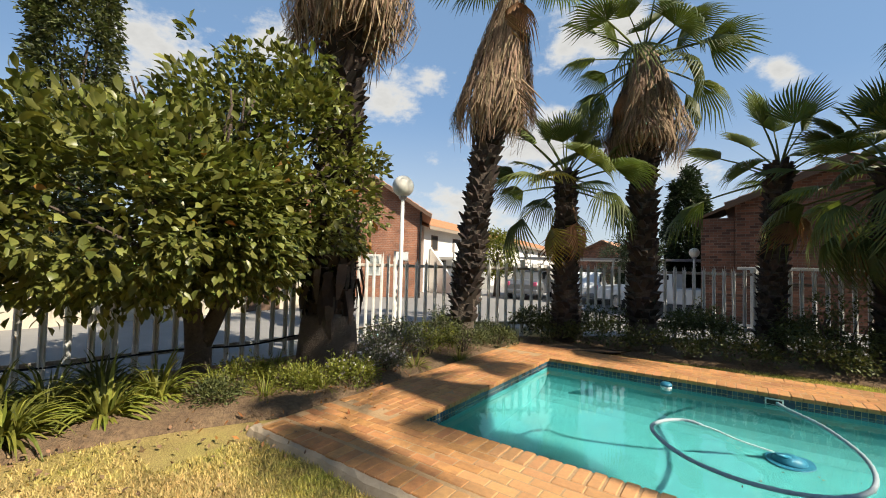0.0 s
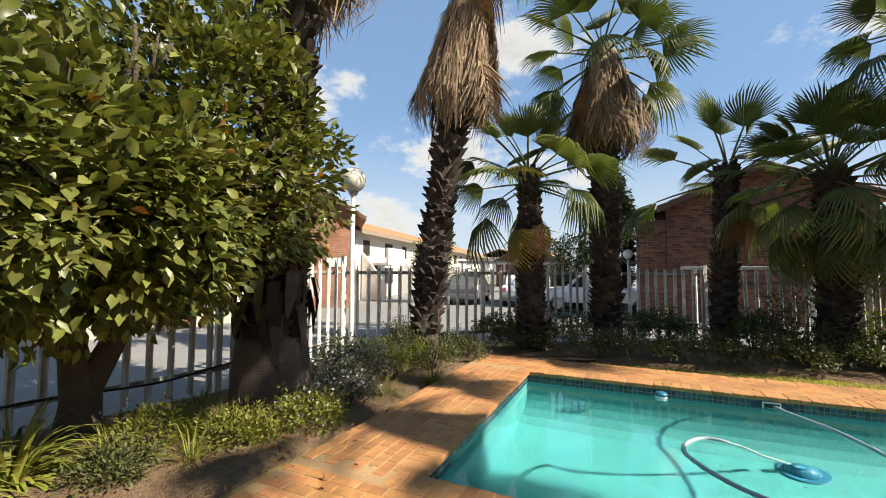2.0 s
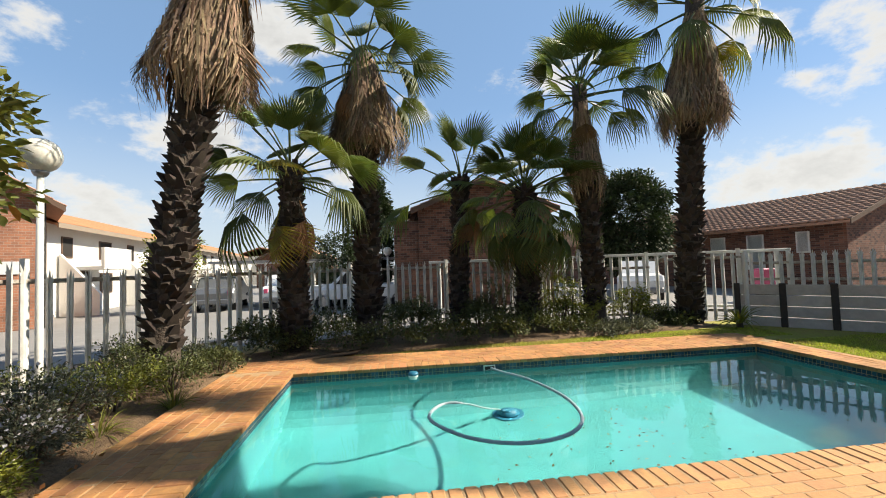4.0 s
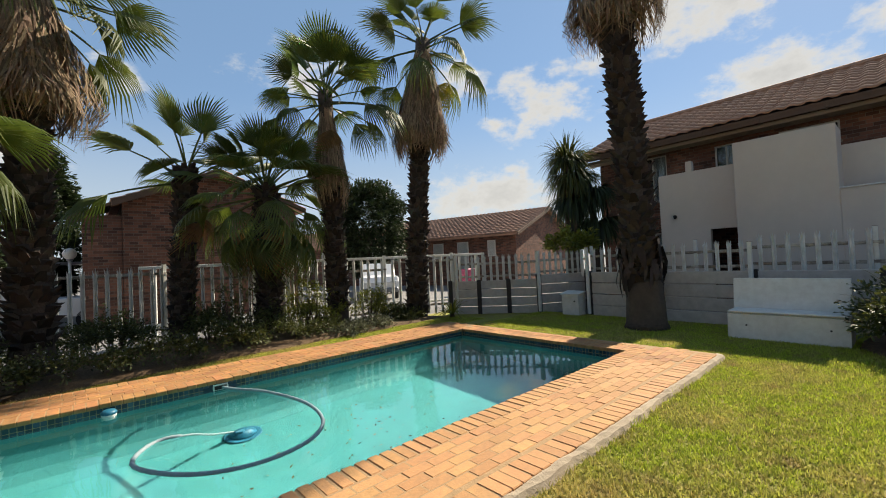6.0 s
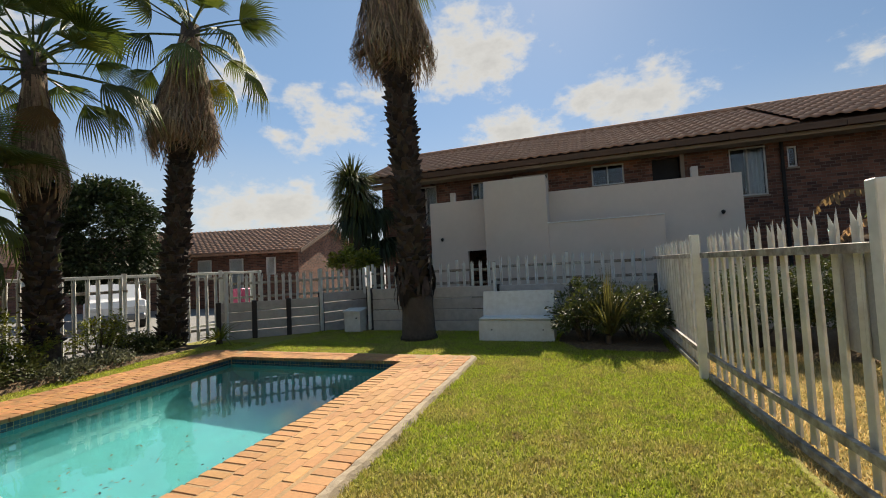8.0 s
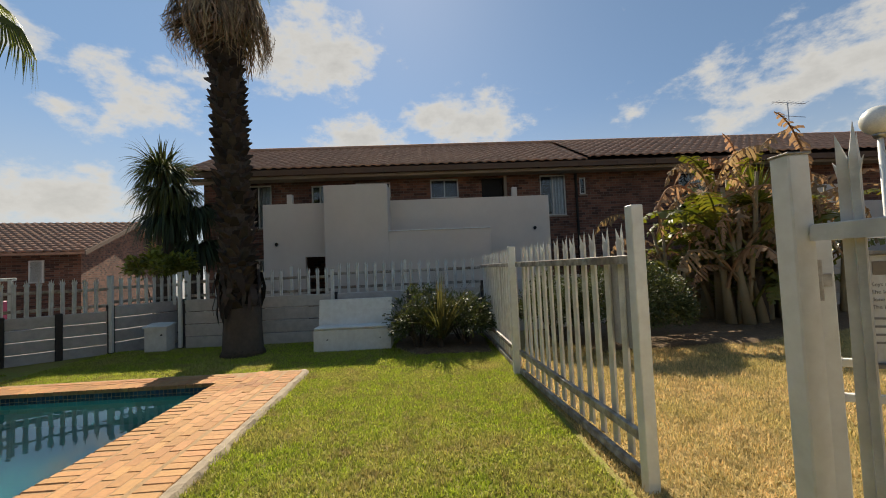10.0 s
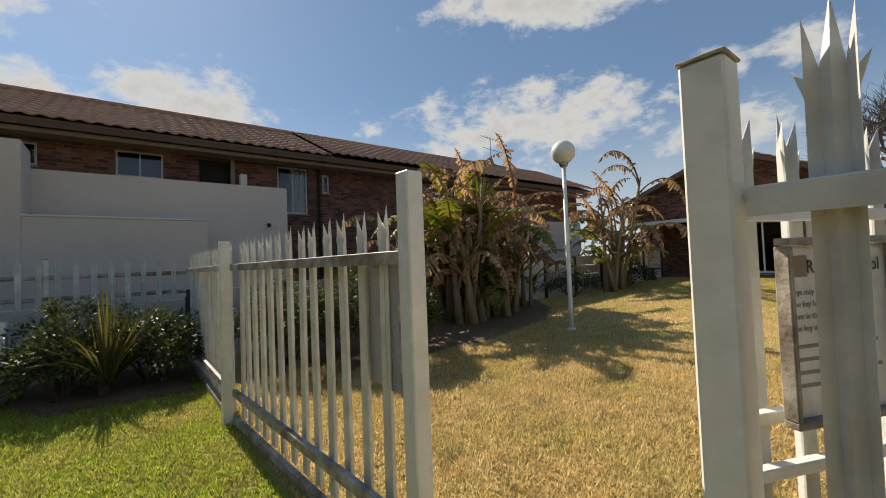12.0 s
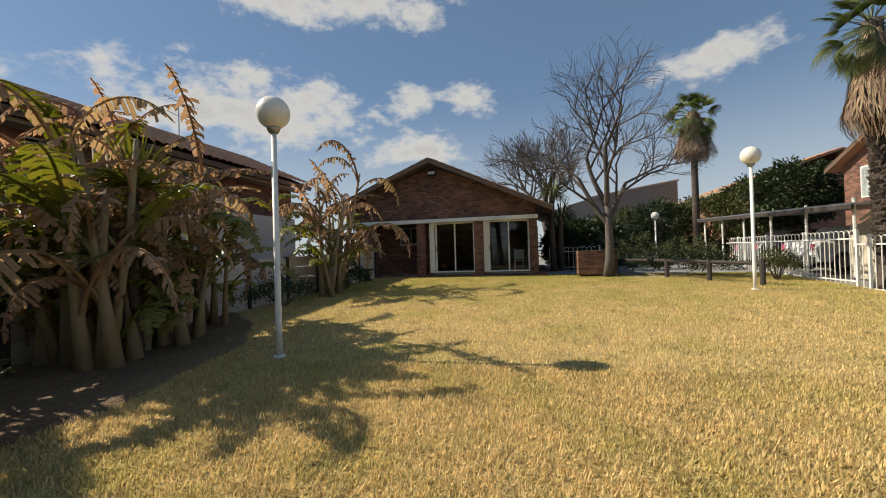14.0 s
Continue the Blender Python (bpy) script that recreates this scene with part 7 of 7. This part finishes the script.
for i, (x, y, k) in enumerate(((7.25, -5.0, 0.95), (6.9, -5.4, 0.95), (7.5, -5.5, 1.1), (6.9, -5.9, 1.0), (7.6, -6.1, 1.1), (7.3, -6.8, 0.95), (7.8, -7.4, 1.0), (7.95, -6.7, 1.1), (7.5, -8.1, 0.85),
                               (7.15, -7.2, 1.0), (6.95, -6.6, 0.95), (7.3, -12.2, 1.0), (7.15, -12.9, 1.15), (7.4, -13.6, 1.0))):
    banana(x, y, 40 + i, 3, k * (1.48 if i < 11 else 1.5), 0.6)
blade_plant("yucca", "green spiky yucca growing among the bananas", 6.75, -6.2, 130, 0.75, 0.05, M_YELLEAF, 0.4, 2.35, el=(-10, 85), trunk_r=0.07)
blade_plant("yucca", "tall spiky dracaena against the brick flats", 10.9, 7.65, 420, 0.95, 0.055, M_SHRUB, 1.2, 4.55, el=(-45, 88), trunk_r=0.15, head_r=0.2)
blade_plant("yucca", "tall spiky dracaena against the brick flats", 11.0, 7.5, 420, 1.05, 0.06, M_SHRUB, 1.7, 3.95, el=(-65, 50), trunk_r=0.12, head_r=0.25)
blade_plant("yucca", "tall spiky dracaena against the brick flats", 11.05, 7.6, 380, 1.1, 0.06, M_DARKLEAF, 1.8, 3.3, el=(-70, 20), trunk_r=0.12, head_r=0.25)
blade_plant("yucca", "shaggy dark dracaena beside the brick flats", 11.4, 7.1, 320, 1.0, 0.06, M_DARKLEAF, 1.8, 3.5, el=(-70, 45), trunk_r=0.12, head_r=0.25)
blade_plant("yucca", "shaggy dark dracaena beside the brick flats", 11.5, 7.0, 320, 1.0, 0.06, M_DARKLEAF, 1.8, 2.5, el=(-70, 45), trunk_r=0.12, head_r=0.25)
blade_plant("yucca", "spiky yucca at the corner of the clubhouse", 0.85, -19.8, 140, 0.8, 0.06, M_SHRUB, 0.8, 3.4, el=(-50, 85), trunk_r=0.12, head_r=0.2)
blade_plant("yucca", "spiky yucca at the corner of the clubhouse", 0.5, -20.1, 140, 0.8, 0.06, M_DARKLEAF, 1.0, 2.4, el=(-50, 85), trunk_r=0.12, head_r=0.25)
blade_plant("small_palm", "small yellow-green palm at the foot of the wall", 6.15, 8.35, 46, 0.6, 0.05, M_YELLEAF, 1.0, 0.1, el=(20, 80), trunk_r=0.06)


# bare winter trees
def bare_tree(x, y, h, r, label, seed, levels=5, spread=0.62, lean=(0, 0), first=0.32, fan_out=3):
    g = random.Random(seed)
    th = thing("bare_tree", label, "tree", pose(x, y, gz(x, y) - 0.05), "bare winter trees")
    tk, tw = MB(), MB()

    def grow(p, d, L_, rad, lev):
        n = 4
        pts, q, dd = [p], p, d
        for i in range(n):
            dd = (dd + Vector((g.uniform(-.13, .13), g.uniform(-.13, .13), g.uniform(-.02, .09)))).normalized()
            q = q + dd * (L_ / n)
            pts.append(q)
        (tk if lev < 2 else tw).tube(pts, [rad * (1 - 0.38 * i / n) for i in range(n + 1)], 9 if lev == 0 else 6 if lev == 1 else 4 if lev == 2 else 3, cap=lev == 0)
        if lev >= levels:
            return
        for i in range(fan_out if lev else fan_out + 1):
            start = pts[n - (i % 3 if lev else i % 2)]
            a = g.uniform(0, math.tau)
            side = dd.orthogonal().normalized()
            side.rotate(Matrix.Rotation(a, 3, dd))
            nd = (dd + side * g.uniform(spread * 0.5, spread * 1.2) + Vector((lean[0], lean[1], 0.05))).normalized()
            grow(start, nd, L_ * g.uniform(0.62, 0.86), rad * 0.58, lev + 1)
    grow(Vector((0, 0, 0)), Vector((lean[0], lean[1], 1)).normalized(), h * first, r, 0)
    part("trunk", tk, M_BAREBARK, th, smooth=True)
    me = bpy.data.meshes.new("brushwood")
    me.from_pydata(tw.v, [], tw.f)
    me.materials.append(M_BAREBARK)
    part("brushwood", me, None, th, kind="stuff")
    return th


bare_tree(-0.85, -16.9, 9.2, 0.17, "leafless tree with pale forked trunk beside the planter", 14, 6, 1.0, (-0.05, -0.02), 0.27)
bare_tree(0.8, -27.6, 15.0, 0.30, "large leafless spreading tree behind the clubhouse", 9, 7, 0.8, (0, 0), 0.21)


# other trees
def round_tree(x, y, c, r, label, mat, n=260, per=34, clump=0.35, ll=0.16, lw=0.08, trunk=0.15, group="", shell=0.6):
    th = thing("leafy_tree", label, "tree", pose(x, y, -0.05), group)
    part("trunk", MB().tube([(0, 0, 0), (0.05, 0, c * 0.5), (0, 0.03, c)], [trunk * 1.3, trunk, trunk * 0.6], 9), M_BARK, th, smooth=True)
    tips_ = [((r[0] * 0.6 * math.cos(a), r[1] * 0.6 * math.sin(a), c + r[2] * 0.3), trunk * 0.4) for a in (0.3, 1.4, 2.5, 3.7, 5.0)]
    limbs((0, 0, c * 0.6), tips_, 0.1, M_BARK, "branchwork", th)
    P, O = clumped(n, per, (0, 0, c), r, clump, shell)
    part("crown", leaves("crown", P, O, ll, lw, mat), None, th, kind="stuff")
    return th


round_tree(10.9, 20.3, 3.5, (2.15, 2.15, 2.6), "dense dark evergreen tree beyond the gate", M_DARKLEAF, 600, 46, 0.35, 0.2, 0.1)
round_tree(-10.6, 19.3, 2.3, (1.0, 1.0, 1.2), "small bright yellow-green tree in the yard", M_YELLEAF, 130, 30)
round_tree(-2.1, 21.9, 3.2, (0.85, 0.85, 3.1), "dark columnar cypress behind the parked cars", M_DARKLEAF, 420, 44, 0.26, 0.2, 0.09)
round_tree(-5.4, 40.2, 3.4, (0.7, 0.7, 3.4), "slim distant dark cypress", M_DARKLEAF, 120, 30, 0.3)
round_tree(-13.8, 2.6, 5.2, (0.85, 0.85, 7.0), "tall ivy-dark conifer behind the broad-leaved tree", M_SHRUB, 900, 46, 0.28, 0.15, 0.075, shell=0.8)
round_tree(-3.6, 19.0, 1.6, (0.8, 0.8, 1.6), "dark conifer shrub in the yard", M_DARKLEAF, 120, 34, 0.3)
round_tree(-7.0, 33.0, 2.2, (2.2, 2.2, 2.0), "distant rounded dark tree", M_DARKLEAF, 160, 30, 0.4)
for x, y, c, r, m in ((-6.3, -31, 2.6, 2.2, M_DARKLEAF), (-4.2, -34, 2.4, 2.2, M_SHRUB), (-9.0, -31, 2.6, 2.3, M_SHRUB), (0.0, -22.2, 1.7, 1.3, M_DARKLEAF), (-1.6, -24.5, 1.6, 1.5, M_DARKLEAF), (-10.2, -24.2, 3.7, 1.7, M_DARKLEAF), (-10.2, -28.0, 3.5, 1.8, M_SHRUB), (10.6, -24.5, 3.8, 1.6, M_DARKLEAF)):
    round_tree(x, y, c, (r, r, r * 0.85), "rounded green tree in the neighbouring yard", m, 260, 36, 0.36, 0.2, 0.1, group="yard trees")
shrub("garden_shrub", "leafy green shrub above the precast wall", (9.6, 6.9, 1.7), (0.7, 0.7, 0.55), 60, 30, 0.2, 0.14, 0.08, M_YELLEAF, 0.3, True)

cab = thing("fence_cable", "black cable tied along the foot of the palisade", "cable")
part("wire", MB().tube(smooth_path([(-6.55, 0.0, 0.30), (-6.3, 1.1, 0.24), (-6.05, 2.2, 0.30), (-5.86, 3.2, 0.26), (-5.74, 3.95, 0.33), (-5.78, 5.2, 0.28), (-5.8, 6.3, 0.33)], 6), 0.012, 6), M_TYRE, cab)
tb = thing("garden_table", "small dark round table beside the clubhouse", "table", pose(8.0, -16.6, gz(8.0, -16.6) - 0.02))
part("tabletop", MB().lathe([(0.001, 0.46), (0.34, 0.46), (0.36, 0.44), (0.34, 0.41), (0.001, 0.41)], 22), M_DARKPOST, tb)
part("pedestal", MB().lathe([(0.06, 0.41), (0.05, 0.2), (0.16, 0.03), (0.18, 0.0)], 16), M_DARKPOST, tb)
globe_lamp(-4.6, -25.5, 2.3, 0.2, "distant white lamp post with round globe")

# ---------------------------------------------------------------- grass blades, stuff


def grass(name, x0, x1, y0, y1, per_m2, length, mat, label, skip=None, lift=-0.03):
    n = int((x1 - x0) * (y1 - y0) * per_m2)
    p = np.stack([rng.uniform(x0, x1, n), rng.uniform(y0, y1, n), np.zeros(n)], 1)
    if skip is not None:
        p = p[~skip(p)]
        n = len(p)
    p[:, 2] = np.clip(0.03 * (-1.2 - p[:, 1]), 0, 0.56) + lift
    a = rng.uniform(0, math.tau, n)
    ln = length * rng.uniform(0.5, 1.3, n)
    ti = rng.uniform(0.2, 1.1, n)
    d = np.stack([np.cos(a) * np.sin(ti), np.sin(a) * np.sin(ti), np.cos(ti)], 1) * ln[:, None]
    s = np.stack([-np.sin(a), np.cos(a), np.zeros(n)], 1) * (0.004 + 0.004 * rng.uniform(0, 1, n))[:, None]
    v = np.stack([p - s, p + s, p + d], 1).reshape(-1, 3)
    return tagged(new(name, arrays(name, v, np.arange(3 * n).reshape(-1, 3), mat)), label, "grass", kind="stuff")


def paved(p):
    return (p[:, 0] > DX0 - 0.05) & (p[:, 0] < DX1 + 0.03) & (p[:, 1] > DY0 - 0.02) & (p[:, 1] < DY1 + 0.03)


grass("grass_pool_lawn", -4.6, 8.2, -0.95, 2.6, 6800, 0.036, M_BLADE, "short green grass blades", lambda p: paved(p) | (p[:, 0] < -3.2 - 1.3 * rng.uniform(0, 1, len(p))) | ((p[:, 0] < -3.4) & (p[:, 1] > 1.2)))
grass("grass_pool_edge", 5.6, 8.2, 2.6, 7.0, 4200, 0.036, M_BLADE, "short green grass blades")
grass("grass_north_edge", -2.0, 6.4, 7.4, 8.4, 4200, 0.034, M_BLADE, "short dry grass blades beside the paving")
grass("grass_dry_near", -5.9, 6.2, -6.5, -1.0, 5200, 0.048, M_DRYBLADE, "dry straw grass blades")
grass("grass_dry_far", -5.9, 8.0, -17.8, -6.5, 1700, 0.045, M_DRYBLADE, "dry straw grass blades")

grass("grass_paving_edge", DX0, DX1 + 0.1, DY0 - 0.10, DY0 + 0.012, 2600, 0.065, M_BLADE, "longer grass blades along the paving edge", lambda p: np.sin(p[:, 0] * 5.3) + np.sin(p[:, 0] * 2.1 + 1) < 0.2)

tagged(new("pool_debris", leaves("pool_debris", DEBRIS_AT, np.tile(np.array([[1.0, 0, 0.05]]), (len(DEBRIS_AT), 1)), 0.05, 0.025, M_LITTER, 0.0, 0.1, 1.0)), "dark leaf scraps lying on the pool floor", "leaves", kind="stuff")

# fallen leaves on the soil and paving
P_ = np.stack([rng.uniform(-5.6, -2.6, 620), rng.uniform(-0.2, 3.2, 620), np.full(620, 0.022)], 1)
P_ = P_[rng.uniform(0, 1, 620) < np.clip((-2.4 - P_[:, 0]) / 1.6, 0, 1)]
tagged(new("leaf_litter", leaves("leaf_litter", P_, np.tile(np.array([[1.0, 0, 0.1]]), (len(P_), 1)), 0.05, 0.026, M_LITTER, 0.0, 0.2, 1.2, True)), "brown leaf litter under the tree", "leaves", kind="stuff")
P_ = np.stack([rng.uniform(-4.6, -3.0, 160), rng.uniform(1.6, 4.4, 160), np.full(160, 0.02)], 1)
tagged(new("fallen_leaves", leaves("fallen_leaves", P_, np.tile(np.array([[1.0, 0, 0.1]]), (160, 1)), 0.07, 0.035, M_LEAFRED, 0.0, 0.1, 1.2)), "dry fallen leaves on the paving", "leaves", kind="stuff")
pb = thing("pink_crate", "pink plastic crate behind the fence", "crate", pose(11.5, 13.0, 0))
part("body", MB().box((0, 0, 0.75), (0.7, 0.5, 0.6), 0.02), M_PINK, pb)
part("stand", MB().box((0, 0, 0.22), (0.6, 0.4, 0.45), 0.01), M_DARKPOST, pb)

# ---------------------------------------------------------------- brick paving round the pool, last
pav = thing("pool_paving", "orange clay brick paving round the pool", "paving", POOL_M, kind="structure")
JT = 0.005


def slab_ring(z0, z1, inset, mat, name):
    mb = MB()
    for x0, x1, y0, y1 in ((DX0 + inset, DX1 - inset, DY0 + inset, PY0 + 0.008), (DX0 + inset, DX1 - inset, PY1 - 0.008, DY1 - inset), (DX0 + inset, PX0 + 0.008, PY0 + 0.008, PY1 - 0.008), (PX1 - 0.008, DX1 - inset, PY0 + 0.008, PY1 - 0.008)):
        mb.box(((x0 + x1) / 2, (y0 + y1) / 2, (z0 + z1) / 2), (x1 - x0, y1 - y0, z1 - z0))
    return part(name, mb, mat, pav)


slab_ring(-0.12, 0.0395, 0.0, M_JOINT, "mortar_bed")
mb = MB()
edge_n = 110
prof = [(0.02, 0.036), (-0.035, 0.034), (-0.075, 0.02), (-0.12, -0.05)]
for i in range(edge_n + 1):
    x = DX0 - 0.05 + (DX1 - DX0 + 0.1) * i / edge_n
    wob = 0.03 * noise.noise((x * 1.7, 3.1, 0)) + 0.02 * noise.noise((x * 7, 1.3, 0))
    mb.v += [(x, DY0 + py - (wob if k else 0), pz + (random.uniform(-.008, .006) if 0 < k < 3 else 0)) for k, (py, pz) in enumerate(prof)]
mb.f += [(i * 4 + k, (i + 1) * 4 + k, (i + 1) * 4 + k + 1, i * 4 + k + 1) for i in range(edge_n) for k in range(3)]
part("concrete_edge", mb, M_CONC, pav, "rough crumbling concrete edging")
LB, WB, HB = 0.22, 0.107, 0.05
brick_l = MB().box((0, 0, 0), (LB - JT, WB - JT, HB), 0.006).data("paver", M_PAVER)
brick_w = MB().box((0, 0, 0), (WB - JT, LB - JT, HB), 0.006).data("paver", M_PAVER)
cop = MB().box((0, 0, 0), (WB - JT, LB + 0.025, HB), 0.014).data("coping_brick", M_PAVER)
singles, rest = [], []


def lay(kind_, x, y):
    singles.append((kind_, x, y)) if (y < PY0 and -1.6 < x < 4.4) else rest.append((kind_, x, y))


# south and north strips: coping headers, stretcher courses, outer headers
for side in (0, 1):
    edge = PY0 if side == 0 else PY1
    sgn = -1 if side == 0 else 1
    n = int((DX1 - DX0) / WB)
    x_off = DX0 + ((DX1 - DX0) - n * WB) / 2
    for i in range(n):
        x = x_off + (i + 0.5) * WB
        if PX0 - 0.2 < x < PX1 + 0.2:
            lay("cop", x, edge + sgn * (LB / 2 - 0.02))
        lay("w", x, edge + sgn * (0.96 - LB / 2 + 0.045) if side == 0 else edge + sgn * (0.94 - LB / 2))
    for r in range(5):
        y = edge + sgn * (LB + (r + 0.5) * WB - 0.005)
        x = DX0 + LB / 2 + (LB / 2 if r % 2 else 0)
        while x < DX1 - 0.05:
            lay("l", x, y)
            x += LB
for side in (0, 1):
    edge = PX0 if side == 0 else PX1
    sgn = -1 if side == 0 else 1
    y = PY0 + WB / 2
    while y < PY1:
        rest.append(("copx", edge + sgn * (LB / 2 - 0.02), y))
        y += WB
    width = (PX0 - DX0) if side == 0 else (DX1 - PX1)
    cols = int((width - LB) / WB)
    for c in range(cols):
        x = edge + sgn * (LB + (c + 0.5) * WB)
        y = PY0 - (0.0 if c % 2 else LB / 2) + LB / 2
        while y < PY1 + 0.05:
            rest.append(("w", x, y))
            y += LB
for kind_, x, y in singles:
    data = {"cop": cop, "w": brick_w, "l": brick_l}[kind_]
    piece("coping_brick" if kind_ == "cop" else "paver", data, pav, pose(x, y, 0.018 + random.uniform(-.003, .003) + (0.002 if kind_ == "cop" else 0), random.uniform(-.4, .4), random.uniform(-.4, .4), random.uniform(-.35, .35)))
mb = MB()
for kind_, x, y in rest:
    s = {"cop": (WB - JT, LB + 0.025, HB), "copx": (LB + 0.025, WB - JT, HB), "w": (WB - JT, LB - JT, HB), "l": (LB - JT, WB - JT, HB)}[kind_]
    mb.box((x, y, 0.018 + random.uniform(-.003, .003)), s, 0.006, pose(0, 0, 0, random.uniform(-.5, .5), random.uniform(-.5, .5), random.uniform(-.7, .7)))
me = bpy.data.meshes.new("pavers_joined")
me.from_pydata(mb.v, [], mb.f)
me.materials.append(M_PAVER_J)
part("pavers_joined", me, None, pav, kind="stuff")
